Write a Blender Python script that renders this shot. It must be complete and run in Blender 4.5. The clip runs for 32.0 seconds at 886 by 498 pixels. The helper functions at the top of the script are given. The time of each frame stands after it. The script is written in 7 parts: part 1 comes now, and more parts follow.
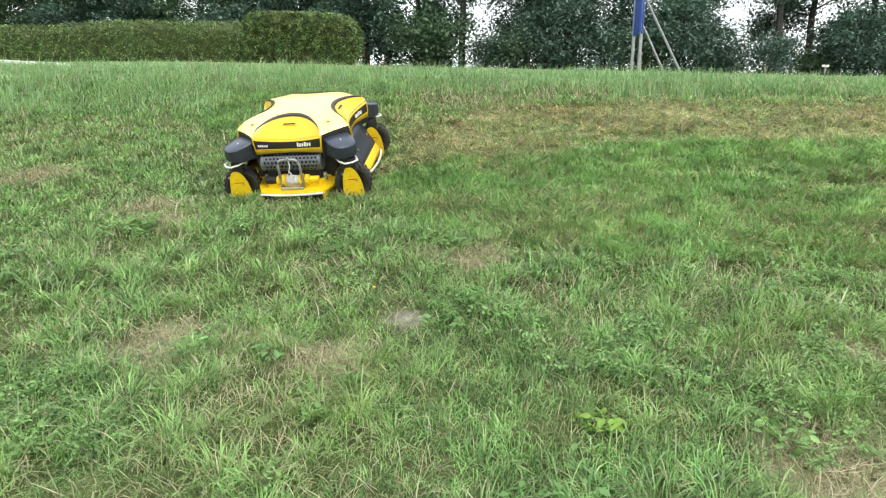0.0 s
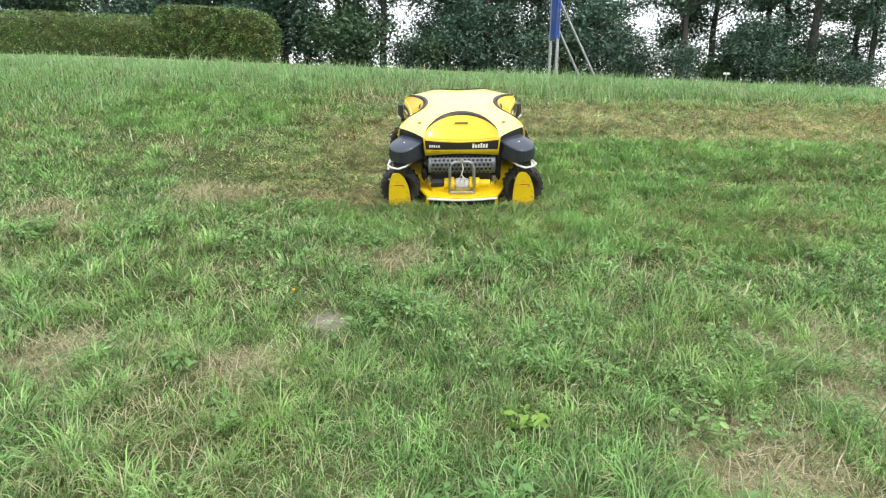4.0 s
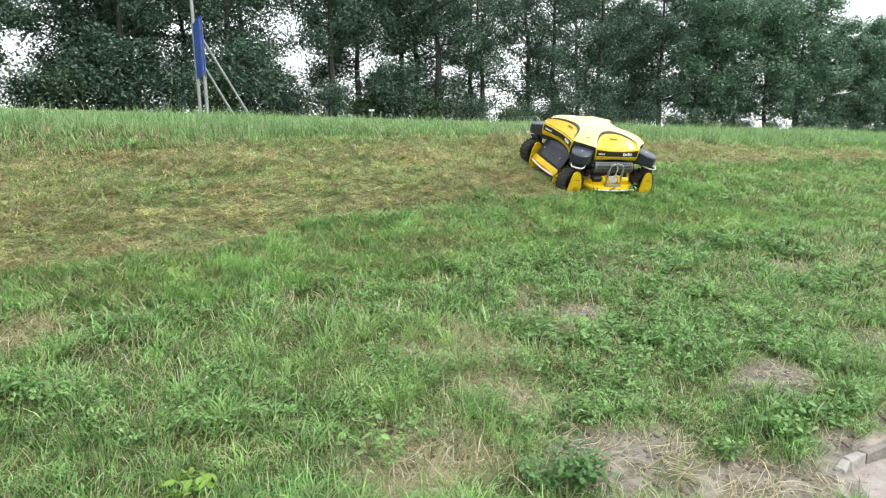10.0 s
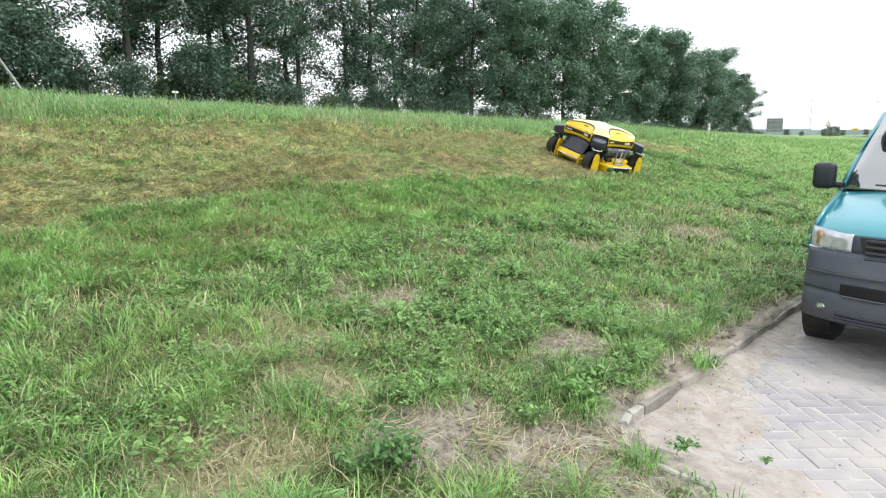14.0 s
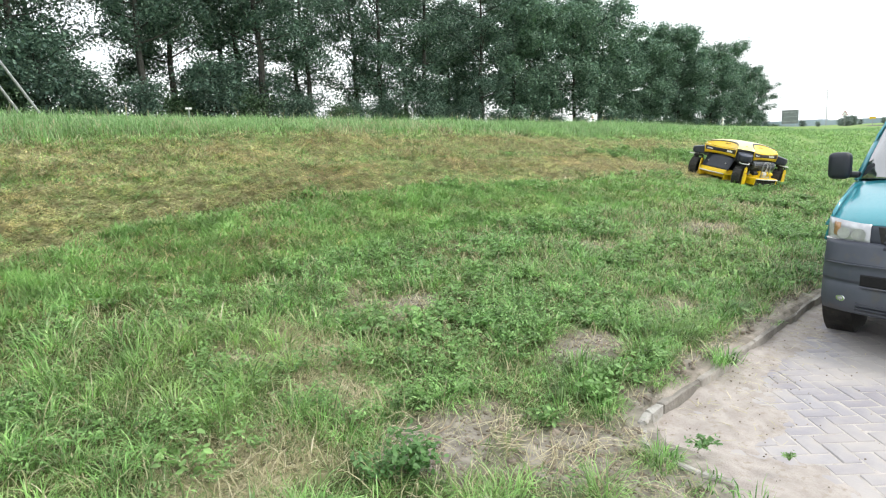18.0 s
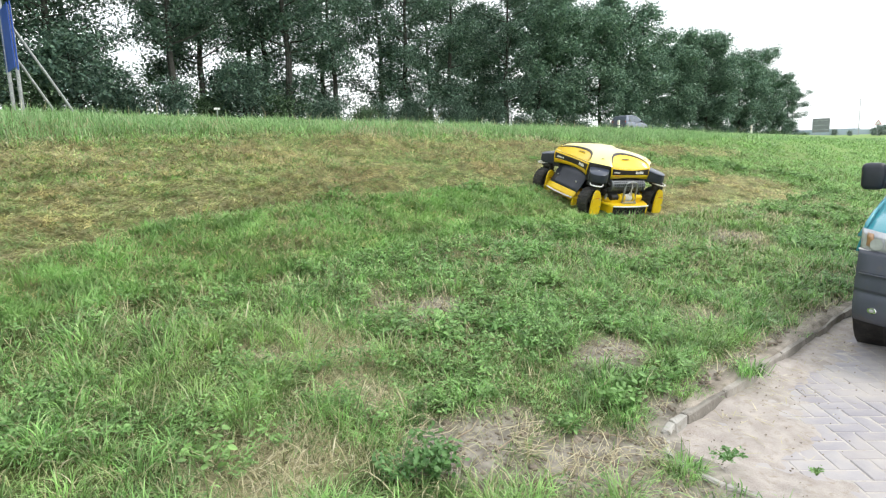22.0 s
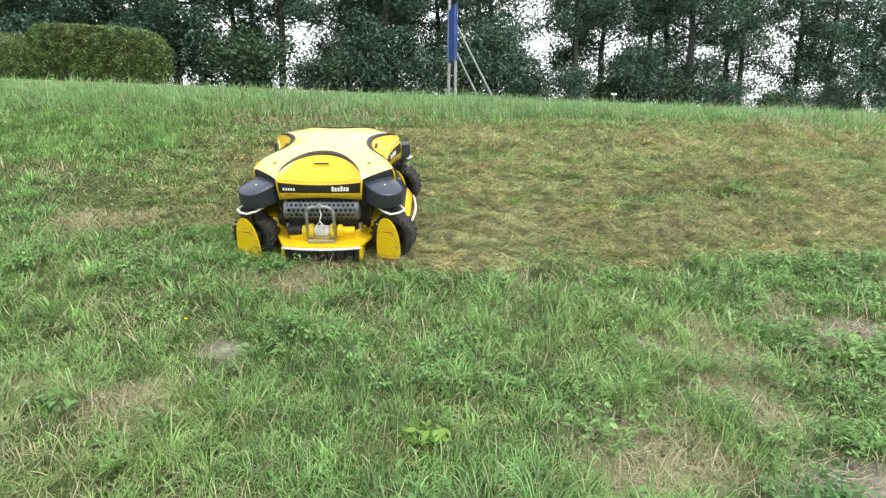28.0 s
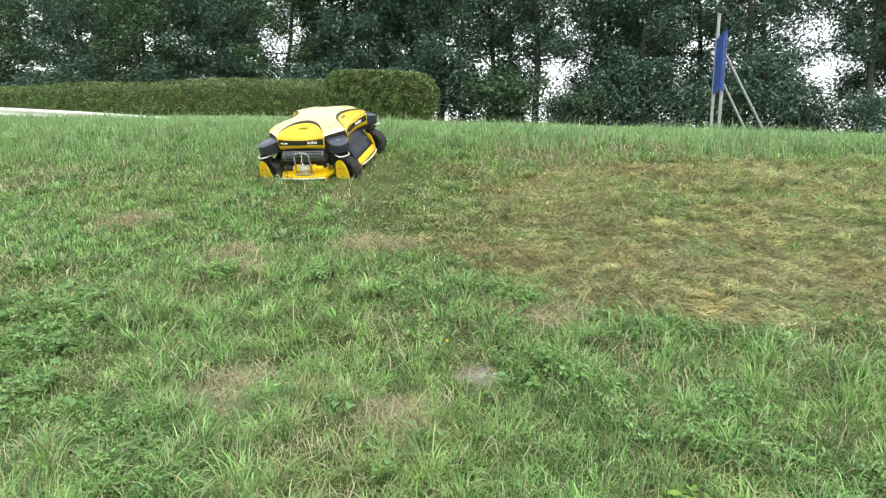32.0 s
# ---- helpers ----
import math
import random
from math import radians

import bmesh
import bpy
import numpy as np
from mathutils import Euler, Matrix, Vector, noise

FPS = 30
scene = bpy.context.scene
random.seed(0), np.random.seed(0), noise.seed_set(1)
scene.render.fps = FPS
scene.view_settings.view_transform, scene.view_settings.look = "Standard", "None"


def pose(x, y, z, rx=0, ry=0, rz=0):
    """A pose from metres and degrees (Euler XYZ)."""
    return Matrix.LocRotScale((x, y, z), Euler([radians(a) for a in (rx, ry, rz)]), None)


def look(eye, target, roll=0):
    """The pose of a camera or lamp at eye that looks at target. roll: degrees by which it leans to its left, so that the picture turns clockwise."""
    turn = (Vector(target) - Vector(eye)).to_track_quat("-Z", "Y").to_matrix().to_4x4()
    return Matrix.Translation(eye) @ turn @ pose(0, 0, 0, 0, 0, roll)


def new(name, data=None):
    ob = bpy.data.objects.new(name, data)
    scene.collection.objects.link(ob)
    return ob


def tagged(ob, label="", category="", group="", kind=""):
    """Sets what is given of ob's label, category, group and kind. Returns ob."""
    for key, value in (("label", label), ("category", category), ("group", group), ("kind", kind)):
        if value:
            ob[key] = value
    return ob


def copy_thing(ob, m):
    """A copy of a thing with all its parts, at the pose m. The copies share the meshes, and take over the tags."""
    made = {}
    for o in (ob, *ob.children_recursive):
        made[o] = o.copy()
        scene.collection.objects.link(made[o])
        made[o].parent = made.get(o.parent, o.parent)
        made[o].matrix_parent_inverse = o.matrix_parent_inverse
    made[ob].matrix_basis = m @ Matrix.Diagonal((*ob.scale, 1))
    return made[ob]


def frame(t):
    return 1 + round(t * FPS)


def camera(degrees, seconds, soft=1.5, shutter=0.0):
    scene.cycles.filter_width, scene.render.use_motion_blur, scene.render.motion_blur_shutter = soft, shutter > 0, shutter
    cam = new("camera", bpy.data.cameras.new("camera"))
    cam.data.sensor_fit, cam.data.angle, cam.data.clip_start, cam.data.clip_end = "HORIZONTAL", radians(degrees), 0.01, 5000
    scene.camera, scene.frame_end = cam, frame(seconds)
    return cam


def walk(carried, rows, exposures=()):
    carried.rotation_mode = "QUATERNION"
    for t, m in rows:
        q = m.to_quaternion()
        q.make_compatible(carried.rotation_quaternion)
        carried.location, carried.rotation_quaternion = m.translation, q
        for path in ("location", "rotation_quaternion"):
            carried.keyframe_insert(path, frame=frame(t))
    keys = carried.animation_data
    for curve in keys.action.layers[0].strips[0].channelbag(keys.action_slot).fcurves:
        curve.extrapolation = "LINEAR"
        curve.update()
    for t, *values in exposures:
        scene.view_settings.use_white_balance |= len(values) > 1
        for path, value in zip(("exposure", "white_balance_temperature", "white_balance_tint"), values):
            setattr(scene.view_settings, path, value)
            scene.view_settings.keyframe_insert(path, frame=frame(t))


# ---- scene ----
import colorsys

cam = camera(70.2, 32.0, soft=1.2)
PATH = [
    (0, (-0.232, 0.004, 1.737), (-0.4329, 1.9480, 1.3099), 0.33),
    (0.5, (-0.234, 0.005, 1.738), (-0.4802, 1.9398, 1.2972), 0.31),
    (1, (-0.238, 0.006, 1.736), (-0.4937, 1.9374, 1.2860), 1.00),
    (1.5, (-0.239, -0.004, 1.736), (-0.5001, 1.9259, 1.2801), 0.71),
    (2, (-0.237, 0.009, 1.733), (-0.4612, 1.9449, 1.2847), 0.83),
    (2.5, (-0.242, 0.018, 1.731), (-0.4242, 1.9609, 1.2914), 0.90),
    (4.5, (-0.205, 0.063, 1.709), (-0.0815, 2.0177, 1.3027), 0.70),
    (5, (-0.188, 0.072, 1.708), (0.0129, 2.0226, 1.3158), 0.23),
    (5.5, (-0.178, 0.071, 1.711), (0.0984, 2.0140, 1.3241), 0.20),
    (6, (-0.162, 0.065, 1.715), (0.1986, 1.9963, 1.3416), 0.06),
    (6.5, (-0.144, 0.058, 1.715), (0.2915, 1.9776, 1.3641), -0.09),
    (7, (-0.128, 0.051, 1.719), (0.3988, 1.9510, 1.3845), -0.28),
    (7.5, (-0.118, 0.046, 1.719), (0.4945, 1.9229, 1.3995), -0.15),
    (8, (-0.104, 0.044, 1.723), (0.5872, 1.8943, 1.4118), -0.33),
    (8.5, (-0.091, 0.030, 1.725), (0.6713, 1.8537, 1.4204), -0.38),
    (9, (-0.074, 0.014, 1.731), (0.7624, 1.8061, 1.4297), -0.82),
    (9.5, (-0.066, 0.000, 1.733), (0.8452, 1.7548, 1.4319), -1.22),
    (10, (-0.062, 0.005, 1.730), (0.9238, 1.7167, 1.4171), -1.37),
    (10.5, (-0.057, 0.008, 1.726), (0.9858, 1.6838, 1.4034), -1.07),
    (11, (-0.043, 0.008, 1.708), (1.0648, 1.6416, 1.3848), -0.56),
    (11.5, (-0.039, 0.009, 1.705), (1.1299, 1.5987, 1.3773), -0.22),
    (12, (-0.027, 0.007, 1.701), (1.2023, 1.5483, 1.3673), 0.06),
    (12.5, (-0.014, 0.004, 1.702), (1.2726, 1.4970, 1.3628), -0.04),
    (13, (0.000, 0.000, 1.700), (1.3548, 1.4310, 1.3581), -0.07),
    (13.5, (0.005, -0.000, 1.696), (1.3969, 1.3923, 1.3440), -0.07),
    (14, (0.015, -0.001, 1.694), (1.4323, 1.3648, 1.3388), -0.41),
    (14.5, (0.014, -0.003, 1.693), (1.4194, 1.3765, 1.3430), -1.32),
    (16.5, (0.025, -0.022, 1.692), (1.4304, 1.3581, 1.3472), -2.11),
    (17, (0.026, -0.026, 1.693), (1.4315, 1.3557, 1.3508), -2.36),
    (17.5, (0.027, -0.022, 1.694), (1.4261, 1.3655, 1.3539), -2.40),
    (18, (0.026, -0.025, 1.693), (1.4102, 1.3788, 1.3560), -2.70),
    (18.5, (0.021, -0.028, 1.692), (1.4003, 1.3807, 1.3577), -2.79),
    (19, (0.024, -0.024, 1.692), (1.3993, 1.3888, 1.3576), -2.51),
    (19.5, (0.019, -0.018, 1.692), (1.3915, 1.3980, 1.3573), -2.52),
    (20, (0.018, -0.021, 1.688), (1.3856, 1.4002, 1.3541), -2.61),
    (20.5, (0.016, -0.020, 1.696), (1.3811, 1.4021, 1.3604), -2.49),
    (21, (0.013, -0.024, 1.699), (1.3753, 1.4021, 1.3667), -2.45),
    (21.5, (0.013, -0.020, 1.698), (1.3729, 1.4086, 1.3689), -2.06),
    (22, (0.008, -0.017, 1.696), (1.3446, 1.4348, 1.3719), -1.82),
    (22.5, (0.010, -0.015, 1.698), (1.3202, 1.4610, 1.3759), -1.68),
    (23, (0.003, -0.014, 1.700), (1.2713, 1.4958, 1.3669), -1.41),
    (23.5, (-0.005, -0.010, 1.704), (1.2151, 1.5399, 1.3726), -1.58),
    (24, (-0.015, -0.005, 1.710), (1.1520, 1.5851, 1.3801), -0.90),
    (24.5, (-0.026, -0.005, 1.708), (1.0747, 1.6324, 1.3805), -1.11),
    (26.5, (-0.089, -0.017, 1.710), (0.6821, 1.7958, 1.3649), -0.55),
    (27, (-0.097, -0.013, 1.713), (0.5212, 1.8550, 1.3575), -0.62),
    (27.5, (-0.111, -0.004, 1.715), (0.3944, 1.8986, 1.3596), -0.03),
    (28, (-0.152, 0.017, 1.714), (0.1705, 1.9586, 1.3597), 0.35),
    (28.5, (-0.175, 0.024, 1.716), (-0.0250, 1.9857, 1.3591), 0.07),
    (29, (-0.201, 0.044, 1.712), (-0.1758, 2.0122, 1.3566), 0.16),
    (29.5, (-0.216, 0.049, 1.718), (-0.2634, 2.0185, 1.3736), 0.35),
    (30, (-0.229, 0.050, 1.727), (-0.3496, 2.0212, 1.4127), 0.26),
    (30.5, (-0.243, 0.058, 1.726), (-0.4455, 2.0268, 1.4394), 0.41),
    (31, (-0.256, 0.053, 1.731), (-0.5289, 2.0168, 1.4653), 0.57),
    (31.5, (-0.275, 0.064, 1.732), (-0.6170, 2.0173, 1.4735), 0.80),
    (32, (-0.300, 0.062, 1.727), (-0.7171, 2.0003, 1.4628), 1.19),
]
walk(cam, [(t, look(eye, target, roll)) for t, eye, target, roll in PATH])

# ---------------------------------------------------------------- light
world = bpy.data.worlds.new("sky")
scene.world = world
world.use_nodes = True
SUN_EL, SUN_AZ = radians(52), radians(150)
_n = world.node_tree.nodes
_l = world.node_tree.links
_bg = _n["Background"]
_sky = _n.new("ShaderNodeTexSky")
_sky.sky_type = "NISHITA"
_sky.sun_disc = False
_sky.sun_elevation = SUN_EL
_sky.sun_rotation = SUN_AZ
_sky.dust_density = 4.0
_hz = _n.new("ShaderNodeMixRGB")
_hz.inputs["Fac"].default_value = 0.78
_hz.inputs["Color2"].default_value = (9.6, 9.9, 10.2, 1)
_l.new(_sky.outputs["Color"], _hz.inputs["Color1"])
_l.new(_hz.outputs["Color"], _bg.inputs["Color"])
_bg.inputs["Strength"].default_value = 0.13
sun = new("sun", bpy.data.lights.new("sun", "SUN"))
sun.data.energy, sun.data.angle, sun.data.color = 1.2, radians(14), (1.0, 0.96, 0.9)
sun.matrix_world = look((0, 0, 30), (-30 * math.cos(SUN_EL) * math.sin(SUN_AZ) , -30 * math.cos(SUN_EL) * math.cos(SUN_AZ), 30 - 30 * math.sin(SUN_EL)))
scene.view_settings.exposure = 0.55

# ---------------------------------------------------------------- materials
def ramp_noise(nt, scale, c1, c2, coord, detail=4.0, lo=0.35, hi=0.65):
    """A noise texture through a two-colour ramp; returns the colour socket."""
    tex = nt.nodes.new("ShaderNodeTexNoise")
    tex.inputs["Scale"].default_value, tex.inputs["Detail"].default_value = scale, detail
    nt.links.new(coord, tex.inputs["Vector"])
    ramp = nt.nodes.new("ShaderNodeValToRGB")
    ramp.color_ramp.elements[0].position, ramp.color_ramp.elements[1].position = lo, hi
    ramp.color_ramp.elements[0].color, ramp.color_ramp.elements[1].color = (*c1, 1), (*c2, 1)
    nt.links.new(tex.outputs["Fac"], ramp.inputs["Fac"])
    return ramp.outputs["Color"], tex.outputs["Fac"]


def mixed(nt, fac, a, b, kind="MIX"):
    node = nt.nodes.new("ShaderNodeMixRGB")
    node.blend_type = kind
    for key, value in (("Fac", fac), ("Color1", a), ("Color2", b)):
        if isinstance(value, (int, float)):
            node.inputs[key].default_value = value
        elif isinstance(value, tuple):
            node.inputs[key].default_value = (*value, 1)
        else:
            nt.links.new(value, node.inputs[key])
    return node.outputs["Color"]


def surface(name, c1, c2, scale=6.0, rough=0.6, metal=0.0, grain=80.0, bump=0.15, dirt=None, coat=0.0, depth=0.004):
    """Two-colour variation at a large scale, grain and relief at a fine one, and stains of dirt."""
    m = bpy.data.materials.new(name)
    m.use_nodes = True
    nt = m.node_tree
    b = nt.nodes["Principled BSDF"]
    co = nt.nodes.new("ShaderNodeTexCoord").outputs["Object"]
    col, _ = ramp_noise(nt, scale, c1, c2, co)
    _, fine = ramp_noise(nt, grain, (0, 0, 0), (1, 1, 1), co, 6.0)
    col = mixed(nt, 0.12, col, fine, "OVERLAY")
    if dirt:
        spots, _ = ramp_noise(nt, scale * 2.3, (0, 0, 0), (1, 1, 1), co, 8.0, 0.56, 0.72)
        col = mixed(nt, spots, col, dirt)
    nt.links.new(col, b.inputs["Base Color"])
    rr = nt.nodes.new("ShaderNodeMapRange")
    rr.inputs["To Min"].default_value, rr.inputs["To Max"].default_value = max(rough - 0.1, 0.03), min(rough + 0.1, 1)
    nt.links.new(fine, rr.inputs["Value"])
    nt.links.new(rr.outputs["Result"], b.inputs["Roughness"])
    b.inputs["Metallic"].default_value = metal
    b.inputs["Coat Weight"].default_value = coat
    b.inputs["Coat Roughness"].default_value = 0.3 if coat == 1.0 else 0.08
    if bump:
        bp = nt.nodes.new("ShaderNodeBump")
        bp.inputs["Strength"].default_value, bp.inputs["Distance"].default_value = bump, depth
        nt.links.new(fine, bp.inputs["Height"])
        nt.links.new(bp.outputs["Normal"], b.inputs["Normal"])
    return m


def foliage(name, colours, patch=None, patch_scale=0.6, rough=0.5, through_light=0.35, clump=None):
    """Leaf or blade: colour by island, larger patches by place, light passing through."""
    m = bpy.data.materials.new(name)
    m.use_nodes = True
    nt = m.node_tree
    b = nt.nodes["Principled BSDF"]
    geo = nt.nodes.new("ShaderNodeNewGeometry")
    ramp = nt.nodes.new("ShaderNodeValToRGB")
    el = ramp.color_ramp.elements
    while len(el) < len(colours):
        el.new(0.5)
    for i, c in enumerate(colours):
        el[i].position, el[i].color = i / (len(colours) - 1), (*c, 1)
    nt.links.new(geo.outputs["Random Per Island"], ramp.inputs["Fac"])
    col = ramp.outputs["Color"]
    if patch:
        where, _ = ramp_noise(nt, patch_scale, (0, 0, 0), (1, 1, 1), geo.outputs["Position"], 3.0, 0.42, 0.68)
        col = mixed(nt, where, col, mixed(nt, 0.6, col, patch))
    if clump:
        # tufts differ from one another in tone
        tone, _ = ramp_noise(nt, clump[0], (clump[1],) * 3, (clump[2],) * 3, geo.outputs["Position"], 2.0, 0.36, 0.66)
        col = mixed(nt, 1.0, col, tone, "MULTIPLY")
    nt.links.new(col, b.inputs["Base Color"])
    b.inputs["Roughness"].default_value = rough
    b.inputs["Specular IOR Level"].default_value = 0.42
    tr = nt.nodes.new("ShaderNodeBsdfTranslucent")
    nt.links.new(col, tr.inputs["Color"])
    mx = nt.nodes.new("ShaderNodeMixShader")
    mx.inputs["Fac"].default_value = through_light
    nt.links.new(b.outputs["BSDF"], mx.inputs[1])
    nt.links.new(tr.outputs["BSDF"], mx.inputs[2])
    nt.links.new(mx.outputs["Shader"], nt.nodes["Material Output"].inputs["Surface"])
    return m


GRASS = foliage("grass_blades", [(.060, .145, .034), (.12, .27, .064), (.24, .475, .128), (.18, .385, .112), (.35, .57, .20), (.28, .505, .17), (.45, .55, .29)], (.33, .475, .145), 0.9, 0.28, 0.3, (6.0, .57, 1.42))
GRASS_FAR = foliage("distant_grass", [(.14, .29, .08), (.20, .39, .11), (.255, .46, .14), (.31, .52, .18), (.35, .50, .20)], (.31, .47, .15), 0.9, 0.4, 0.3, (3.0, .74, 1.24))
TALL = foliage("tall_grass", [(.17, .33, .11), (.22, .41, .15), (.28, .48, .20), (.36, .53, .25), (.43, .51, .30)], (.27, .46, .17), 0.5, .45, .38, (3.0, .80, 1.2))
WEED = foliage("weed_leaves", [(.10, .21, .062), (.155, .305, .092), (.205, .38, .118), (.29, .475, .172), (.245, .42, .14)], (.26, .43, .14), 1.3, 0.4, 0.3, (8.0, .62, 1.35))
DRY = foliage("dry_straw", [(.22, .20, .11), (.44, .40, .23), (.60, .55, .36), (.36, .34, .18), (.70, .65, .47)], None, 1.0, 0.7, 0.2)
THATCH = foliage("matted_old_grass", [(.11, .15, .045), (.22, .26, .10), (.18, .30, .09), (.36, .38, .18), (.15, .28, .08), (.48, .47, .28), (.12, .22, .06)], None, 1.0, 0.6, 0.25, (5.0, .60, 1.3))
CLIP = foliage("mown_clippings", [(.25, .23, .105), (.38, .36, .17), (.30, .42, .16), (.48, .48, .235), (.55, .53, .31), (.35, .49, .19), (.47, .43, .225), (.29, .43, .155)], (.50, .37, .20), 1.1, 0.6, 0.28, (7.0, .62, 1.75))
GREEN_CUT = foliage("fresh_cut_grass", [(.13, .25, .075), (.20, .35, .11), (.27, .43, .15), (.34, .49, .20), (.40, .46, .21)], None, 1.0, 0.5, 0.28, (6.0, .7, 1.35))
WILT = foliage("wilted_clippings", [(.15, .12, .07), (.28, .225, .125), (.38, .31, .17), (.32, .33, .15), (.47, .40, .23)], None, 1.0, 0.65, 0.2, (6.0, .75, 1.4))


def ground_material():
    m = bpy.data.materials.new("meadow_soil")
    m.use_nodes = True
    nt = m.node_tree
    b = nt.nodes["Principled BSDF"]
    pos = nt.nodes.new("ShaderNodeNewGeometry").outputs["Position"]
    turf, _ = ramp_noise(nt, 3.0, (.045, .060, .022), (.12, .150, .060), pos, 8.0)
    far, _ = ramp_noise(nt, 0.25, (.0, .0, .0), (.6, .6, .6), pos, 4.0)
    turf = mixed(nt, far, turf, (.12, .14, .055))
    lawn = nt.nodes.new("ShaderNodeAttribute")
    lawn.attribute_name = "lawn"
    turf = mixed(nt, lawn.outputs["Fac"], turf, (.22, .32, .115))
    sand, fine = ramp_noise(nt, 14.0, (.12, .109, .093), (.375, .348, .302), pos, 10.0, 0.25, 0.72)
    thatch, _ = ramp_noise(nt, 22.0, (.15, .14, .075), (.50, .46, .27), pos, 9.0)
    for key, colour in (("thatch", thatch), ("bare", sand)):
        at = nt.nodes.new("ShaderNodeAttribute")
        at.attribute_name = key
        turf = mixed(nt, at.outputs["Fac"], turf, colour)
    nt.links.new(turf, b.inputs["Base Color"])
    b.inputs["Roughness"].default_value = 0.95
    b.inputs["Specular IOR Level"].default_value = 0.1
    bp = nt.nodes.new("ShaderNodeBump")
    bp.inputs["Strength"].default_value, bp.inputs["Distance"].default_value = 0.7, 0.03
    nt.links.new(fine, bp.inputs["Height"])
    nt.links.new(bp.outputs["Normal"], b.inputs["Normal"])
    return m


SOIL = ground_material()
# one yellow in two tones: sky light painted on the top, shade on sides
YELLOW_LIT = surface("yellow_paint_lit", (.90, .80, .15), (.93, .84, .20), 3, 0.36, 0, 200, 0.01, None, 1.0)
YELLOW_LIT.node_tree.nodes["Principled BSDF"].inputs["Coat IOR"].default_value = 2.2
YELLOW_SHADED = surface("yellow_paint_shaded", (.74, .485, .006), (.79, .53, .009), 3, 0.4, 0, 200, 0.01, None, 0.5)
# paler copy of the arm plastic, with reflected sky put into its colour
LID_SKY_LIT = surface("lid_plastic_sky_lit", (.030, .041, .066), (.042, .053, .080), 5, 0.34, 0, 400, 0.05, None, 0.35)
SLOT_SHADE = surface("opening_shade_black", (.004, .004, .005), (.008, .008, .009), 5, 0.8)
OLIVE = surface("dull_olive_fastener", (.30, .27, .04), (.36, .32, .06), 9, 0.6)
DARK_STEEL = surface("dark_perforated_steel", (.13, .14, .155), (.19, .20, .215), 14, 0.45, 0.5, 200, 0.1, (.08, .075, .07))
YELLOW_STEEL = surface("yellow_painted_steel", (.74, .50, .006), (.82, .57, .01), 7, 0.42, 0, 120, 0.08, (.55, .36, .03))
BLACK_PLASTIC = surface("dark_moulded_plastic", (.016, .020, .029), (.026, .030, .041), 5, 0.42, 0, 400, 0.1, None)
BLACK_DECAL = surface("black_decal", (.018, .013, .012), (.028, .02, .018), 5, 0.35, 0, 300, 0.02)
WHITE_DECAL = surface("white_decal", (.80, .78, .72), (.86, .84, .80), 30, 0.4, 0, 300, 0.02)
RED_DECAL = surface("red_decal", (.55, .07, .02), (.62, .1, .03), 30, 0.4, 0, 300, 0.02)
RUBBER = surface("dusty_rubber", (.018, .018, .017), (.035, .033, .030), 12, 0.8, 0, 150, 0.3, (.07, .06, .045))
STEEL = surface("worn_steel", (.42, .42, .42), (.58, .57, .55), 20, 0.38, 0.85, 200, 0.1, (.2, .17, .13))
GREY_STEEL = surface("galvanised_steel", (.30, .31, .32), (.42, .43, .44), 20, 0.5, 0.6, 200, 0.1, (.16, .15, .14))
WHITE_PAINT = surface("white_painted_tube", (.72, .71, .68), (.82, .81, .79), 20, 0.4, 0, 200, 0.05, (.45, .42, .36))
ROPE = surface("silver_rope", (.55, .53, .5), (.75, .73, .7), 60, 0.6, 0.1, 300, 0.5)
ENGINE = surface("dirty_engine_black", (.012, .012, .012), (.03, .028, .026), 15, 0.6, 0.2, 120, 0.3, (.05, .04, .03))
TEAL = surface("teal_van_paint", (.022, .265, .325), (.028, .29, .355), 2, 0.3, 0.1, 500, 0.01, None, 0.9)
TEAL.node_tree.nodes["Principled BSDF"].inputs["Coat IOR"].default_value = 1.8
GREY_BUMPER = surface("grey_moulded_bumper", (.062, .070, .092), (.082, .090, .114), 4, 0.45, 0, 500, 0.15, (.09, .088, .085))
CHROME = surface("chrome", (.75, .75, .75), (.85, .85, .85), 10, 0.12, 1.0, 100, 0.02)
AMBER = surface("amber_indicator", (.34, .17, .075), (.50, .29, .14), 40, 0.15, 0.1, 120, 0.3, None, 1.0)
LENS = surface("clear_headlight_lens", (.40, .41, .43), (.62, .63, .65), 9, 0.08, 0.35, 60, 0.3, None, 1.0)
PLATE_YELLOW = surface("plate_yellow", (.75, .52, .02), (.78, .55, .03), 9, 0.4)
PLATE_BLUE = surface("plate_blue", (.02, .07, .42), (.03, .09, .48), 9, 0.4)
KERB = surface("weathered_concrete", (.20, .185, .16), (.40, .375, .335), 4, 0.95, 0, 45, 0.9, (.31, .27, .21), 0, .012)
EDGING = surface("pale_edging_stone", (.33, .32, .29), (.46, .445, .41), 6, 0.95, 0, 60, 0.7, (.22, .20, .15), 0, .008)
BARK = surface("bark", (.036, .036, .032), (.080, .078, .068), 4, 0.95, 0, 30, 0.8, (.06, .075, .04), 0, 0.03)
BLUE_SIGN = surface("blue_sign_sheet", (.012, .06, .30), (.02, .08, .36), 3, 0.45, 0.1, 90, 0.05)
SIGN_BACK = surface("bare_aluminium_sign_back", (.17, .19, .20), (.23, .25, .26), 2, 0.7, 0.2, 60, 0.05)
ASPHALT = surface("road_asphalt", (.045, .045, .047), (.062, .062, .063), 1.5, 0.9, 0, 60, 0.4)
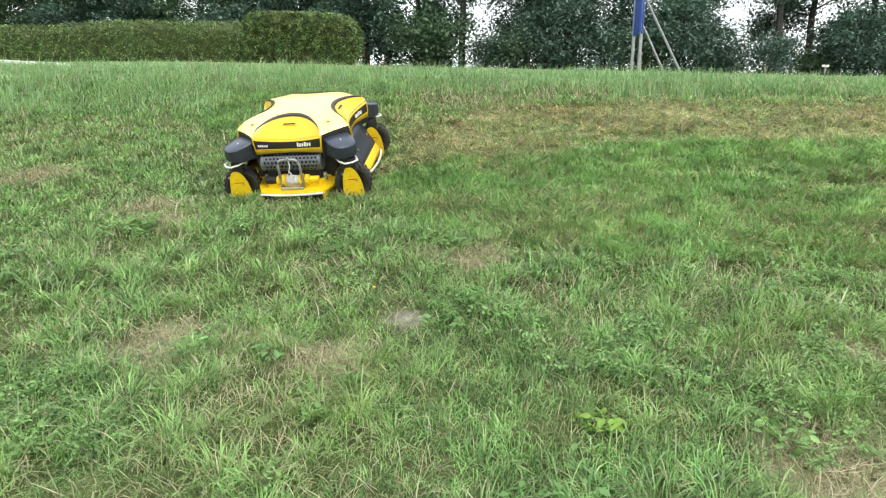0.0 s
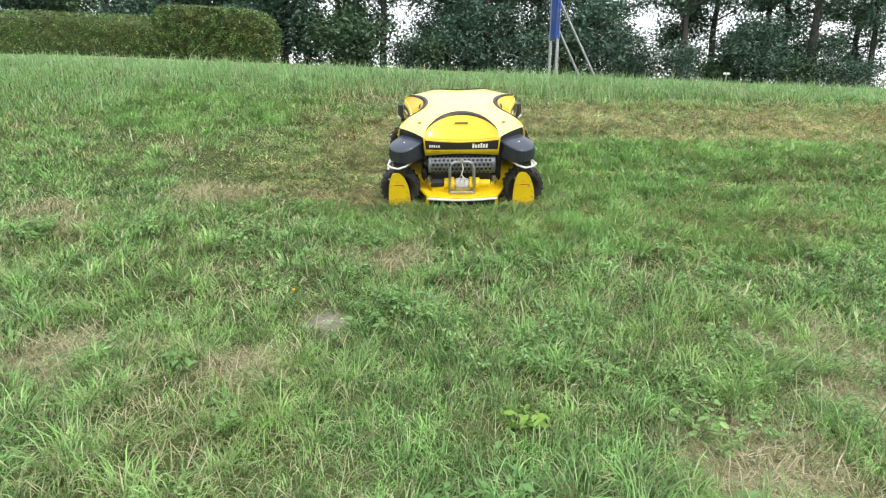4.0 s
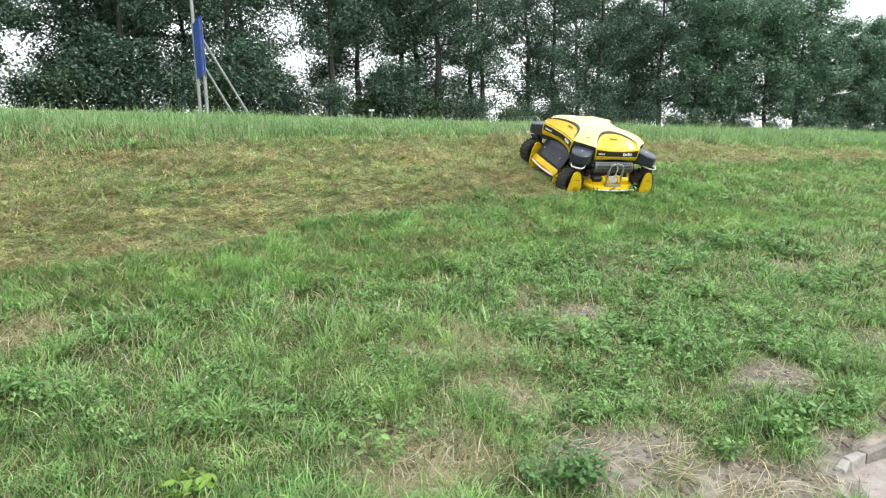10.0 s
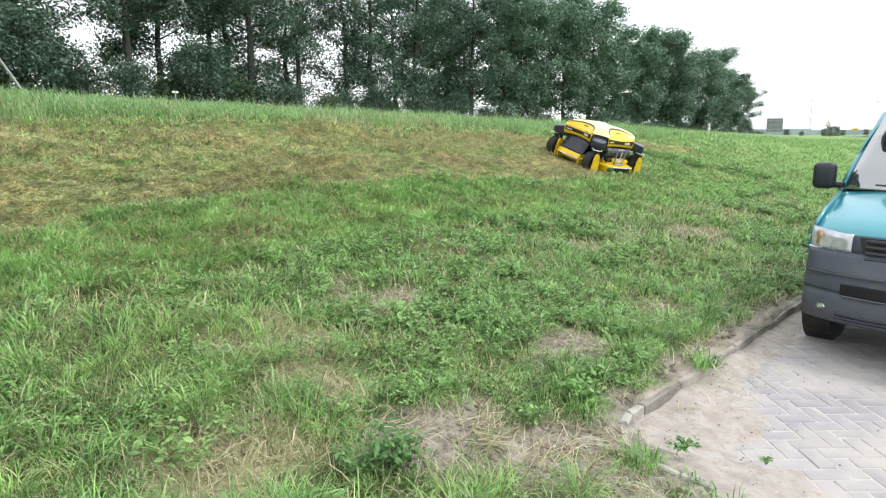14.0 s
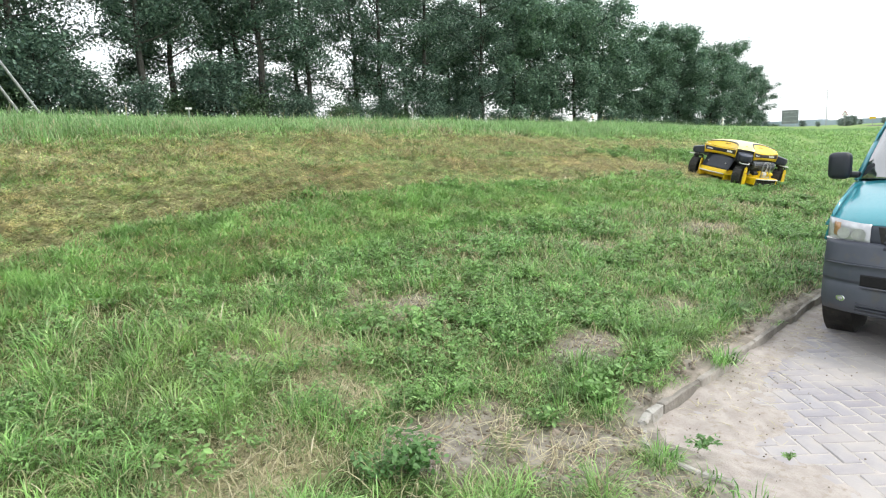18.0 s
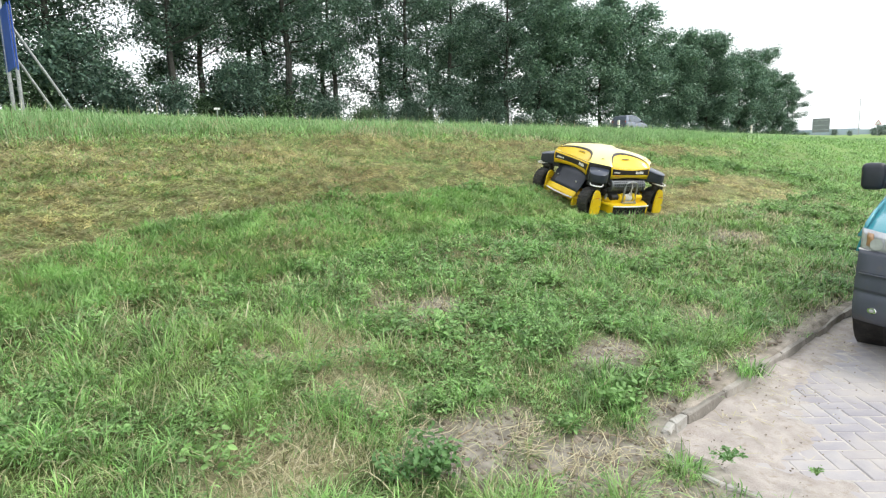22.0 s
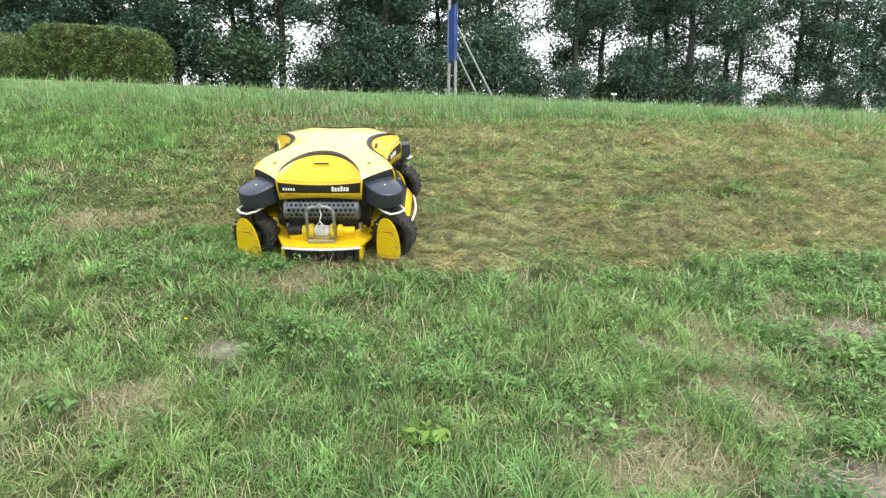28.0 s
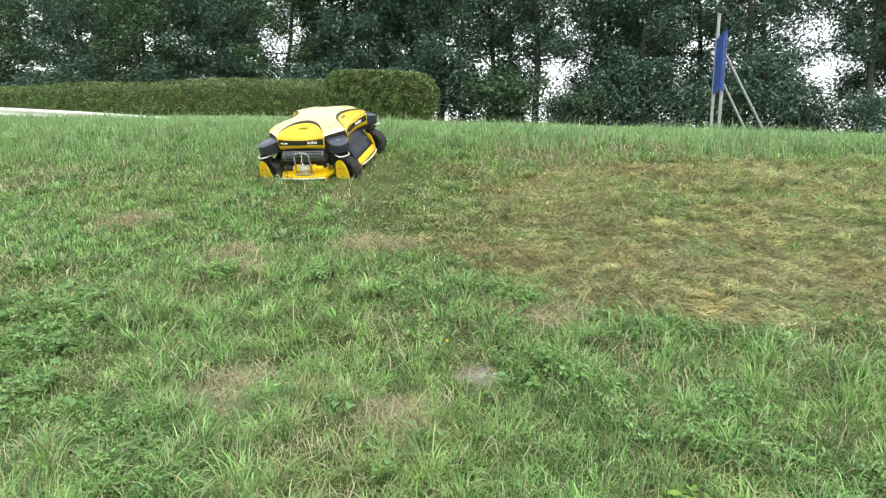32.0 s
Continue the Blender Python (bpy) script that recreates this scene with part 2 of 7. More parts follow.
CAR_PAINT = surface("silver_blue_car_paint", (.20, .23, .29), (.22, .25, .31), 2, 0.3, 0.5, 400, 0.01, None, 0.6)
JOINT_SAND = surface("pale_joint_sand", (.40, .375, .345), (.50, .47, .44), 9, 0.97, 0, 90, 0.7, (.38, .34, .29), 0, 0.01)
SAND = surface("loose_sand", (.34, .305, .275), (.44, .40, .365), 9, 0.97, 0, 90, 0.7, (.30, .26, .21), 0, 0.01)
SPILT = surface("spilt_topsoil", (.22, .195, .16), (.40, .355, .30), 7, 0.97, 0, 60, 0.9, (.14, .13, .08), 0, 0.015)
SOIL_CLOD = surface("sandy_clod", (.15, .125, .095), (.33, .28, .225), 9, 0.97, 0, 90, 0.7)
PAPER = surface("white_litter", (.80, .80, .80), (.86, .86, .87), 12, 0.6, 0, 100, 0.2)
# distance haze is mixed into these belt leaves as a paler, bluer colour
TREE_HAZED = foliage("hazed_belt_leaves", [(.066, .128, .094), (.125, .22, .15), (.185, .305, .205), (.25, .385, .265)], None, 1, 0.45, 0.2)
# grey-blue haze over the flat land, put into the leaf colour
FAR_LEAF_HAZED = foliage("hazed_far_leaves", [(.20, .26, .25), (.25, .31, .29), (.30, .36, .33)], None, 1, .6, .2)
HAZE_BLUE = surface("pale_far_sheds", (.30, .37, .45), (.40, .46, .54), 0.05, 0.8)
TREE_LEAF = [foliage("tree_leaves", [(.042, .086, .066), (.084, .152, .111), (.138, .228, .162), (.205, .315, .222)], None, 1, 0.45, 0.2),
             foliage("tree_leaves_light", [(.04, .085, .045), (.078, .145, .072), (.118, .20, .10), (.165, .26, .135)], None, 1, 0.45, 0.2)]
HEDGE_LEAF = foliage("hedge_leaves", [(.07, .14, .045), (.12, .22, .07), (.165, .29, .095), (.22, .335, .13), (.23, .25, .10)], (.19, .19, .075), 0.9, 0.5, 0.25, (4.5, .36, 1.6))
# light on the clipped top is painted in as paler leaves
HEDGE_TOP_LIT = foliage("hedge_top_leaves_lit", [(.16, .25, .085), (.22, .30, .115), (.27, .32, .14)], None, 1, 0.5, 0.25)


def glass_material():
    m = bpy.data.materials.new("tinted_window_glass")
    m.use_nodes = True
    b = m.node_tree.nodes["Principled BSDF"]
    b.inputs["Base Color"].default_value = (.03, .04, .045, 1)
    b.inputs["Roughness"].default_value = 0.03
    b.inputs["Specular IOR Level"].default_value = 0.8
    b.inputs["Coat Weight"].default_value = 1.0
    return m


GLASS = glass_material()
# car glass: the reflected sky is put into the base colour, pale blue
CAR_GLASS = glass_material()
CAR_GLASS.name = "dark_side_glass"
CAR_GLASS.node_tree.nodes["Principled BSDF"].inputs["Coat Weight"].default_value = 0.0
CAR_GLASS.node_tree.nodes["Principled BSDF"].inputs["Specular IOR Level"].default_value = 0.4
CAR_GLASS.node_tree.nodes["Principled BSDF"].inputs["Base Color"].default_value = (.13, .155, .19, 1)
SCREEN = glass_material()
SCREEN.name = "sloping_windscreen_glass"
SCREEN.node_tree.nodes["Principled BSDF"].inputs["IOR"].default_value = 2.2
SCREEN.node_tree.nodes["Principled BSDF"].inputs["Coat IOR"].default_value = 2.2


def paver_material():
    m = surface("sand_washed_paver", (.31, .305, .325), (.41, .40, .42), 3, 0.9, 0, 60, 0.5, (.43, .39, .35))
    nt = m.node_tree
    b = nt.nodes["Principled BSDF"]
    link = b.inputs["Base Color"].links[0]
    src = link.from_socket
    ramp = nt.nodes.new("ShaderNodeValToRGB")
    ramp.color_ramp.elements[0].color, ramp.color_ramp.elements[1].color = (.84, .82, .83, 1), (1.0, .99, .98, 1)
    nt.links.new(nt.nodes.new("ShaderNodeObjectInfo").outputs["Random"], ramp.inputs["Fac"])
    where, _ = ramp_noise(nt, 1.7, (0, 0, 0), (.85, .85, .85), nt.nodes.new("ShaderNodeNewGeometry").outputs["Position"], 8.0, 0.42, 0.60)
    nt.links.new(mixed(nt, where, mixed(nt, 1.0, src, ramp.outputs["Color"], "MULTIPLY"), (.45, .42, .395)), b.inputs["Base Color"])
    return m


PAVER = paver_material()


# ---------------------------------------------------------------- mesh helpers
def mesh_object(name, verts, faces, material, parent=None, label="", smooth=False):
    me = bpy.data.meshes.new(name)
    me.from_pydata([tuple(v) for v in verts], [], faces)
    me.materials.append(material)
    if smooth:
        me.polygons.foreach_set("use_smooth", [True] * len(me.polygons))
    me.update()
    ob = new(name, me)
    ob.parent = parent
    return tagged(ob, label) if label else ob


def part(name, bm, material, parent=None, label="", smooth=False):
    """Link a bmesh as one mesh object under a thing or a part."""
    bmesh.ops.recalc_face_normals(bm, faces=bm.faces)
    me = bpy.data.meshes.new(name)
    bm.to_mesh(me)
    bm.free()
    me.materials.append(material)
    if smooth:
        me.polygons.foreach_set("use_smooth", [True] * len(me.polygons))
    ob = new(name, me)
    ob.parent = parent
    return tagged(ob, label) if label else ob


def big_mesh(name, verts, quads, tris, material):
    """A mesh from large arrays."""
    me = bpy.data.meshes.new(name)
    nv, nq, ntri = len(verts), len(quads), len(tris)
    me.vertices.add(nv)
    me.vertices.foreach_set("co", np.asarray(verts, np.float32).ravel())
    loops = np.concatenate([np.asarray(quads, np.int32).ravel(), np.asarray(tris, np.int32).ravel()])
    me.loops.add(len(loops))
    me.loops.foreach_set("vertex_index", loops)
    me.polygons.add(nq + ntri)
    me.polygons.foreach_set("loop_start", np.concatenate([np.arange(nq) * 4, nq * 4 + np.arange(ntri) * 3]).astype(np.int32))
    me.update(calc_edges=True)
    me.validate()
    me.materials.append(material)
    return new(name, me)


def block(lo, hi, bevel=0.0, segs=2):
    """A bevelled box as a bmesh."""
    bm = bmesh.new()
    bmesh.ops.create_cube(bm, size=1)
    for v in bm.verts:
        v.co = Vector([lo[i] + (v.co[i] + 0.5) * (hi[i] - lo[i]) for i in range(3)])
    if bevel:
        bmesh.ops.bevel(bm, geom=bm.edges[:], offset=bevel, segments=segs, affect="EDGES", profile=0.5)
    return bm


def prism(outline, z0, z1, bevel=0.0):
    """An outline in x, y raised from z0 to z1."""
    bm = bmesh.new()
    low = [bm.verts.new((x, y, z0)) for x, y in outline]
    face = bm.faces.new(low)
    top = bmesh.ops.extrude_face_region(bm, geom=[face])
    for v in top["geom"]:
        if isinstance(v, bmesh.types.BMVert):
            v.co.z = z1
    if bevel:
        bmesh.ops.bevel(bm, geom=bm.edges[:], offset=bevel, segments=2, affect="EDGES", profile=0.5)
    return bm


def tube(points, radius, sides=8, closed=False):
    """A round bar along points; radius may be one number or one a point."""
    bm = bmesh.new()
    pts = [Vector(p) for p in points]
    radii = radius if isinstance(radius, (list, tuple)) else [radius] * len(pts)
    rings = []
    for i, p in enumerate(pts):
        a = pts[i - 1] if i or closed else p
        b = pts[(i + 1) % len(pts)] if i < len(pts) - 1 or closed else p
        ahead = (b - a).normalized()
        side = ahead.cross(Vector((0, 0, 1)) if abs(ahead.z) < 0.9 else Vector((1, 0, 0))).normalized()
        other = side.cross(ahead)
        rings.append([bm.verts.new(p + radii[i] * (math.cos(k * math.tau / sides) * side + math.sin(k * math.tau / sides) * other)) for k in range(sides)])
    for i in range(len(rings) if closed else len(rings) - 1):
        r, s = rings[i], rings[(i + 1) % len(rings)]
        for k in range(sides):
            bm.faces.new((r[k], r[(k + 1) % sides], s[(k + 1) % sides], s[k]))
    if not closed:
        bm.faces.new(rings[0][::-1])
        bm.faces.new(rings[-1])
    return bm


def turned(profile, axis="y", sides=24, closed=False):
    """A profile of (radius, along) turned about an axis."""
    bm = bmesh.new()
    rings = []
    for r, h in profile:
        ring = []
        for k in range(sides):
            c, s = r * math.cos(k * math.tau / sides), r * math.sin(k * math.tau / sides)
            ring.append(bm.verts.new({"y": (c, h, s), "x": (h, c, s), "z": (c, s, h)}[axis]))
        rings.append(ring)
    for i in range(len(rings) if closed else len(rings) - 1):
        a, b = rings[i], rings[(i + 1) % len(rings)]
        for k in range(sides):
            bm.faces.new((a[k], a[(k + 1) % sides], b[(k + 1) % sides], b[k]))
    if not closed:
        bm.faces.new(rings[0])
        bm.faces.new(rings[-1])
    return bm


def sheet(rows, thick=0.0):
    """A surface through rows of points, given a thickness."""
    bm = bmesh.new()
    vs = [[bm.verts.new(p) for p in row] for row in rows]
    for i in range(len(vs) - 1):
        for k in range(len(vs[i]) - 1):
            bm.faces.new((vs[i][k], vs[i][k + 1], vs[i + 1][k + 1], vs[i + 1][k]))
    if thick:
        bmesh.ops.recalc_face_normals(bm, faces=bm.faces)
        bmesh.ops.solidify(bm, geom=bm.faces[:], thickness=thick)
    return bm


def joined(*bms):
    out = bms[0]
    for b in bms[1:]:
        me = bpy.data.meshes.new("tmp")
        b.to_mesh(me)
        b.free()
        out.from_mesh(me)
        bpy.data.meshes.remove(me)
    return out


def moved(bm, m):
    bmesh.ops.transform(bm, matrix=m, verts=bm.verts)
    return bm


def value_noise(x, y, scale, seed=0):
    """Smooth noise from 0 to 1 over the plane."""
    x, y = np.asarray(x, float) * scale, np.asarray(y, float) * scale
    i, j = np.floor(x).astype(np.int64), np.floor(y).astype(np.int64)
    u, v = x - i, y - j
    u, v = u * u * (3 - 2 * u), v * v * (3 - 2 * v)

    def h(a, b):
        n = (a * 374761393 + b * 668265263 + seed * 974634777) & 0xFFFFFFFF
        n = ((n ^ (n >> 13)) * 1274126177) & 0xFFFFFFFF
        return ((n ^ (n >> 16)) & 0xFFFF) / 65535.0

    return (h(i, j) * (1 - u) + h(i + 1, j) * u) * (1 - v) + (h(i, j + 1) * (1 - u) + h(i + 1, j + 1) * u) * v


# ---------------------------------------------------------------- ground
def road_z(x):
    return np.clip(3.05 - 0.0228 * (np.asarray(x, float) - 8.4), 0.75, 3.5)


def ground_z(x, y):
    """Height of the bank: foot at the kerb, crest about ten metres up, then a gentle rise to the road."""
    x, y = np.asarray(x, float), np.asarray(y, float)
    f = np.clip((x - 12) / 28, 0, 1)
    top = 1.45 + 0.87 * np.exp(-(np.maximum(x + 8, 0) / 28) ** 1.4) - 0.5 * f * f * (3 - 2 * f)
    u = np.maximum(y - 1.62, 0)
    a = 0.12 * u + 0.0165 * u * u
    k = 0.5
    h = np.maximum(k - np.abs(a - top), 0) / k
    z = 0.1 + np.minimum(a, top) - h * h * k / 4
    s = np.clip((y - 11) / 13, 0, 1)
    s = s * s * (3 - 2 * s)
    z = z * (1 - s) + (road_z(x) - 0.04) * s
    near = np.clip((14 - y) / 4, 0, 1)
    z = z + 0.15 * np.exp(-((x - 4.5) / 4) ** 2 - ((y - 6.7) / 1.5) ** 2) - 0.09 * np.exp(-((x - 14) / 3) ** 2 - ((y - 5) / 2) ** 2)
    return z + near * (0.05 * (value_noise(x, y, 1.3, 3) - 0.5) + 0.03 * (value_noise(x, y, 4.0, 4) - 0.5))


# bare and dry places: x, y, half width, half depth, how bare, how dry
PATCHES = [(1.82, 3.56, .17, .16, .45, 1), (2.22, 3.46, .15, .34, .25, 1), (1.26, 2.60, .34, .22, .2, 1), (2.2, 2.16, .34, .22, .95, .4), (2.55, 1.68, .30, .20, .92, .35),
           (3.78, 2.32, .32, .17, .95, .3), (6.10, 3.75, .34, .20, .9, .4), (8.50, 3.44, .55, .22, .9, .3), (7.15, 3.60, .30, .16, .6, .4), (5.15, 2.30, .30, .14, .5, .4),
           (3.17, 5.55, .24, .14, .4, .8), (4.46, 4.33, .24, .18, .2, 1), (3.10, 4.08, .22, .12, .5, .6), (3.3, 3.65, .3, .2, .75, .3), (-1.20, 3.26, .18, .13, .25, 1), (-.86, 3.80, .12, .10, .9, .2),
           (-2.27, 3.34, .25, .2, .3, 1), (-2.28, 6.03, .38, .16, .1, 1), (-3.35, 5.2, .25, .18, .1, .9), (-3.62, 5.62, .28, .15, .1, .9), (-5.3, 6.3, .35, .2, .15, .9), (-.45, 4.73, .32, .16, .1, .7),
           (2.0, 2.9, .2, .3, .3, .8), (2.9, 3.9, .3, .12, .6, .4), (5.2, 1.76, 2.4, .08, .75, .2), (3.1, 1.72, .3, .08, .6, .3), (.63, 5.71, .2, .12, .2, .6), (2.52, 1.25, .14, .32, .8, .6), (2.62, .72, .12, .3, .9, .3), (2.66, 1.0, .10, .35, .9, .3), (2.60, .35, .12, .3, .9, .3), (2.93, 1.52, .2, .12, .8, .3), (-1.8, 3.45, .2, .12, .1, .8)]


def patch_weight(x, y, which):
    w = np.zeros_like(np.asarray(x, float))
    wob = value_noise(x, y, 5.0, 7) * 0.9 + value_noise(x, y, 14.0, 8) * 0.5 - 0.7
    for px, py, rx, ry, bare, dry in PATCHES:
        d = np.sqrt(((x - px) / rx) ** 2 + ((y - py) / (1.1 * ry)) ** 2) + wob * 0.8
        w = np.maximum(w, np.clip(1.55 - d, 0, 1) * (bare, dry)[which])
    return np.clip(w * 1.35, 0, 1)


MOWER_ROWS = [
    (0, (-2.276, 6.551, 1.066), (18.11, -2.81, -0.07)),
    (0.5, (-2.309, 6.556, 1.053), (17.85, -2.95, -0.03)),
    (1, (-2.224, 6.549, 1.053), (17.69, -2.94, -0.24)),
    (1.5, (-1.951, 6.519, 1.065), (17.54, -2.60, -0.65)),
    (2, (-1.540, 6.471, 1.079), (17.59, -2.01, -1.08)),
    (2.5, (-1.105, 6.422, 1.085), (18.05, -1.42, -1.44)),
    (4.5, (0.413, 6.350, 1.115), (18.86, -1.60, -1.42)),
    (5, (0.749, 6.456, 1.160), (19.27, -1.02, -1.95)),
    (5.5, (1.088, 6.587, 1.209), (19.88, -0.26, -2.13)),
    (6, (1.462, 6.723, 1.255), (20.68, 0.15, -2.36)),
    (6.5, (1.896, 6.846, 1.301), (21.46, 0.01, -2.93)),
    (7, (2.412, 6.949, 1.349), (21.92, -0.21, -3.59)),
    (7.5, (3.003, 7.010, 1.374), (22.08, -0.15, -4.26)),
    (8, (3.621, 6.996, 1.376), (22.24, 0.12, -5.11)),
    (8.5, (4.234, 6.924, 1.366), (22.36, 0.54, -6.19)),
    (9, (4.852, 6.851, 1.346), (22.11, 1.19, -7.47)),
    (9.5, (5.488, 6.811, 1.320), (21.46, 1.97, -8.64)),
    (10, (6.140, 6.790, 1.292), (20.77, 2.67, -9.27)),
    (10.5, (6.801, 6.764, 1.256), (20.12, 3.26, -9.59)),
    (11, (7.445, 6.715, 1.216), (19.26, 3.74, -10.46)),
    (11.5, (8.051, 6.649, 1.176), (18.19, 4.08, -12.00)),
    (12, (8.658, 6.620, 1.157), (17.10, 4.20, -13.52)),
    (12.5, (9.296, 6.643, 1.159), (16.03, 4.12, -14.63)),
    (13, (9.940, 6.670, 1.158), (15.18, 4.11, -15.36)),
    (13.5, (10.572, 6.680, 1.148), (14.93, 4.34, -15.81)),
    (14, (11.197, 6.657, 1.128), (15.16, 4.69, -16.16)),
    (14.5, (11.798, 6.573, 1.102), (15.39, 4.98, -16.60)),
    (16.5, (14.126, 5.139, 0.635), (10.19, 5.83, -20.76)),
    (17, (14.212, 5.070, 0.626), (9.89, 5.82, -20.46)),
    (17.5, (14.029, 5.065, 0.626), (9.51, 5.98, -20.26)),
    (18, (13.551, 5.029, 0.630), (9.31, 6.16, -19.88)),
    (18.5, (12.925, 4.963, 0.633), (9.34, 6.06, -19.25)),
    (19, (12.270, 4.959, 0.639), (9.56, 5.75, -18.69)),
    (19.5, (11.516, 4.978, 0.663), (9.95, 5.63, -18.50)),
    (20, (10.685, 4.981, 0.698), (10.44, 5.67, -18.64)),
    (20.5, (9.957, 5.032, 0.733), (11.04, 5.20, -18.67)),
    (21, (9.329, 5.138, 0.768), (11.78, 3.99, -18.40)),
    (21.5, (8.697, 5.247, 0.797), (12.50, 2.96, -17.98)),
    (22, (8.009, 5.324, 0.823), (13.06, 2.83, -17.40)),
    (22.5, (7.302, 5.373, 0.853), (13.68, 3.13, -16.65)),
    (23, (6.611, 5.430, 0.888), (14.46, 3.13, -15.80)),
    (23.5, (5.917, 5.495, 0.920), (15.01, 2.69, -14.90)),
    (24, (5.220, 5.528, 0.938), (14.85, 1.99, -13.90)),
    (24.5, (4.539, 5.518, 0.951), (14.05, 1.18, -12.84)),
    (26.5, (1.785, 5.487, 0.956), (17.28, 1.11, -9.20)),
    (27, (1.105, 5.459, 0.921), (16.82, 0.96, -8.68)),
    (27.5, (0.443, 5.528, 0.909), (16.51, 0.45, -9.2)),
    (28, (-0.170, 5.717, 0.927), (16.56, -0.26, -9.4)),
    (28.5, (-0.679, 6.018, 0.989), (17.27, -0.74, -6.22)),
    (29, (-1.106, 6.426, 1.093), (18.63, -1.03, -5.55)),
    (29.5, (-1.460, 6.906, 1.222), (20.11, -1.33, -5.09)),
    (30, (-1.794, 7.404, 1.363), (21.11, -1.38, -4.54)),
    (30.5, (-2.182, 7.853, 1.495), (21.50, -1.09, -3.72)),
    (31, (-2.679, 8.219, 1.590), (21.61, -0.85, -2.86)),
    (31.5, (-3.259, 8.472, 1.641), (21.63, -1.13, -2.12)),
    (32, (-3.862, 8.604, 1.664), (21.54, -1.96, -1.40)),
]


def cut_time(x, y):
    """When the deck passes over each place of the bank; 99 where it never does. Places cut before the start give -1."""
    x, y = np.asarray(x, float), np.asarray(y, float)
    best = np.full(x.shape, 99.0)
    for (t0, p0, _), (t1, p1, _) in zip(MOWER_ROWS, MOWER_ROWS[1:]):
        for k in range(4):
            f = (k + 0.5) / 4
            px, py, t = p0[0] + f * (p1[0] - p0[0]), p0[1] + f * (p1[1] - p0[1]), t0 + f * (t1 - t0)
            hit = (np.abs(x - px) < 0.45) & (np.abs(y - py + 0.08) < 0.64)
            best = np.where(hit & (t < best), t, best)
    rag = 0.16 * (value_noise(x, y, 2.2, 11) - 0.5)
    low = np.interp(x, [-2.6, -1.6, -.6, .4, 2, 4, 7, 12, 16], [7.3, 6.4, 6.9, 7.2, 7.3, 7.2, 7.35, 7.3, 7.0])
    high = np.interp(x, [-2.6, -1.6, -.6, 2, 5, 9, 13, 18], [7.8, 8.3, 8.6, 8.85, 9.0, 8.8, 8.0, 7.4])
    before = (x > -2.5) & (x < 17.5) & (y > low + rag) & (y < high + rag)
    return np.where(before, -1.0, best)


def build_ground():
    xs = np.concatenate([-np.geomspace(420, 13, 26), np.arange(-12.6, 18.01, 0.12), np.geomspace(19, 520, 46)])
    ys = np.concatenate([-np.geomspace(90, 2.4, 14), np.arange(-2.1, 13.01, 0.12), np.linspace(13.4, 44, 62), np.geomspace(46, 600, 24)])
    X, Y = np.meshgrid(xs, ys)
    Z = ground_z(X, Y)
    paved = (X > 2.74 + np.clip((Y - 0.9) * 0.75, 0, 0.5)) & (Y < 1.67)
    Z = np.where(paved, -0.06, Z)
    n, k = X.shape
    i = np.arange((n - 1) * (k - 1))
    a = i // (k - 1) * k + i % (k - 1)
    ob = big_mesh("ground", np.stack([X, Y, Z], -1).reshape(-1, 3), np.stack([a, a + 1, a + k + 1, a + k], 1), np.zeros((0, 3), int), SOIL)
    ob.data.polygons.foreach_set("use_smooth", [True] * len(ob.data.polygons))
    ct = cut_time(X, Y)
    thatch = np.maximum(patch_weight(X, Y, 1), np.where(ct < 0, 0.55 + 0.45 * value_noise(X, Y, 1.5, 5), np.where(ct < 50, 0.6, 0)) * np.clip((X + 1.9) / 1.6, 0, 1))
    bare = np.maximum(patch_weight(X, Y, 0), np.where((X > 2.56 + np.clip((Y - .9) * .75, 0, .5)) & (Y < 1.74), .95, 0))
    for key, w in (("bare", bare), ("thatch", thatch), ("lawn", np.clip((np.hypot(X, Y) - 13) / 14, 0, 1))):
        at = ob.data.attributes.new(key, "FLOAT", "POINT")
        at.data.foreach_set("value", np.asarray(w, np.float32).ravel())
    return tagged(ob, "grassy embankment with bare sandy patches below a flat verge", "ground", kind="structure")


build_ground()


def road_strip():
    xs = np.linspace(-420, 520, 120)
    rows = [[(x, y, float(road_z(x)) + 0.03) for x in xs] for y in (26.6, 28.5, 30.5, 32.6)]
    ob = part("road", sheet(rows, 0.05), ASPHALT)
    tagged(ob, "grey asphalt road along the top of the bank", "road", kind="structure")


road_strip()


# ---------------------------------------------------------------- grass and low plants
RNG = np.random.default_rng(5)


def blades(name, x, y, z, length, width, az, lean, curl, material):
    """Bent, pointed blades; every argument an array."""
    n = len(x)
    d = np.stack([np.cos(az), np.sin(az), np.zeros(n)], 1)
    tw = az + math.pi / 2 + RNG.normal(0, 0.5, n)
    s = np.stack([np.cos(tw), np.sin(tw), np.zeros(n)], 1)
    base = np.stack([x, y, z], 1)
    up = np.array([0, 0, 1.0])
    step = lambda a: np.sin(a)[:, None] * d + np.cos(a)[:, None] * up  # noqa: E731
    mid = base + (0.5 * length)[:, None] * step(lean)
    tip = mid + (0.5 * length)[:, None] * step(lean + curl)
    w = (width / 2)[:, None]
    v = np.stack([base - s * w * 0.8, base + s * w * 0.8, mid + s * w, mid - s * w, tip], 1).reshape(-1, 3)
    o = np.arange(n)[:, None] * 5
    return big_mesh(name, v, o + np.array([0, 1, 2, 3]), o + np.array([3, 2, 4]), material)


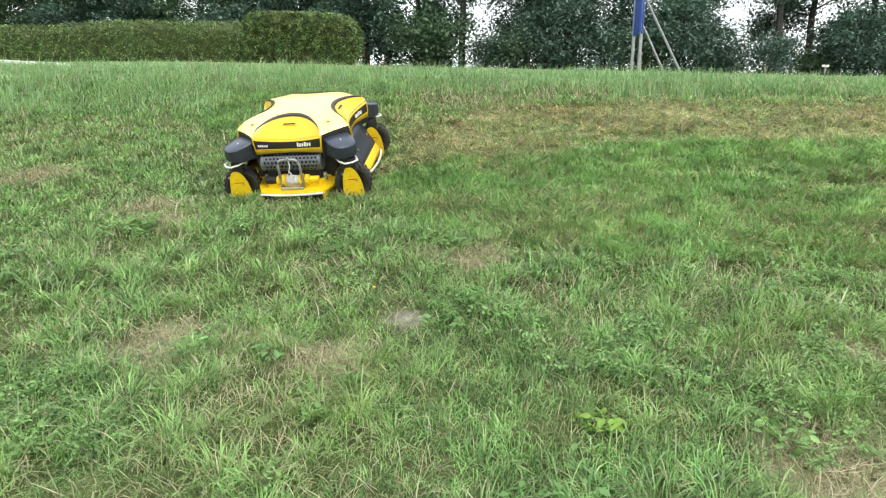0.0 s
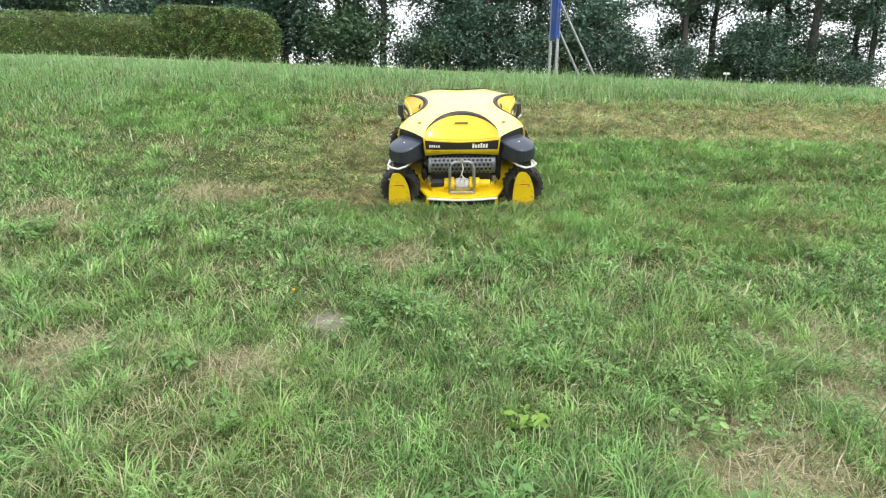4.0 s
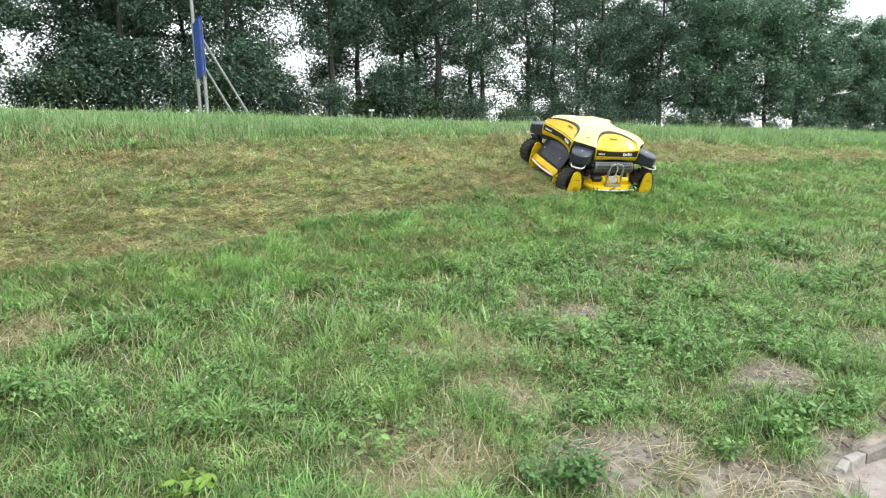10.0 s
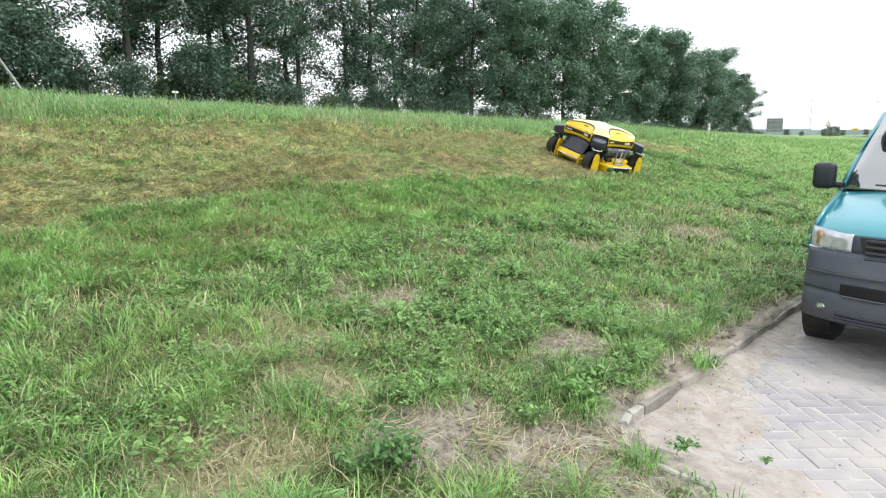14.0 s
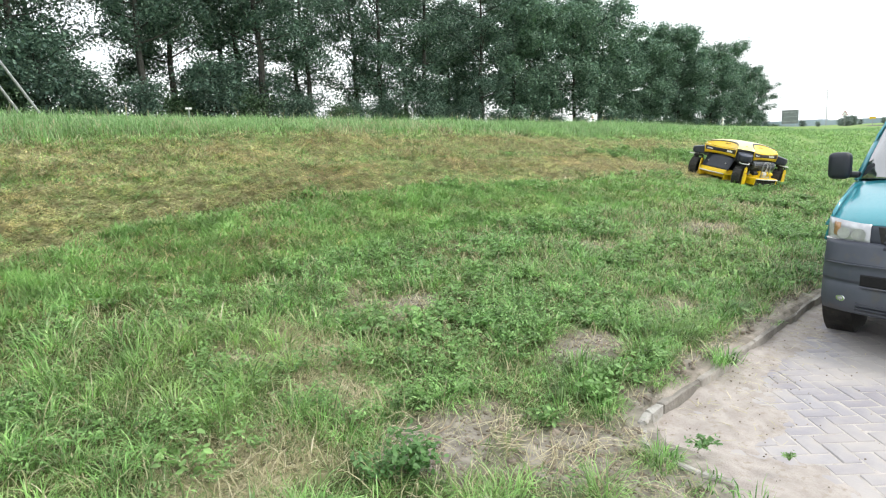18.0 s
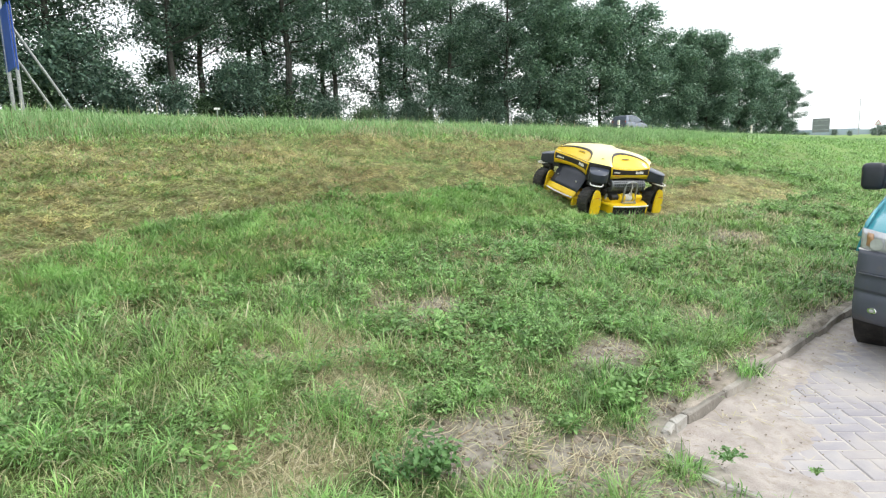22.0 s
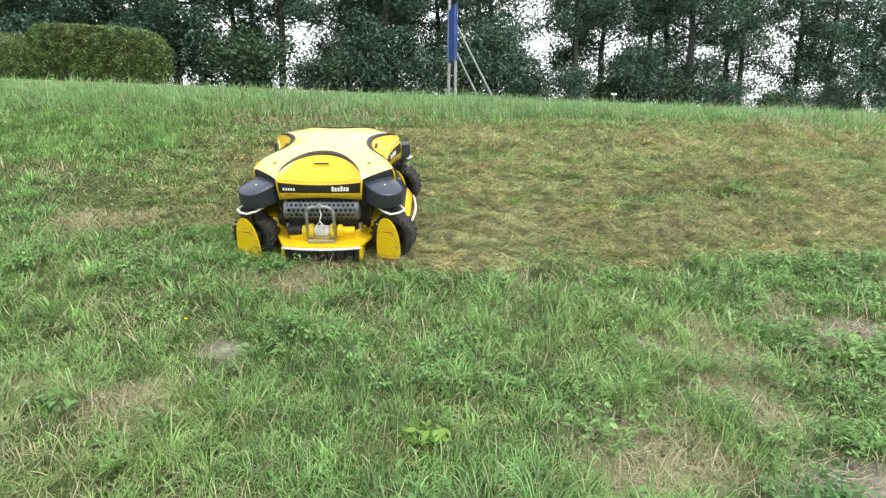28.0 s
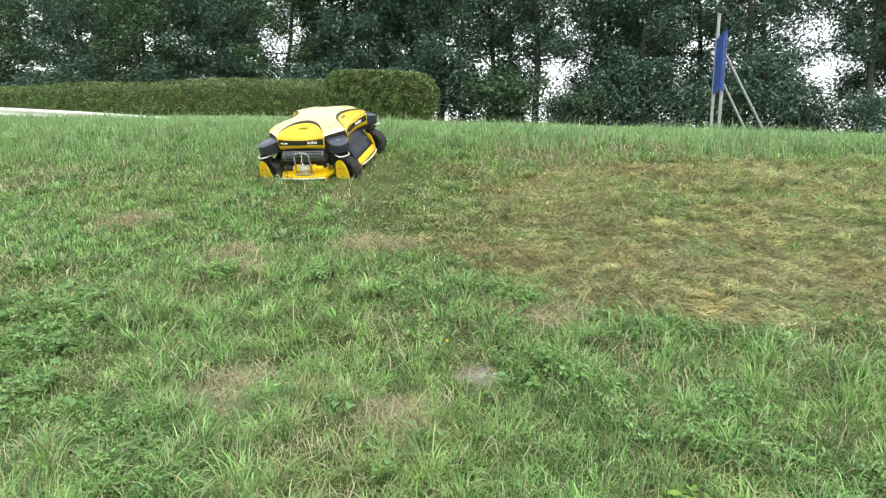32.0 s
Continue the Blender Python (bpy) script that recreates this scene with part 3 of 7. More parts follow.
def long_blades(name, x, y, z, length, width, az, lean, curl, material):
    """Blades that arch over in four steps; every argument an array."""
    n = len(x)
    d = np.stack([np.cos(az), np.sin(az), np.zeros(n)], 1)
    tw = az + math.pi / 2 + RNG.normal(0, 0.4, n)
    s = np.stack([np.cos(tw), np.sin(tw), np.zeros(n)], 1)
    p = np.stack([x, y, z], 1)
    up = np.array([0, 0, 1.0])
    rows = []
    for k, w in enumerate((.7, 1, .9, .6)):
        rows += [p - s * (width * w / 2)[:, None], p + s * (width * w / 2)[:, None]]
        a = lean + curl * (k / 3.0) ** 1.2
        p = p + (length / 4)[:, None] * (np.sin(a)[:, None] * d + np.cos(a)[:, None] * up)
    v = np.stack(rows + [p], 1).reshape(-1, 3)
    o = np.arange(n)[:, None] * 9
    quads = np.concatenate([o + np.array([0, 1, 3, 2]), o + np.array([2, 3, 5, 4]), o + np.array([4, 5, 7, 6])], 1).reshape(-1, 4)
    return big_mesh(name, v, quads, o + np.array([6, 7, 8]), material)


def on_pavement(x, y):
    return (x > 2.56 + np.clip((y - 0.9) * 0.75, 0, 0.5)) & (y < 1.69)


def far_from(x, y):
    return np.hypot(x, y)


def scatter(density, x0, x1, y0, y1, r0, r1):
    n = int(density * (x1 - x0) * (y1 - y0))
    x, y = RNG.uniform(x0, x1, n), RNG.uniform(y0, y1, n)
    r = far_from(x, y)
    az = np.degrees(np.arctan2(y, x))
    keep = (r >= r0) & (r < r1) & ~on_pavement(x, y) & (az > 6) & (az < 142)
    return x[keep], y[keep]


STRIPS = []


def meadow():
    """Tufts and single blades of the uncut bank; those in the mower's way are put aside for the strips."""
    sets = []
    # tufts: tuft density, blades a tuft, ring, width, length factor
    for dens, per, r0, r1, wid, fac in ((84, 34, 1.9, 4.0, .0046, .70), (72, 30, 4.0, 6.5, .0064, .72), (52, 27, 6.5, 10, .0100, .78), (26, 22, 10, 19, .0155, .85), (12, 22, 19, 42, .022, 1.0)):
        tx, ty = scatter(dens, -13, 19 if r1 < 30 else 40, 0.5, 10.4, r0, r1)
        vigour = np.clip(value_noise(tx, ty, 0.9, 21) * 0.45 + value_noise(tx, ty, 3.1, 22) * 0.55 + 0.45 * (value_noise(tx, ty, 7.0, 23) - 0.5), 0, 1.2) ** 1.5 * 1.5
        bare = np.maximum(patch_weight(tx, ty, 0), 0.7 * patch_weight(tx, ty, 1))
        keep = (RNG.uniform(0, 1, len(tx)) > bare * 0.97) & (RNG.uniform(0, 1, len(tx)) < 0.5 + vigour - 1.5 * np.clip(value_noise(tx, ty, 1.4, 25) - .5, 0, 1))
        tx, ty, vigour = tx[keep], ty[keep], vigour[keep]
        m = len(tx)
        tl = (0.06 + 0.14 * vigour) * RNG.uniform(0.75, 1.25, m) * fac
        x = np.repeat(tx, per) + RNG.normal(0, 0.03 + 0.004 * r0, m * per)
        y = np.repeat(ty, per) + RNG.normal(0, 0.03 + 0.004 * r0, m * per)
        L = np.repeat(tl, per) * RNG.uniform(0.6, 1.3, m * per)
        out = np.arctan2(y - np.repeat(ty, per), x - np.repeat(tx, per)) + RNG.normal(0, 0.6, m * per)
        lean, curl = np.abs(RNG.normal(0.70 if r0 < 4 else .82, 0.36, m * per)), np.abs(RNG.normal(1.45, 0.6, m * per))
        sets.append((x, y, L, np.full(m * per, wid) * RNG.uniform(.7, 1.3, m * per), out, lean, curl))
        # low fill between the tufts
        fx, fy = scatter(dens * 9, -13, 19 if r1 < 30 else 40, 0.5, 10.4, r0, r1)
        bare = np.maximum(patch_weight(fx, fy, 0), 0.55 * patch_weight(fx, fy, 1))
        keep = RNG.uniform(0, 1, len(fx)) > bare * 0.985
        fx, fy = fx[keep], fy[keep]
        n = len(fx)
        sets.append((fx, fy, RNG.uniform(.04, .12, n) * fac, np.full(n, wid) * RNG.uniform(.7, 1.4, n), RNG.uniform(0, math.tau, n), RNG.uniform(.4, 1.3, n), RNG.uniform(.2, .9, n)))
    x, y, L, W, az, lean, curl = (np.concatenate(c) for c in zip(*sets))
    ct = cut_time(x, y)
    # trodden short round the worn places and along the edge of the mown strip
    L = L * (1 - .6 * np.maximum(patch_weight(x, y, 0), .7 * patch_weight(x, y + .13, 0))) * np.where((ct > 50) & (x < 9) & (cut_time(x, y + .32) < 50), .8, 1)
    z = ground_z(x, y) - 0.005
    stay = ct > 50
    far = far_from(x, y) + RNG.uniform(-1, 1, len(x)) > 9.5
    for k, name, mat, label in ((stay & ~far, "meadow_grass", GRASS, "uneven green meadow grass in tufts on the bank"), (stay & far, "far_meadow_grass", GRASS_FAR, "soft green meadow grass running on along the bank")):
        tagged(blades(name, x[k], y[k], z[k], L[k], W[k], az[k], lean[k], curl[k], mat), label, "grass", kind="stuff")
    go = (ct >= 0) & (ct < 50)
    cell = np.floor(ct / 0.4).astype(int)
    for c in sorted(set(cell[go].tolist())):
        k = go & (cell == c)
        if k.sum() < 10:
            continue
        m = int(k.sum())
        idx = np.nonzero(k)[0]
        west = x[idx].mean() < -1.5
        idx = np.concatenate([idx, RNG.choice(idx, m // 2 if west else int(1.3 * m))])
        bx, by = x[idx] + RNG.normal(0, .02, len(idx)), y[idx] + RNG.normal(0, .02, len(idx))
        top = np.clip(L[idx] * RNG.uniform(.9, 1.3, len(idx)), .115 if west else .135, 0.185)
        ob = blades("grass_strip", bx, by, ground_z(bx, by) - .005, top, W[idx] * (1 if west else 1.12), az[idx], lean[idx] * .7, curl[idx] * .7, GRASS_FAR)
        tagged(ob, "strip of standing green grass about to be mown", "grass", "grass in the mower's way", kind="stuff")
        STRIPS.append((ob, max(c * 0.4 - 0.25, 0.02), c * 0.4 + 0.35, .06 if bx.mean() < -1.5 else .095))
    # short stubble where it was cut before
    old = ct < 0
    k = old & (RNG.uniform(0, 1, len(x)) < 0.8)
    tagged(blades("grass_stubble", x[k], y[k], z[k], np.minimum(L[k] * 0.8, .095), W[k], az[k], lean[k], curl[k], GRASS), "short green stubble left by the mower", "grass", kind="stuff")


def clippings():
    x, y = scatter(1500, -5.5, 17.5, 4.0, 9.2, 3, 19)
    ct = cut_time(x, y)
    clump = value_noise(x, y, 1.6, 31) * 0.65 + value_noise(x, y, 5.0, 32) * 0.5
    k = (ct < 50) & (RNG.uniform(0, 1, len(x)) < (0.25 + clump) * np.clip((x + 2.9) / 1.6, 0.05, 1))
    x, y, clump, late = x[k], y[k], clump[k], ct[k] >= 0
    n = len(x)
    lump = np.clip(value_noise(x, y * 1.6, 7.0, 34) - .35, 0, 1) ** 1.2 * np.where(late, .075, .17)
    z = ground_z(x, y) + 0.004 + lump * RNG.uniform(.5, 1, n) + np.clip(clump - 0.55, 0, 1) * np.where(late, .03, .12) * RNG.uniform(0, 1, n)
    tagged(blades("grass_clippings", x, y, z, RNG.uniform(.05, .14, n), RNG.uniform(.006, .011, n), RNG.uniform(0, math.tau, n), np.where(late, RNG.uniform(1.25, 1.6, n), RNG.uniform(1.2, 1.62, n)), np.where(late, RNG.normal(.05, .15, n), RNG.normal(0.2, .5, n)), CLIP),
           "brown and yellow clippings lying in mown swaths", "clippings", kind="stuff")
    # fine cut grass scattered thickly over the lower swath
    x, y = scatter(3000, -3, 13, 4.6, 7.4, 3, 15)
    ct = cut_time(x, y)
    k = (ct >= 0) & (ct < 50) & (RNG.uniform(0, 1, len(x)) < (.35 + .65 * value_noise(x, y, 3.5, 36)) * np.clip((x + 2.2) / 1.6, 0.04, 1))
    x, y = x[k], y[k]
    n = len(x)
    tagged(blades("fine_clippings", x, y, ground_z(x, y) + RNG.uniform(.002, .030, n) * (.3 + value_noise(x, y * 1.5, 6, 37)), RNG.uniform(.04, .12, n), RNG.uniform(.004, .008, n), RNG.uniform(0, math.tau, n), RNG.uniform(1.2, 1.62, n), RNG.normal(.05, .2, n), CLIP),
           "fine ochre and green clippings strewn over the fresh cut", "clippings", kind="stuff")
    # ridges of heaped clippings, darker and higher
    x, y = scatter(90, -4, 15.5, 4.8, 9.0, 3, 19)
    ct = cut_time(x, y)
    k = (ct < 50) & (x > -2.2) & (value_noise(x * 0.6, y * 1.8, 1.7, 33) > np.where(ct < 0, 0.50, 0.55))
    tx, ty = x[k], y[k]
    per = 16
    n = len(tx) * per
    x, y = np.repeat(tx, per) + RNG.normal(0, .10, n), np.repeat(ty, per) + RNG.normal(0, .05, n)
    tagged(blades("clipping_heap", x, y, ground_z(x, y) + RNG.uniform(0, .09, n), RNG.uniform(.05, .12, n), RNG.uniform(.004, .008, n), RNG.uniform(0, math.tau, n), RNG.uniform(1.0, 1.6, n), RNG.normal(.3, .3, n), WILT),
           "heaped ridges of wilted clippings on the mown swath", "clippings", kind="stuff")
    # small loose tufts thrown up all over the swath
    kept = RNG.bit_generator.state
    x, y = scatter(34, -4, 15.5, 4.8, 9.0, 3, 19)
    ct = cut_time(x, y)
    k = (ct < 50) & (x > -2.0)
    tx, ty, high = x[k], y[k], np.where(ct[k] < 0, .10, .055)
    per = 26
    n = len(tx) * per
    r = np.abs(RNG.normal(0, 1, n))
    az = RNG.uniform(0, math.tau, n)
    size = np.repeat(RNG.uniform(.5, 1.25, len(tx)), per)
    x, y = np.repeat(tx, per) + np.cos(az) * r * .13 * size, np.repeat(ty, per) + np.sin(az) * r * .055 * size
    z = ground_z(x, y) + .01 + np.repeat(high, per) * size * np.exp(-r * r) * RNG.uniform(.45, 1, n)
    tagged(blades("loose_clipping_tufts", x, y, z, RNG.uniform(.06, .15, n), RNG.uniform(.004, .008, n), RNG.uniform(0, math.tau, n), RNG.uniform(1.15, 1.65, n), RNG.normal(.15, .3, n), CLIP),
           "loose tufts of cut grass thrown up on the mown swath", "clippings", kind="stuff")
    # fresher green lumps among them
    x, y = scatter(20, -3, 15.5, 4.8, 9.0, 3, 19)
    ct = cut_time(x, y)
    k = (ct < 50) & (x > -2.0) & (x < 8.5) & (value_noise(x, y * 2, .8, 39) > .38)
    tx, ty = x[k], y[k]
    per = 34
    n = len(tx) * per
    r, az = np.abs(RNG.normal(0, 1, n)), RNG.uniform(0, math.tau, n)
    size = np.repeat(RNG.uniform(.5, 1.3, len(tx)), per)
    x, y = np.repeat(tx, per) + np.cos(az) * r * .15 * size, np.repeat(ty, per) + np.sin(az) * r * .06 * size
    z = ground_z(x, y) + .01 + .07 * size * np.exp(-r * r) * RNG.uniform(.3, 1, n) * np.where(np.repeat(ct[k], per) < 0, 1.25, .6)
    tagged(blades("green_clipping_lumps", x, y, z, RNG.uniform(.05, .12, n), RNG.uniform(.005, .009, n), RNG.uniform(0, math.tau, n), RNG.uniform(.9, 1.6, n), RNG.normal(.3, .3, n), GREEN_CUT),
           "lumps of fresh green clippings lying on the swath", "clippings", kind="stuff")
    RNG.bit_generator.state = kept


def straw():
    x, y = scatter(6400, -6, 10, 0.5, 7, 1.9, 10)
    w = patch_weight(x, y, 1)
    k = RNG.uniform(0, 1, len(x)) < w * 0.9 * np.clip(6 / far_from(x, y), 0.3, 1) * (1 - 0.75 * patch_weight(x, y, 0))
    x, y = x[k], y[k]
    n = len(x)
    r = far_from(x, y)
    tagged(blades("dry_straw", x, y, ground_z(x, y) + RNG.uniform(0, .03, n), RNG.uniform(.04, .14, n), (.0011 + .0006 * r) * RNG.uniform(.7, 1.3, n), RNG.uniform(0, math.tau, n), RNG.uniform(.9, 1.6, n), RNG.normal(.2, .4, n), DRY),
           "pale dry grass and straw lying in worn patches", "straw", kind="stuff")
    # single dry blades all over the bank
    x, y = scatter(560, -12, 18, 0.5, 10.2, 1.9, 14)
    k = (cut_time(x, y) > 50) & (RNG.uniform(0, 1, len(x)) < np.where(x < -2, .5, 1) * (.15 + 1.1 * np.clip(value_noise(x, y, 1.4, 25) - .35, 0, 1) * 2))
    x, y = x[k], y[k]
    n = len(x)
    tagged(blades("dry_blades", x, y, ground_z(x, y), RNG.uniform(.08, .22, n), (.0025 + .0007 * far_from(x, y)) * RNG.uniform(.7, 1.3, n), RNG.uniform(0, math.tau, n), RNG.uniform(.3, 1.4, n), RNG.normal(.5, .4, n), DRY),
           "single yellowed blades among the green grass", "grass", kind="stuff")


def lawn_round_about():
    """Plain short grass on the flat beside and behind the walk."""
    n = 30000
    x, y = RNG.uniform(-13, 2.7, n), RNG.uniform(-9, 7, n)
    az = np.degrees(np.arctan2(y, x))
    k = ~on_pavement(x, y) & (((y < .55) | (np.hypot(x, y) < 1.95)) | (az > 141))
    x, y = x[k], y[k]
    n = len(x)
    tagged(blades("short_grass", x, y, ground_z(x, y) - .005, RNG.uniform(.05, .11, n), RNG.uniform(.014, .028, n), RNG.uniform(0, math.tau, n), np.abs(RNG.normal(.6, .4, n)), np.abs(RNG.normal(.8, .4, n)), GRASS), "short green grass on the flat foot of the bank", "grass", kind="stuff")


def tussocks():
    """Strong tufts of long arching blades with dead ones at their foot."""
    green, dead, matted = [], [], []
    for dens, r0, r1, per, wid in ((27, 1.9, 4.2, 76, .0052), (22, 4.2, 6.5, 54, .0070), (14, 6.5, 11, 42, .0100)):
        cx, cy = scatter(dens, -12, 15, .6, 9, r0, r1)
        k = (cut_time(cx, cy) > 50) & (patch_weight(cx, cy, 0) < .3) & (patch_weight(cx, cy, 1) < .5) & (value_noise(cx, cy, .7, 26) + RNG.uniform(-.3, .3, len(cx)) > .36)
        cx, cy = cx[k], cy[k]
        for share, out in ((1.06, green), (.36, dead)):
            m = int(per * share)
            n = len(cx) * m
            size = np.repeat(RNG.uniform(.13, .27, len(cx)) * np.where((cx < -1) & (cy > 5.5), .6, 1), m)
            x, y = np.repeat(cx, m) + RNG.normal(0, .05, n), np.repeat(cy, m) + RNG.normal(0, .05, n)
            az = np.arctan2(y - np.repeat(cy, m), x - np.repeat(cx, m)) + RNG.normal(0, .8, n)
            low = out is dead
            out.append((x, y, size * RNG.uniform(.6, 1.25, n) * (.8 if low else 1), wid * RNG.uniform(.6, 1.3, n), az, np.abs(RNG.normal(.80 if low else .38, .24, n)), np.abs(RNG.normal(1.1 if low else 1.65, .5, n))))
    # matted old grass lying between them
    for dens, r0, r1, wid in ((1500, 1.9, 4.2, .0046), (900, 4.2, 6.5, .007), (420, 6.5, 11, .0105), (160, 11, 19, .018)):
        x, y = scatter(dens, -13, 19, .5, 10, r0, r1)
        ct = cut_time(x, y)
        k = ((ct > 50) | (x < -1.0)) & (RNG.uniform(0, 1, len(x)) > .9 * patch_weight(x, y, 0))
        x, y = x[k], y[k]
        n = len(x)
        matted.append((x, y, RNG.uniform(.07, .19, n), wid * RNG.uniform(.6, 1.3, n), RNG.uniform(0, math.tau, n), np.abs(RNG.normal(.95, .35, n)), np.abs(RNG.normal(.6, .4, n))))
    for name, sets, mat, label in (("matted_grass", matted, THATCH, "matted old grass and thatch between the tussocks"), ("grass_tussocks", green, GRASS, "tussocks of long arching green grass"), ("dead_blades", dead, DRY, "dead straw-coloured blades at the foot of the tussocks")):
        x, y, L, W, az, lean, curl = (np.concatenate(c) for c in zip(*sets))
        tagged((blades if sets is matted else long_blades)(name, x, y, ground_z(x, y) - .005, L, W, az, lean, curl, mat), label, "grass", kind="stuff")


def crest_grass():
    """Longer grass above the mown strip, thinning out over the verge, with seed stalks on the skyline."""
    sets = []
    for dens, y0, y1, x0, x1, wid, low, high in ((430, 8.2, 11.8, -14, 20, .0085, .15, .36), (150, 8.2, 12.5, 20, 48, .015, .16, .32), (70, 8.2, 12.5, -30, -14, .022, .16, .32), (50, 11.8, 16, -26, 34, .022, .2, .42)):
        n = int(dens * (x1 - x0) * (y1 - y0))
        x, y = RNG.uniform(x0, x1, n), RNG.uniform(y0, y1, n)
        k = (y > 9.1 + 0.5 * (value_noise(x, y, 1.1, 41) - .5) - np.clip((x - 9) * 0.22, 0, 1.5) - np.clip((-3 - x) * .5, 0, 1.2)) & (cut_time(x, y) > 50)
        x, y = x[k], y[k]
        n = len(x)
        v = value_noise(x, y, 0.8, 42) * .5 + value_noise(x, y, 3.2, 44) * .5
        sets.append((x, y, (low + (high - low) * v) * RNG.uniform(.7, 1.2, n), np.full(n, wid) * RNG.uniform(.6, 1.3, n), RNG.uniform(0, math.tau, n), np.abs(RNG.normal(.34, .26, n)), np.abs(RNG.normal(1.0, .55, n))))
    x, y, L, W, az, lean, curl = (np.concatenate(c) for c in zip(*sets))
    tagged(blades("tall_verge_grass", x, y, ground_z(x, y), L, W, az, lean, curl, TALL), "tall unmown light green grass along the crest", "grass", kind="stuff")
    n = 1700
    x, y = RNG.uniform(-16, 34, n), RNG.uniform(9.6, 15, n)
    k = value_noise(x, y, 0.35, 43) + RNG.uniform(-.3, .3, n) > 0.5
    x, y = x[k], y[k]
    n = len(x)
    tagged(blades("seed_stalks", x, y, ground_z(x, y), RNG.uniform(.30, .56, n), np.full(n, .008), RNG.uniform(0, math.tau, n), np.abs(RNG.normal(.12, .1, n)), np.abs(RNG.normal(.7, .4, n)), DRY),
           "thin straw-coloured seed stalks standing above the crest", "grass", kind="stuff")


def leaf_cloud(name, centres, size, material, flat=0.5, wide=0.32):
    """Folded pointed leaves at the given points."""
    n = len(centres)
    size = np.broadcast_to(np.asarray(size, float), (n,)) * RNG.uniform(.7, 1.3, n)
    a = RNG.uniform(0, math.tau, n)
    tilt = RNG.normal(0, flat, n)
    d = np.stack([np.cos(a) * np.cos(tilt), np.sin(a) * np.cos(tilt), np.sin(tilt)], 1)
    s = np.stack([-np.sin(a), np.cos(a), RNG.normal(0, flat, n)], 1)
    s /= np.linalg.norm(s, axis=1)[:, None]
    u = np.cross(d, s)
    c, L = np.asarray(centres), size[:, None]
    v = np.stack([c - d * L * .5, c + s * L * wide + u * L * .08, c + d * L * .55, c - s * L * wide + u * L * .08], 1).reshape(-1, 3)
    o = np.arange(n)[:, None] * 4
    tris = np.concatenate([o + np.array([0, 1, 2]), o + np.array([0, 2, 3])], 1).reshape(-1, 3)
    return big_mesh(name, v, np.zeros((0, 4), int), tris, material)


def weeds():
    """Leafy weeds in drifts among the grass."""
    x, y = scatter(46, -12, 17, 1.0, 9.2, 1.9, 17)
    drift = value_noise(x, y, 0.75, 51) * 0.6 + value_noise(x, y, 2.4, 52) * 0.6
    mid = np.exp(-(((x - 3.4) / 3.2) ** 2 + ((y - 4.3) / 1.6) ** 2))
    k = (drift + 0.25 * mid + RNG.normal(0, .08, len(x)) > 0.70) & (patch_weight(x, y, 0) < 0.4) & (cut_time(x, y) > 50) & ((x > -2) | (y < 5.2)) & (y < 7.4)
    cx, cy = x[k], y[k]
    # sprays: leaflets in pairs along short arching stalks
    stalks, pairs = 8, 5
    m = len(cx) * stalks
    sx, sy = np.repeat(cx, stalks), np.repeat(cy, stalks)
    a = RNG.uniform(0, math.tau, m)
    reach, high = RNG.uniform(.07, .17, m), np.repeat(RNG.uniform(.04, .14, len(cx)), stalks)
    r = far_from(sx, sy)
    pts, sizes = [], []
    for p in range(pairs):
        f = (p + 1) / pairs
        for side in (-1, 1):
            w = side * .018 * (1 - .4 * f)
            px = sx + np.cos(a) * reach * f - np.sin(a) * w
            py = sy + np.sin(a) * reach * f + np.cos(a) * w
            pts.append(np.stack([px, py, ground_z(px, py) + high * (1 - (1 - f) ** 2) * RNG.uniform(.8, 1.2, m) + .01], 1))
            sizes.append(np.clip(.018 + .0032 * r, .024, .05))
    tagged(leaf_cloud("weed_leaves", np.concatenate(pts), np.concatenate(sizes), WEED, .40, .22), "leafy green weeds growing through the grass", "weeds", kind="stuff")


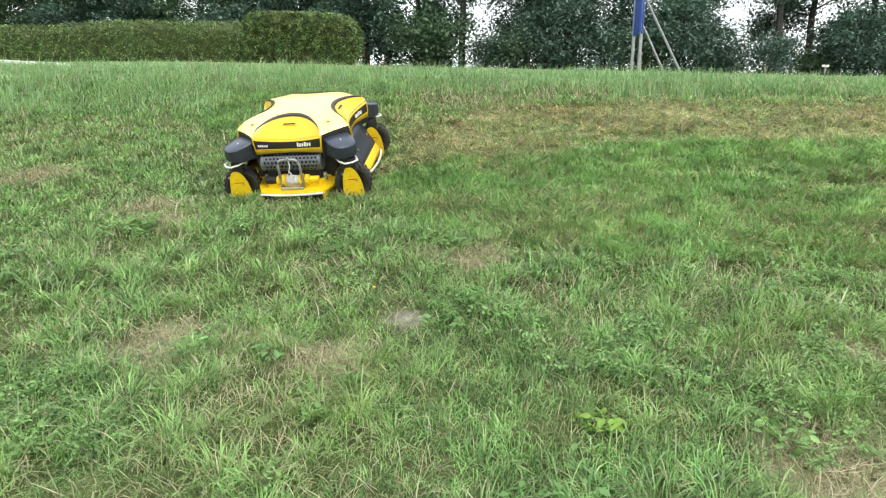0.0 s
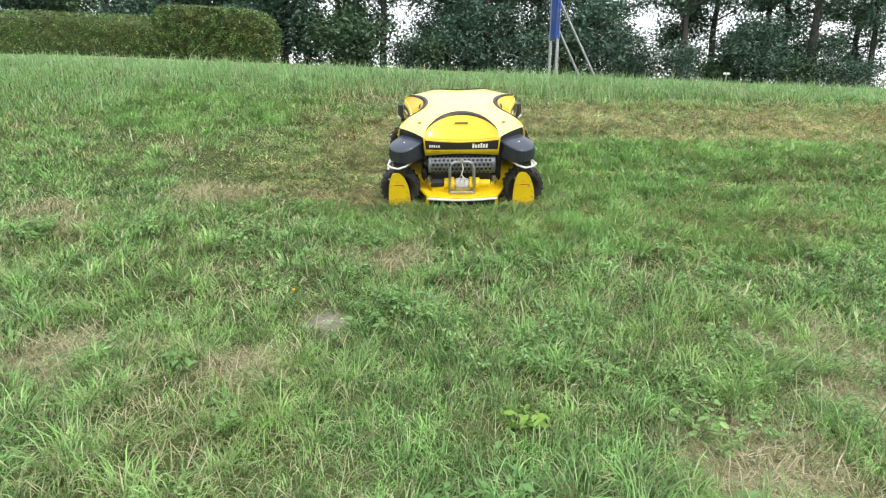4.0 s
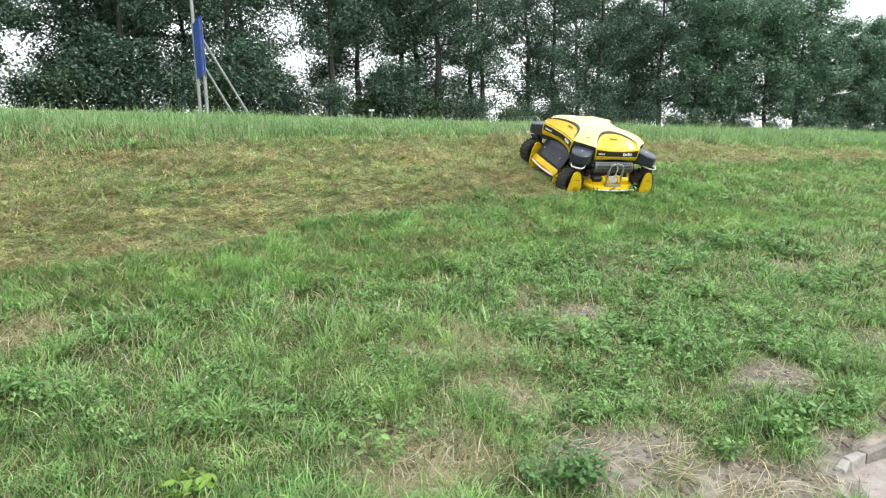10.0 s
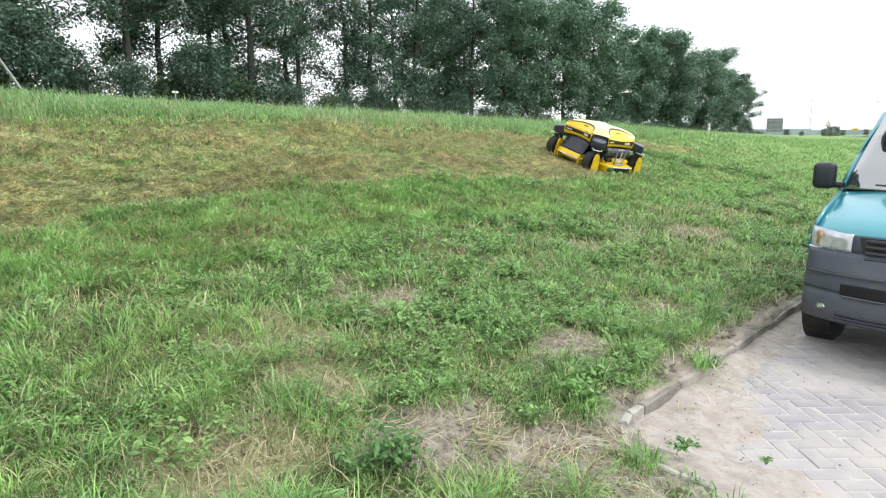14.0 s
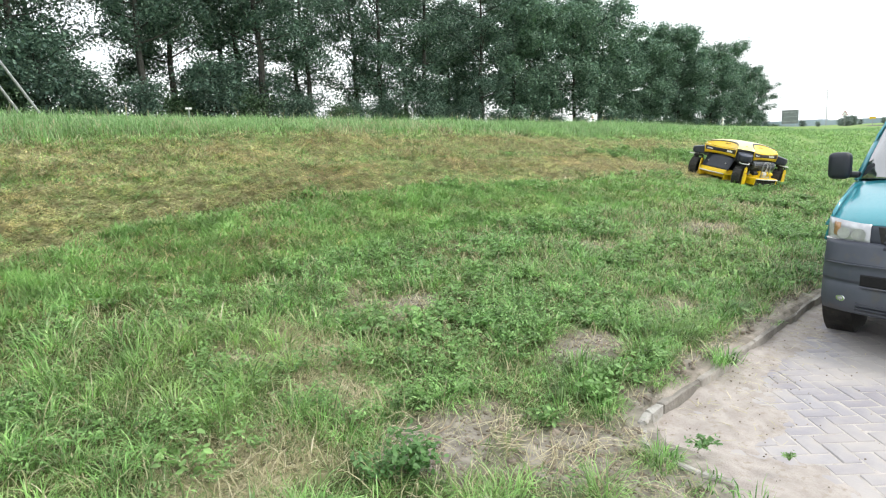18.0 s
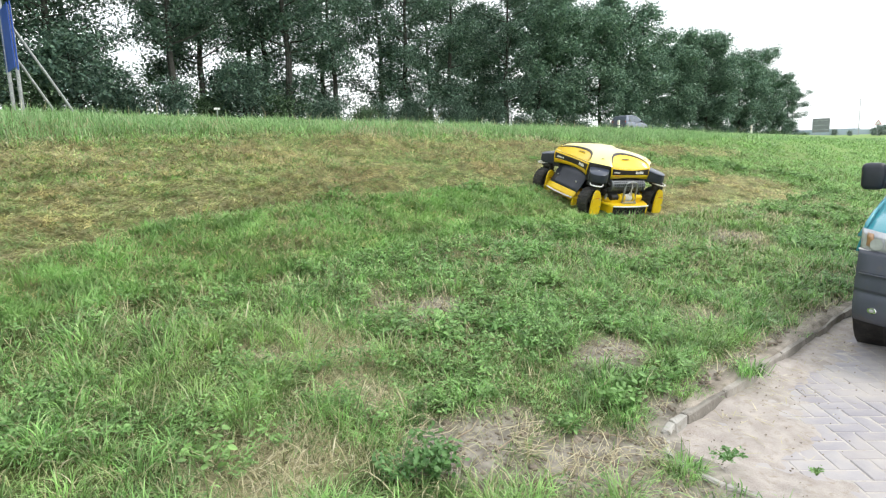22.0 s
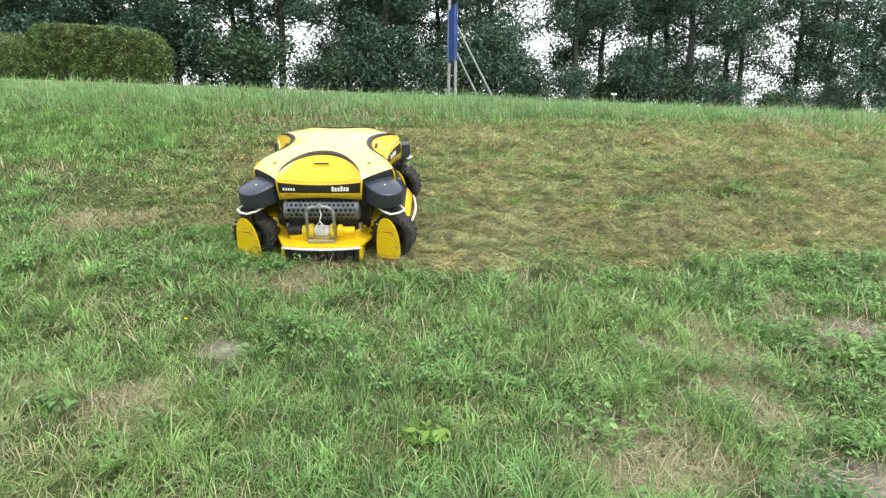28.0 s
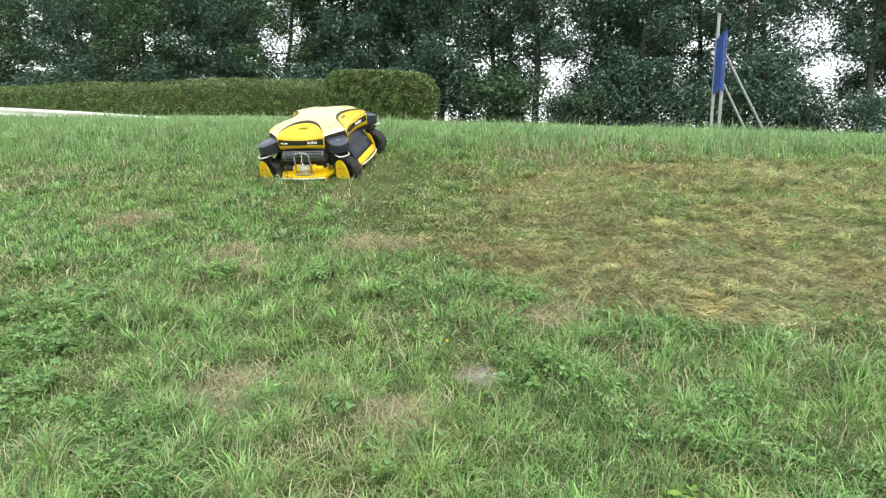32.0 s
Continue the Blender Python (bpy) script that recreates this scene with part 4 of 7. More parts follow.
def leafy_plant(name, x, y, height, spread, leaves, size, material, label):
    """One low plant: stems from one root and leaves round them."""
    root = new(name)
    root.location = (x, y, float(ground_z(x, y)))
    each = max(leaves // 7, 2)
    loose = min(.035, .22 * spread)
    joined_pts = []
    for i in range(7):
        a, r = i * 2.4, spread * RNG.uniform(.3, 1)
        p = (r * math.cos(a), r * math.sin(a), height * RNG.uniform(.6, 1))
        part("stem", tube([(0, 0, -.01), (p[0] * .4, p[1] * .4, p[2] * .6), p], [.005, .004, .002], 5), WEED, root)
        for _ in range(each):
            f = RNG.uniform(.35, 1.05)
            joined_pts.append((p[0] * f + RNG.normal(0, loose), p[1] * f + RNG.normal(0, loose), max(p[2] * f, .012) + RNG.normal(0, loose * .4)))
    if leaves > 130:
        lf = leaf_cloud("foliage", np.array(joined_pts), size, material, .5)
        lf.parent = root
        tagged(lf, "many small toothed leaves", kind="stuff")
        return tagged(root, label, "plant")
    me = bpy.data.meshes.new("leaf")
    me.from_pydata([(-.5, 0, 0), (-.15, .27, .06), (.2, .24, .05), (.55, 0, -.05), (.2, -.24, .05), (-.15, -.27, .06), (0, 0, .0)], [], [(0, 1, 6), (1, 2, 6), (2, 3, 6), (3, 4, 6), (4, 5, 6), (5, 0, 6)])
    me.materials.append(material)
    for q in joined_pts:
        lf = new("leaf", me)
        lf.parent = root
        k = size * RNG.uniform(.7, 1.3)
        lf.matrix_basis = Matrix.Translation(q) @ Matrix.Rotation(RNG.uniform(0, math.tau), 4, "Z") @ Matrix.Rotation(RNG.normal(0, .45), 4, "X") @ Matrix.Rotation(RNG.normal(0, .4), 4, "Y") @ Matrix.Diagonal((k, k, k, 1))
    return tagged(root, label, "plant")


def single_plants():
    NETTLE = foliage("nettle_leaves", [(.07, .16, .05), (.11, .24, .075), (.15, .30, .10), (.20, .36, .14)], None, 1, .45, .3)
    lime = foliage("lime_leaves", [(.20, .37, .055), (.27, .44, .08), (.31, .48, .095)], None, 1, .5, .35)
    leafy_plant("young_plant", .19, 2.80, .10, .15, 44, .050, lime, "young yellow-green plant with lobed leaves")
    leafy_plant("nettle_clump", 1.80, 2.02, .25, .15, 420, .034, NETTLE, "green nettle clump beside a sandy patch")
    leafy_plant("nettle_clump", 1.66, 2.10, .18, .12, 220, .032, NETTLE, "green nettle clump beside a sandy patch")
    leafy_plant("dock_plant", 2.94, 3.15, .12, .26, 110, .055, WEED, "low dock plant with broad leaves by a bare patch")
    leafy_plant("dock_plant", 3.16, 3.42, .12, .22, 90, .055, WEED, "low dock plant with broad leaves by a bare patch")
    leafy_plant("dock_plant", 1.05, 2.75, .12, .17, 50, .055, WEED, "low dock plant with broad leaves in the grass")
    leafy_plant("kerb_weed", 3.06, 1.21, .045, .085, 98, .026, NETTLE, "small rosette weed on the sandy paving")
    leafy_plant("kerb_weed", 3.15, .84, .022, .04, 56, .014, WEED, "tiny moss tuft on the paving")
    leafy_plant("nettle_clump", 2.68, 1.92, .13, .12, 190, .030, WEED, "low green nettle clump between two sandy patches")
    leafy_plant("kerb_weed", 3.13, 1.83, .17, .12, 120, .040, WEED, "leafy green weed beside the end of the kerb")
    leafy_plant("kerb_weed", 3.30, 1.96, .15, .11, 110, .040, WEED, "leafy green weed beside the end of the kerb")
    leafy_plant("nettle_clump", 7.6, 5.5, .2, .26, 140, .06, WEED, "green nettle clump standing in the grass")
    leafy_plant("nettle_clump", 6.2, 6.05, .18, .22, 120, .06, WEED, "green nettle clump standing in the grass")
    # one yellow flower and one scrap of litter
    fl = new("dandelion")
    fl.location = (-1.12, 4.06, float(ground_z(-1.12, 4.06)))
    fl.scale = (.6, .6, .8)
    part("stalk", tube([(0, 0, 0), (0, 0, .09)], .003, 5), WEED, fl)
    part("flower_head", turned([(.004, .085), (.018, .09), (.02, .1), (.006, .104)], "z", 10), PLATE_YELLOW, fl, "bright yellow flower head")
    tagged(fl, "single yellow dandelion in the grass", "flower")
    rows = [[(-.055 + .11 * i / 4 + .01 * (j % 2), -.04 + .08 * j / 4, .012 + .012 * math.sin(i * 1.3 + j)) for i in range(5)] for j in range(5)]
    lit = part("litter", sheet(rows, .002), PAPER)
    lit.matrix_basis = pose(-1.76, 2.04, float(ground_z(-1.76, 2.04)) + .03, 12, 6, 12)
    tagged(lit, "crumpled scrap of white litter in the grass", "litter")


def broad_weeds():
    """Rosettes of broad leaves scattered through the near grass."""
    kept = RNG.bit_generator.state
    broad = foliage("broad_weed_leaves", [(.085, .19, .06), (.13, .275, .085), (.18, .345, .11), (.235, .40, .15)], None, 1, .42, .28)
    x, y = scatter(3.4, -4, 7, 1.3, 6.2, 2.1, 6.6)
    k = (patch_weight(x, y, 0) < .2) & (patch_weight(x, y, 1) < .35) & (cut_time(x, y) > 50) & (value_noise(x, y, .9, 55) > .40)
    for px, py in zip(x[k][:52], y[k][:52]):
        big = float(RNG.uniform(.75, 1.25))
        leafy_plant("broad_leaf_weed", float(px), float(py), .11 * big, .11 * big, 24, .046 * big, broad, "broad-leaved green weed standing in the grass")
    RNG.bit_generator.state = kept


def kerb_tufts():
    """Strong single tufts that lean over the kerb and the edging."""
    for x, y, n, size in ((4.29, 1.60, 130, .17), (2.76, 1.30, 110, .13), (3.15, 1.80, 90, .14), (4.33, 2.06, 140, .20), (3.48, 1.98, 130, .17), (3.85, 1.86, 100, .16), (2.95, 2.0, 90, .14), (5.6, 1.82, 120, .16), (6.4, 1.9, 120, .18), (3.62, 1.74, 60, .11), (2.66, 1.02, 50, .10), (2.60, .80, 50, .10), (3.02, 1.78, 90, .17), (3.2, 2.02, 110, .2), (3.42, 2.2, 110, .2), (4.1, 1.98, 120, .2), (4.6, 1.95, 120, .19), (2.72, 1.27, 70, .12)):
        px, py = x + RNG.normal(0, .05, n), y + RNG.normal(0, .04, n)
        az = np.arctan2(py - y, px - x) + RNG.normal(0, .5, n)
        ob = blades("grass_tuft", px, py, ground_z(px, py) - .01, size * RNG.uniform(.6, 1.25, n), RNG.uniform(.004, .008, n), az, np.abs(RNG.normal(.45, .25, n)), np.abs(RNG.normal(1.2, .5, n)), GRASS)
        tagged(ob, "strong tuft of green grass leaning over the kerb", "grass", "tufts along the kerb", kind="stuff")


def straw_bundles():
    """Loose handfuls of broken straw stalks on the worn ground by the kerb."""
    rng = random.Random(31)
    gold = surface("golden_straw", (.40, .36, .22), (.62, .57, .40), 25, .7)
    for x, y, az, count, size in ((2.50, 2.03, .1, 12, .24), (2.50, 1.70, .55, 13, .26), (2.55, 1.62, .2, 9, .28), (2.22, 1.68, 1.2, 8, .2), (2.35, 1.9, -.5, 8, .2), (2.66, 1.56, 2.3, 7, .18), (1.35, 2.58, .6, 10, .2), (1.15, 2.66, 1.4, 9, .2), (2.05, 2.35, .2, 9, .22), (2.95, 1.35, .4, 5, .15)):
        heap = new("straw_bundle")
        z = float(ground_z(x, y)) if x < 2.85 else .03
        heap.location = (x, y, z)
        for _ in range(count):
            a, L = az + rng.gauss(0, .38), size * rng.uniform(.5, 1.15)
            cx, cy = rng.gauss(0, .06), rng.gauss(0, .05)
            dx, dy = L / 2 * math.cos(a), L / 2 * math.sin(a)
            lift = [rng.uniform(.012, .05) for _ in range(3)]
            rise = [float(ground_z(x + cx + f * dx, y + cy + f * dy)) - z if x < 2.85 else 0 for f in (-1, 0, 1)]
            pts = [(cx + f * dx + rng.gauss(0, .008), cy + f * dy + rng.gauss(0, .008), r + h) for f, r, h in zip((-1, 0, 1), rise, lift)]
            part("stalk", tube(pts, [.0016, .0020, .0012], 4), gold, heap)
        tagged(heap, "loose handful of golden straw stalks on worn soil", "straw", "straw by the kerb")


def clods():
    """Loose lumps of soil: rough twelve-cornered stones in one mesh."""
    x, y = scatter(900, 1, 10, .5, 5.5, 1.9, 10)
    k = patch_weight(x, y, 0) + RNG.uniform(-.2, .2, len(x)) > 0.5
    x, y = x[k][:4200], y[k][:4200]
    n = len(x)
    bm = bmesh.new()
    bmesh.ops.create_icosphere(bm, subdivisions=1, radius=1)
    ball = np.array([v.co[:] for v in bm.verts])
    tris = np.array([[v.index for v in f.verts] for f in bm.faces])
    bm.free()
    size = np.abs(RNG.normal(0, .009, n)) + .004
    form = RNG.uniform(.6, 1.3, (n, 1, 3)) * np.array([1, 1, .7])
    v = ball[None] * size[:, None, None] * form * RNG.uniform(.75, 1.2, (n, len(ball), 1)) + np.stack([x, y, ground_z(x, y)], 1)[:, None]
    f = tris[None] + (np.arange(n) * len(ball))[:, None, None]
    tagged(big_mesh("soil_clods", v.reshape(-1, 3), np.zeros((0, 4), int), f.reshape(-1, 3), SOIL_CLOD), "loose sandy clods on the bare patches", "soil", kind="stuff")


meadow()
clods()
straw_bundles()
clippings()
straw()
lawn_round_about()
tussocks()
crest_grass()
weeds()
single_plants()
broad_weeds()
kerb_tufts()


# ---------------------------------------------------------------- the slope mower
def arc_edge(a, b, bulge, lift, n=10):
    """Points from a to b, bowed outwards and upwards."""
    a, b = Vector(a), Vector(b)
    out = Vector((b.y - a.y, a.x - b.x, 0)).normalized()
    if out.dot((a + b) / 2) < 0:
        out = -out
    return [a.lerp(b, i / n) + (out * bulge + Vector((0, 0, lift))) * (1 - (2 * i / n - 1) ** 2) for i in range(n)]


def slope_mower():
    mower = new("slope_mower")
    fv, sv = (.335, -.615, .655), (.555, -.40, .668)
    # hood: eight-sided rim, arched on the four long sides
    rim = []
    corners = [(-fv[0], fv[1], fv[2]), fv, sv, (sv[0], -sv[1], sv[2]), (fv[0], -fv[1], fv[2]), (-fv[0], -fv[1], fv[2]), (-sv[0], -sv[1], sv[2]), (-sv[0], sv[1], sv[2])]
    for i in range(8):
        long = i % 2 == 0
        bow, lift = ((.0, -.030) if i % 4 == 0 else (-.085, -.022)) if long else (-.012, 0)
        rim += arc_edge(corners[i], corners[(i + 1) % 8], bow, lift, 28 if long else 6)
    crown = .800
    order = sorted((math.atan2(p.y, p.x), math.hypot(p.x, p.y), p.z) for p in rim)
    angles, reaches, heights = ([o[k] for o in order] for k in range(3))

    def dome_z(x, y):
        """Height of the plain dome above a place of the plan, and that of its rim in this direction."""
        a = math.atan2(y, x)
        r, z = float(np.interp(a, angles, reaches, period=math.tau)), float(np.interp(a, angles, heights, period=math.tau))
        return crown + (max(z, .655) + .028 - crown) * min(math.hypot(x, y) / r, 1) ** 3.0

    # each long side falls away in a steeper facet below its arch: turn, half width, distance, bow, inset
    sides = ((0, fv[0], -fv[1], 0, .250), (90, -sv[1], sv[0], .085, .135), (180, fv[0], -fv[1], 0, .250), (270, -sv[1], sv[0], .085, .135))

    def arch_line(f, half, dist, bow, inset):
        """The rim and the arch above it, f from -1 to 1 along the side."""
        edge = -dist + bow * (1 - f * f)
        return edge, edge + inset * (1 - abs(f) ** 2.1)

    def hood_z(x, y):
        """Height of the hood above a place of the plan."""
        for turn, half, dist, bow, inset in sides:
            c, q = math.cos(radians(turn)), math.sin(radians(turn))
            u, v = c * x + q * y, -q * x + c * y
            if v < 0 and abs(u) < half:
                edge, arch = arch_line(u / half, half, dist, bow, inset)
                if v < arch:
                    zb = dome_z(c * u - q * arch, q * u + c * arch)
                    f = u / half
                    zr = .655 - (.030 if bow == 0 else .022) * (1 - f * f)
                    k = min((arch - v) / max(arch - edge, 1e-4), 1)
                    return zb - .006 * min(k * 8, 1) + (zr - zb + .006) * k ** 1.1
        return dome_z(x, y) - .028 * min(max((math.hypot(x, y) / float(np.interp(math.atan2(y, x), angles, reaches, period=math.tau)) - .86) / .14, 0), 1) ** 2

    steps = [.10, .2, .3, .38, .44, .5, .55, .6, .64, .68, .71, .74, .77, .80, .83, .86, .89, .92, .95, .975, 1.0]
    bm = bmesh.new()
    vs = [[bm.verts.new((p.x * k, p.y * k, p.z if k == 1.0 else hood_z(p.x * k, p.y * k))) for p in rim] for k in steps]
    mid = bm.verts.new((0, 0, crown))
    n = len(rim)
    for k in range(n):
        bm.faces.new((mid, vs[0][k], vs[0][(k + 1) % n]))
        for i in range(len(vs) - 1):
            bm.faces.new((vs[i][k], vs[i + 1][k], vs[i + 1][(k + 1) % n], vs[i][(k + 1) % n]))
    hood = part("hood", bm, YELLOW_LIT, mower, "glossy yellow moulded hood", True)

    # side panels under the arches, their decals and the dark arch trims
    for turn, half, dist in ((0, fv[0], -fv[1]), (90, sv[0] * .72, sv[0]), (180, fv[0], -fv[1]), (270, sv[0] * .72, sv[0])):
        m = pose(0, 0, 0, 0, 0, turn)
        front = turn % 180 == 0
        top = arc_edge((-half, -dist, .656), (half, -dist, .656), .0 if front else -.085, -.030 if front else -.022, 14) + [Vector((half, -dist, .656))]

        def face(f, h, out):
            """A place on the panel: f across, h up, out in front of it."""
            p = top[0].lerp(top[-1], f)
            k = f * 14
            lo = top[min(int(k), 13)].lerp(top[min(int(k), 13) + 1], k - min(int(k), 13))
            o = float(np.interp(h, [0, .3, .6, .93, 1], [.006, .014, .014, .008, 0]))
            return (p.x * (.955 + .045 * h), lo.y - o - out, .488 + (lo.z - .488) * h + .014 * (1 - (2 * f - 1) ** 2) * (1 - h))

        cut = [i / 20 for i in range(21)]
        panel = part("side_panel", moved(sheet([[face(f, h, 0) for f in cut] for h in (1, .93, .6, .3, 0)], .012), m), YELLOW_SHADED, mower, "yellow side panel with a dark stripe", True)
        part("stripe", moved(sheet([[face(.02 + .96 * f, h, .002) for f in cut] for h in (.86, .60, .36)], .003), m), BLACK_DECAL, panel, "black decal stripe")
        for f0, f1, h0, h1, mt in [(.64 + .035 * k, .666 + .035 * k, .48 - .01 * (k % 2), .70 + (.07 if k in (0, 3) else 0), WHITE_DECAL) for k in range(6)] + [(.07 + .03 * k, .09 + .03 * k, .50, .64, WHITE_DECAL) for k in range(5)] + [(.09, .2, .24, .29, RED_DECAL)]:
            part("lettering_bar", moved(sheet([[face(f, h, .005) for f in (f0, (f0 + f1) / 2, f1)] for h in (h1, h0)], .002), m), mt, panel)
        # the steep facet between the panel and the arch, in the shaded tone
        bow, inset = (0, .250) if front else (.085, .135)
        span = half if front else -sv[1]
        rows = []
        for k in (0, .04, .1, .2, .35, .5, .65, .8, .92, 1):
            line = []
            for i in range(33):
                f = (i / 32 * 2 - 1) * .955
                edge, arch = arch_line(f, span, dist, bow, inset)
                q = m @ Vector((span * f, edge + (arch - edge) * k, 0))
                line.append((q.x, q.y, hood_z(q.x, q.y) + .0045))
            rows.append(line)
        part("arch_facet", sheet(rows), YELLOW_SHADED, panel, "steep hood facet below the arch in a deeper yellow", True)
        # trim: a crescent that follows the arch, thickest at its crown
        dark = []
        for i in range(41):
            f = (i / 40 * 2 - 1) * .93
            _, y = arch_line(f, span, dist, bow, inset)
            w = (.048 if front else .036) * (1 - abs(f / .93) ** 2.2) + .003
            q = m @ Vector((span * f, y + w * .7, 0))
            q2 = m @ Vector((span * f * .992, y - w * .3, 0))
            dark.append(((q.x, q.y, hood_z(q.x, q.y) + .010), (q2.x, q2.y, hood_z(q2.x, q2.y) + .012)))
        part("arch_trim", sheet([[d[0] for d in dark], [d[1] for d in dark]], .008), BLACK_DECAL, hood, "black arched trim", True)
        h = m @ Vector((0, -dist + (.150 if front else .175), 0))
        part("grip_slot", moved(moved(block((-.080, -.016, -.006), (.080, .016, .008), .006), pose(0, 0, 0, 20)), Matrix.Translation((h.x, h.y, hood_z(h.x, h.y) + .003)) @ m), YELLOW_SHADED, hood)
        # no real hole: a raised dark block stands for the shade in it
        part("grip_hole_shade", moved(moved(block((-.058, -.009, .0), (.058, .009, .0105), .003), pose(0, 0, 0, 20)), Matrix.Translation((h.x, h.y, hood_z(h.x, h.y) + .005)) @ m), ENGINE, hood)
    for sx in (-1, 1):
        for sy in (-1, 1):
            x, y = sx * .367, sy * .443
            part("fastener", moved(turned([(.020, 0), (.021, .004), (.012, .007)], "z", 12), Matrix.Translation((x, y, hood_z(x, y) - .002))), OLIVE, hood, "dull olive fastener")

    # the arms: dark covers at the corners, each with a lamp dot and a white grab loop
    for q in range(4):
        m = Matrix.Rotation(math.radians(90 * q - 45 + (-4 if q % 2 == 0 else 4)), 4, "Z")
        # a box that narrows to a rounded end, with a lid that falls away from the hood
        plan_pts = [(.60, .128), (.70, .130), (.78, .126), (.835, .112), (.868, .088), (.886, .055), (.893, .018)]
        edge = [(x, -w) for x, w in plan_pts] + [(x, w) for x, w in plan_pts[::-1]]
        lid_z = lambda x: .612 - .055 * ((x - .60) / .29) ** 1.3  # noqa: E731
        arm = part("arm_cover", moved(sheet([[(x, y, .455) for x, y in edge], [(x * 1.004, y * 1.02, .50) for x, y in edge], [(x, y, lid_z(x) - .006) for x, y in edge]], .006), m), BLACK_PLASTIC, mower, "dark grey plastic arm cover")
        inner = [(.60 + (x - .60) * .975, y * .93) for x, y in edge]
        lid = sheet([[(x, y, lid_z(x) - .008) for x, y in edge], [(.60 + (x - .60) * .99, y * .975, lid_z(x) + .001) for x, y in edge], [(x, y, lid_z(x) + .005) for x, y in inner], [(.60 + (x - .60) * .6, y * .4, lid_z(.60 + (x - .60) * .6) + .009) for x, y in edge], [(.60 + (x - .60) * .5, 0, lid_z(.60 + (x - .60) * .5) + .010) for x, y in edge]])
        part("cover_lid", moved(lid, m), LID_SKY_LIT, arm, "smooth lid in a paler, sky-lit grey", True)
        part("cover_base", moved(prism([(.58, -.122), (.80, -.116), (.86, -.075), (.878, .0), (.86, .075), (.80, .116), (.58, .122)], .44, .475, .006), m), ENGINE, arm)
        part("neck", moved(block((.42, -.155, .42), (.665, .155, .655), .008), m), ENGINE, arm)
        part("lamp_dot", moved(turned([(.013, -.01), (.013, .006), (.008, .009)], "z", 10), m @ Matrix.Translation((.755, 0, .588))), WHITE_DECAL, arm, "small white lamp dot")
        loop = [(.76, -.085, .435), (.85, -.085, .420), (.915, -.065, .414), (.932, 0, .413), (.915, .065, .414), (.85, .085, .420), (.76, .085, .435)]
        part("grab_loop", moved(tube(loop, .0095, 8), m), WHITE_PAINT, mower, "white tubular grab loop", True)
        part("pivot_post", moved(turned([(.045, .30), (.05, .33), (.05, .44)], "z", 14), m @ Matrix.Translation((.80, 0, 0))), ENGINE, mower)
    # deck: an eight-sided yellow apron with pale edge bars and rubber flaps
    deck = [(-.30, -.765), (-.15, -.79), (0, -.798), (.15, -.79), (.30, -.765), (.42, -.50), (.60, -.36), (.66, -.30), (.66, .30), (.60, .36), (.42, .50), (.30, .765), (-.30, .765), (-.42, .50), (-.60, .36), (-.66, .30), (-.66, -.30), (-.60, -.36), (-.42, -.50)]
    bm = prism(deck, .135, .165, .006)
    apron = part("mowing_deck", bm, YELLOW_STEEL, mower, "scuffed yellow steel mowing deck")
    part("deck_tunnel", prism([(x * .86, y * .86) for x, y in deck], .06, .22, .01), YELLOW_STEEL, apron)
    for turn, half, dist in ((0, .305, .775), (90, .31, .672), (180, .305, .775), (270, .31, .672)):
        m = pose(0, 0, 0, 0, 0, turn)
        bow = [(-half + 2 * half * i / 8, -dist - .034 * (1 - (i / 4 - 1) ** 2), .146) for i in range(9)]
        part("edge_bar", moved(tube(bow, .011, 6), m), WHITE_PAINT, apron, "pale worn edge bar", True)
        for i in range(9 if turn % 180 == 0 else 0):
            x = -half + .02 + (2 * half - .04) * i / 8
            part("rubber_flap", moved(block((x - .031, -dist + .02, .02 + .006 * (i % 3)), (x + .031, -dist + .028, .135), .002, 1), m), RUBBER, apron)
        for sx in (-1, 1):
            part("deck_skirt", moved(block((sx * half - .012, -dist + .015, .03), (sx * half + .012, -dist + .26, .14), .004), m), YELLOW_STEEL, apron)
    # dark cowls that slope from the hood to the deck on the long sides
    for sx in (-1, 1):
        rows = [[(sx * x, y, z) for y in (-.33, -.2, 0, .2, .33)] for x, z in ((.47, .50), (.505, .42), (.545, .34), (.590, .265), (.624, .212))]
        cowl = part("side_cowl", sheet(rows, .012), BLACK_PLASTIC, mower, "dark sloping side cowl", True)
        part("side_apron", sheet([[(sx * x, y * w, z) for y in (-.33, -.2, 0, .2, .33)] for x, z, w in ((.620, .224, .96), (.632, .206, 1), (.656, .166, 1), (.668, .140, .97))], .010), YELLOW_STEEL, apron, "yellow sloping side of the deck", True)
        for y in (-.2, .24):
            part("cowl_bolt", moved(turned([(.014, 0), (.014, .012), (.006, .016)], "x", 10), Matrix.Translation((sx * .548, y, .34)) @ pose(0, 0, 0, 0, 0, 0 if sx > 0 else 180)), STEEL, cowl)
    part("engine_block", block((-.36, -.50, .18), (.36, .50, .50), .03), ENGINE, mower, "grimy black engine block")
    part("belt_cover", block((-.27, -.60, .20), (.27, -.48, .36), .02), ENGINE, mower)
    for sx in (-1, 1):
        part("spring", moved(turned([(.018, 0), (.022, .02), (.018, .04), (.022, .06), (.018, .08)], "z", 10), Matrix.Translation((sx * .29, -.565, .19))), STEEL, mower)
    # perforated silencer guard: a half drum of bars with holes between them
    bm = bmesh.new()
    cols, rowsn, rad = 15, 7, .084
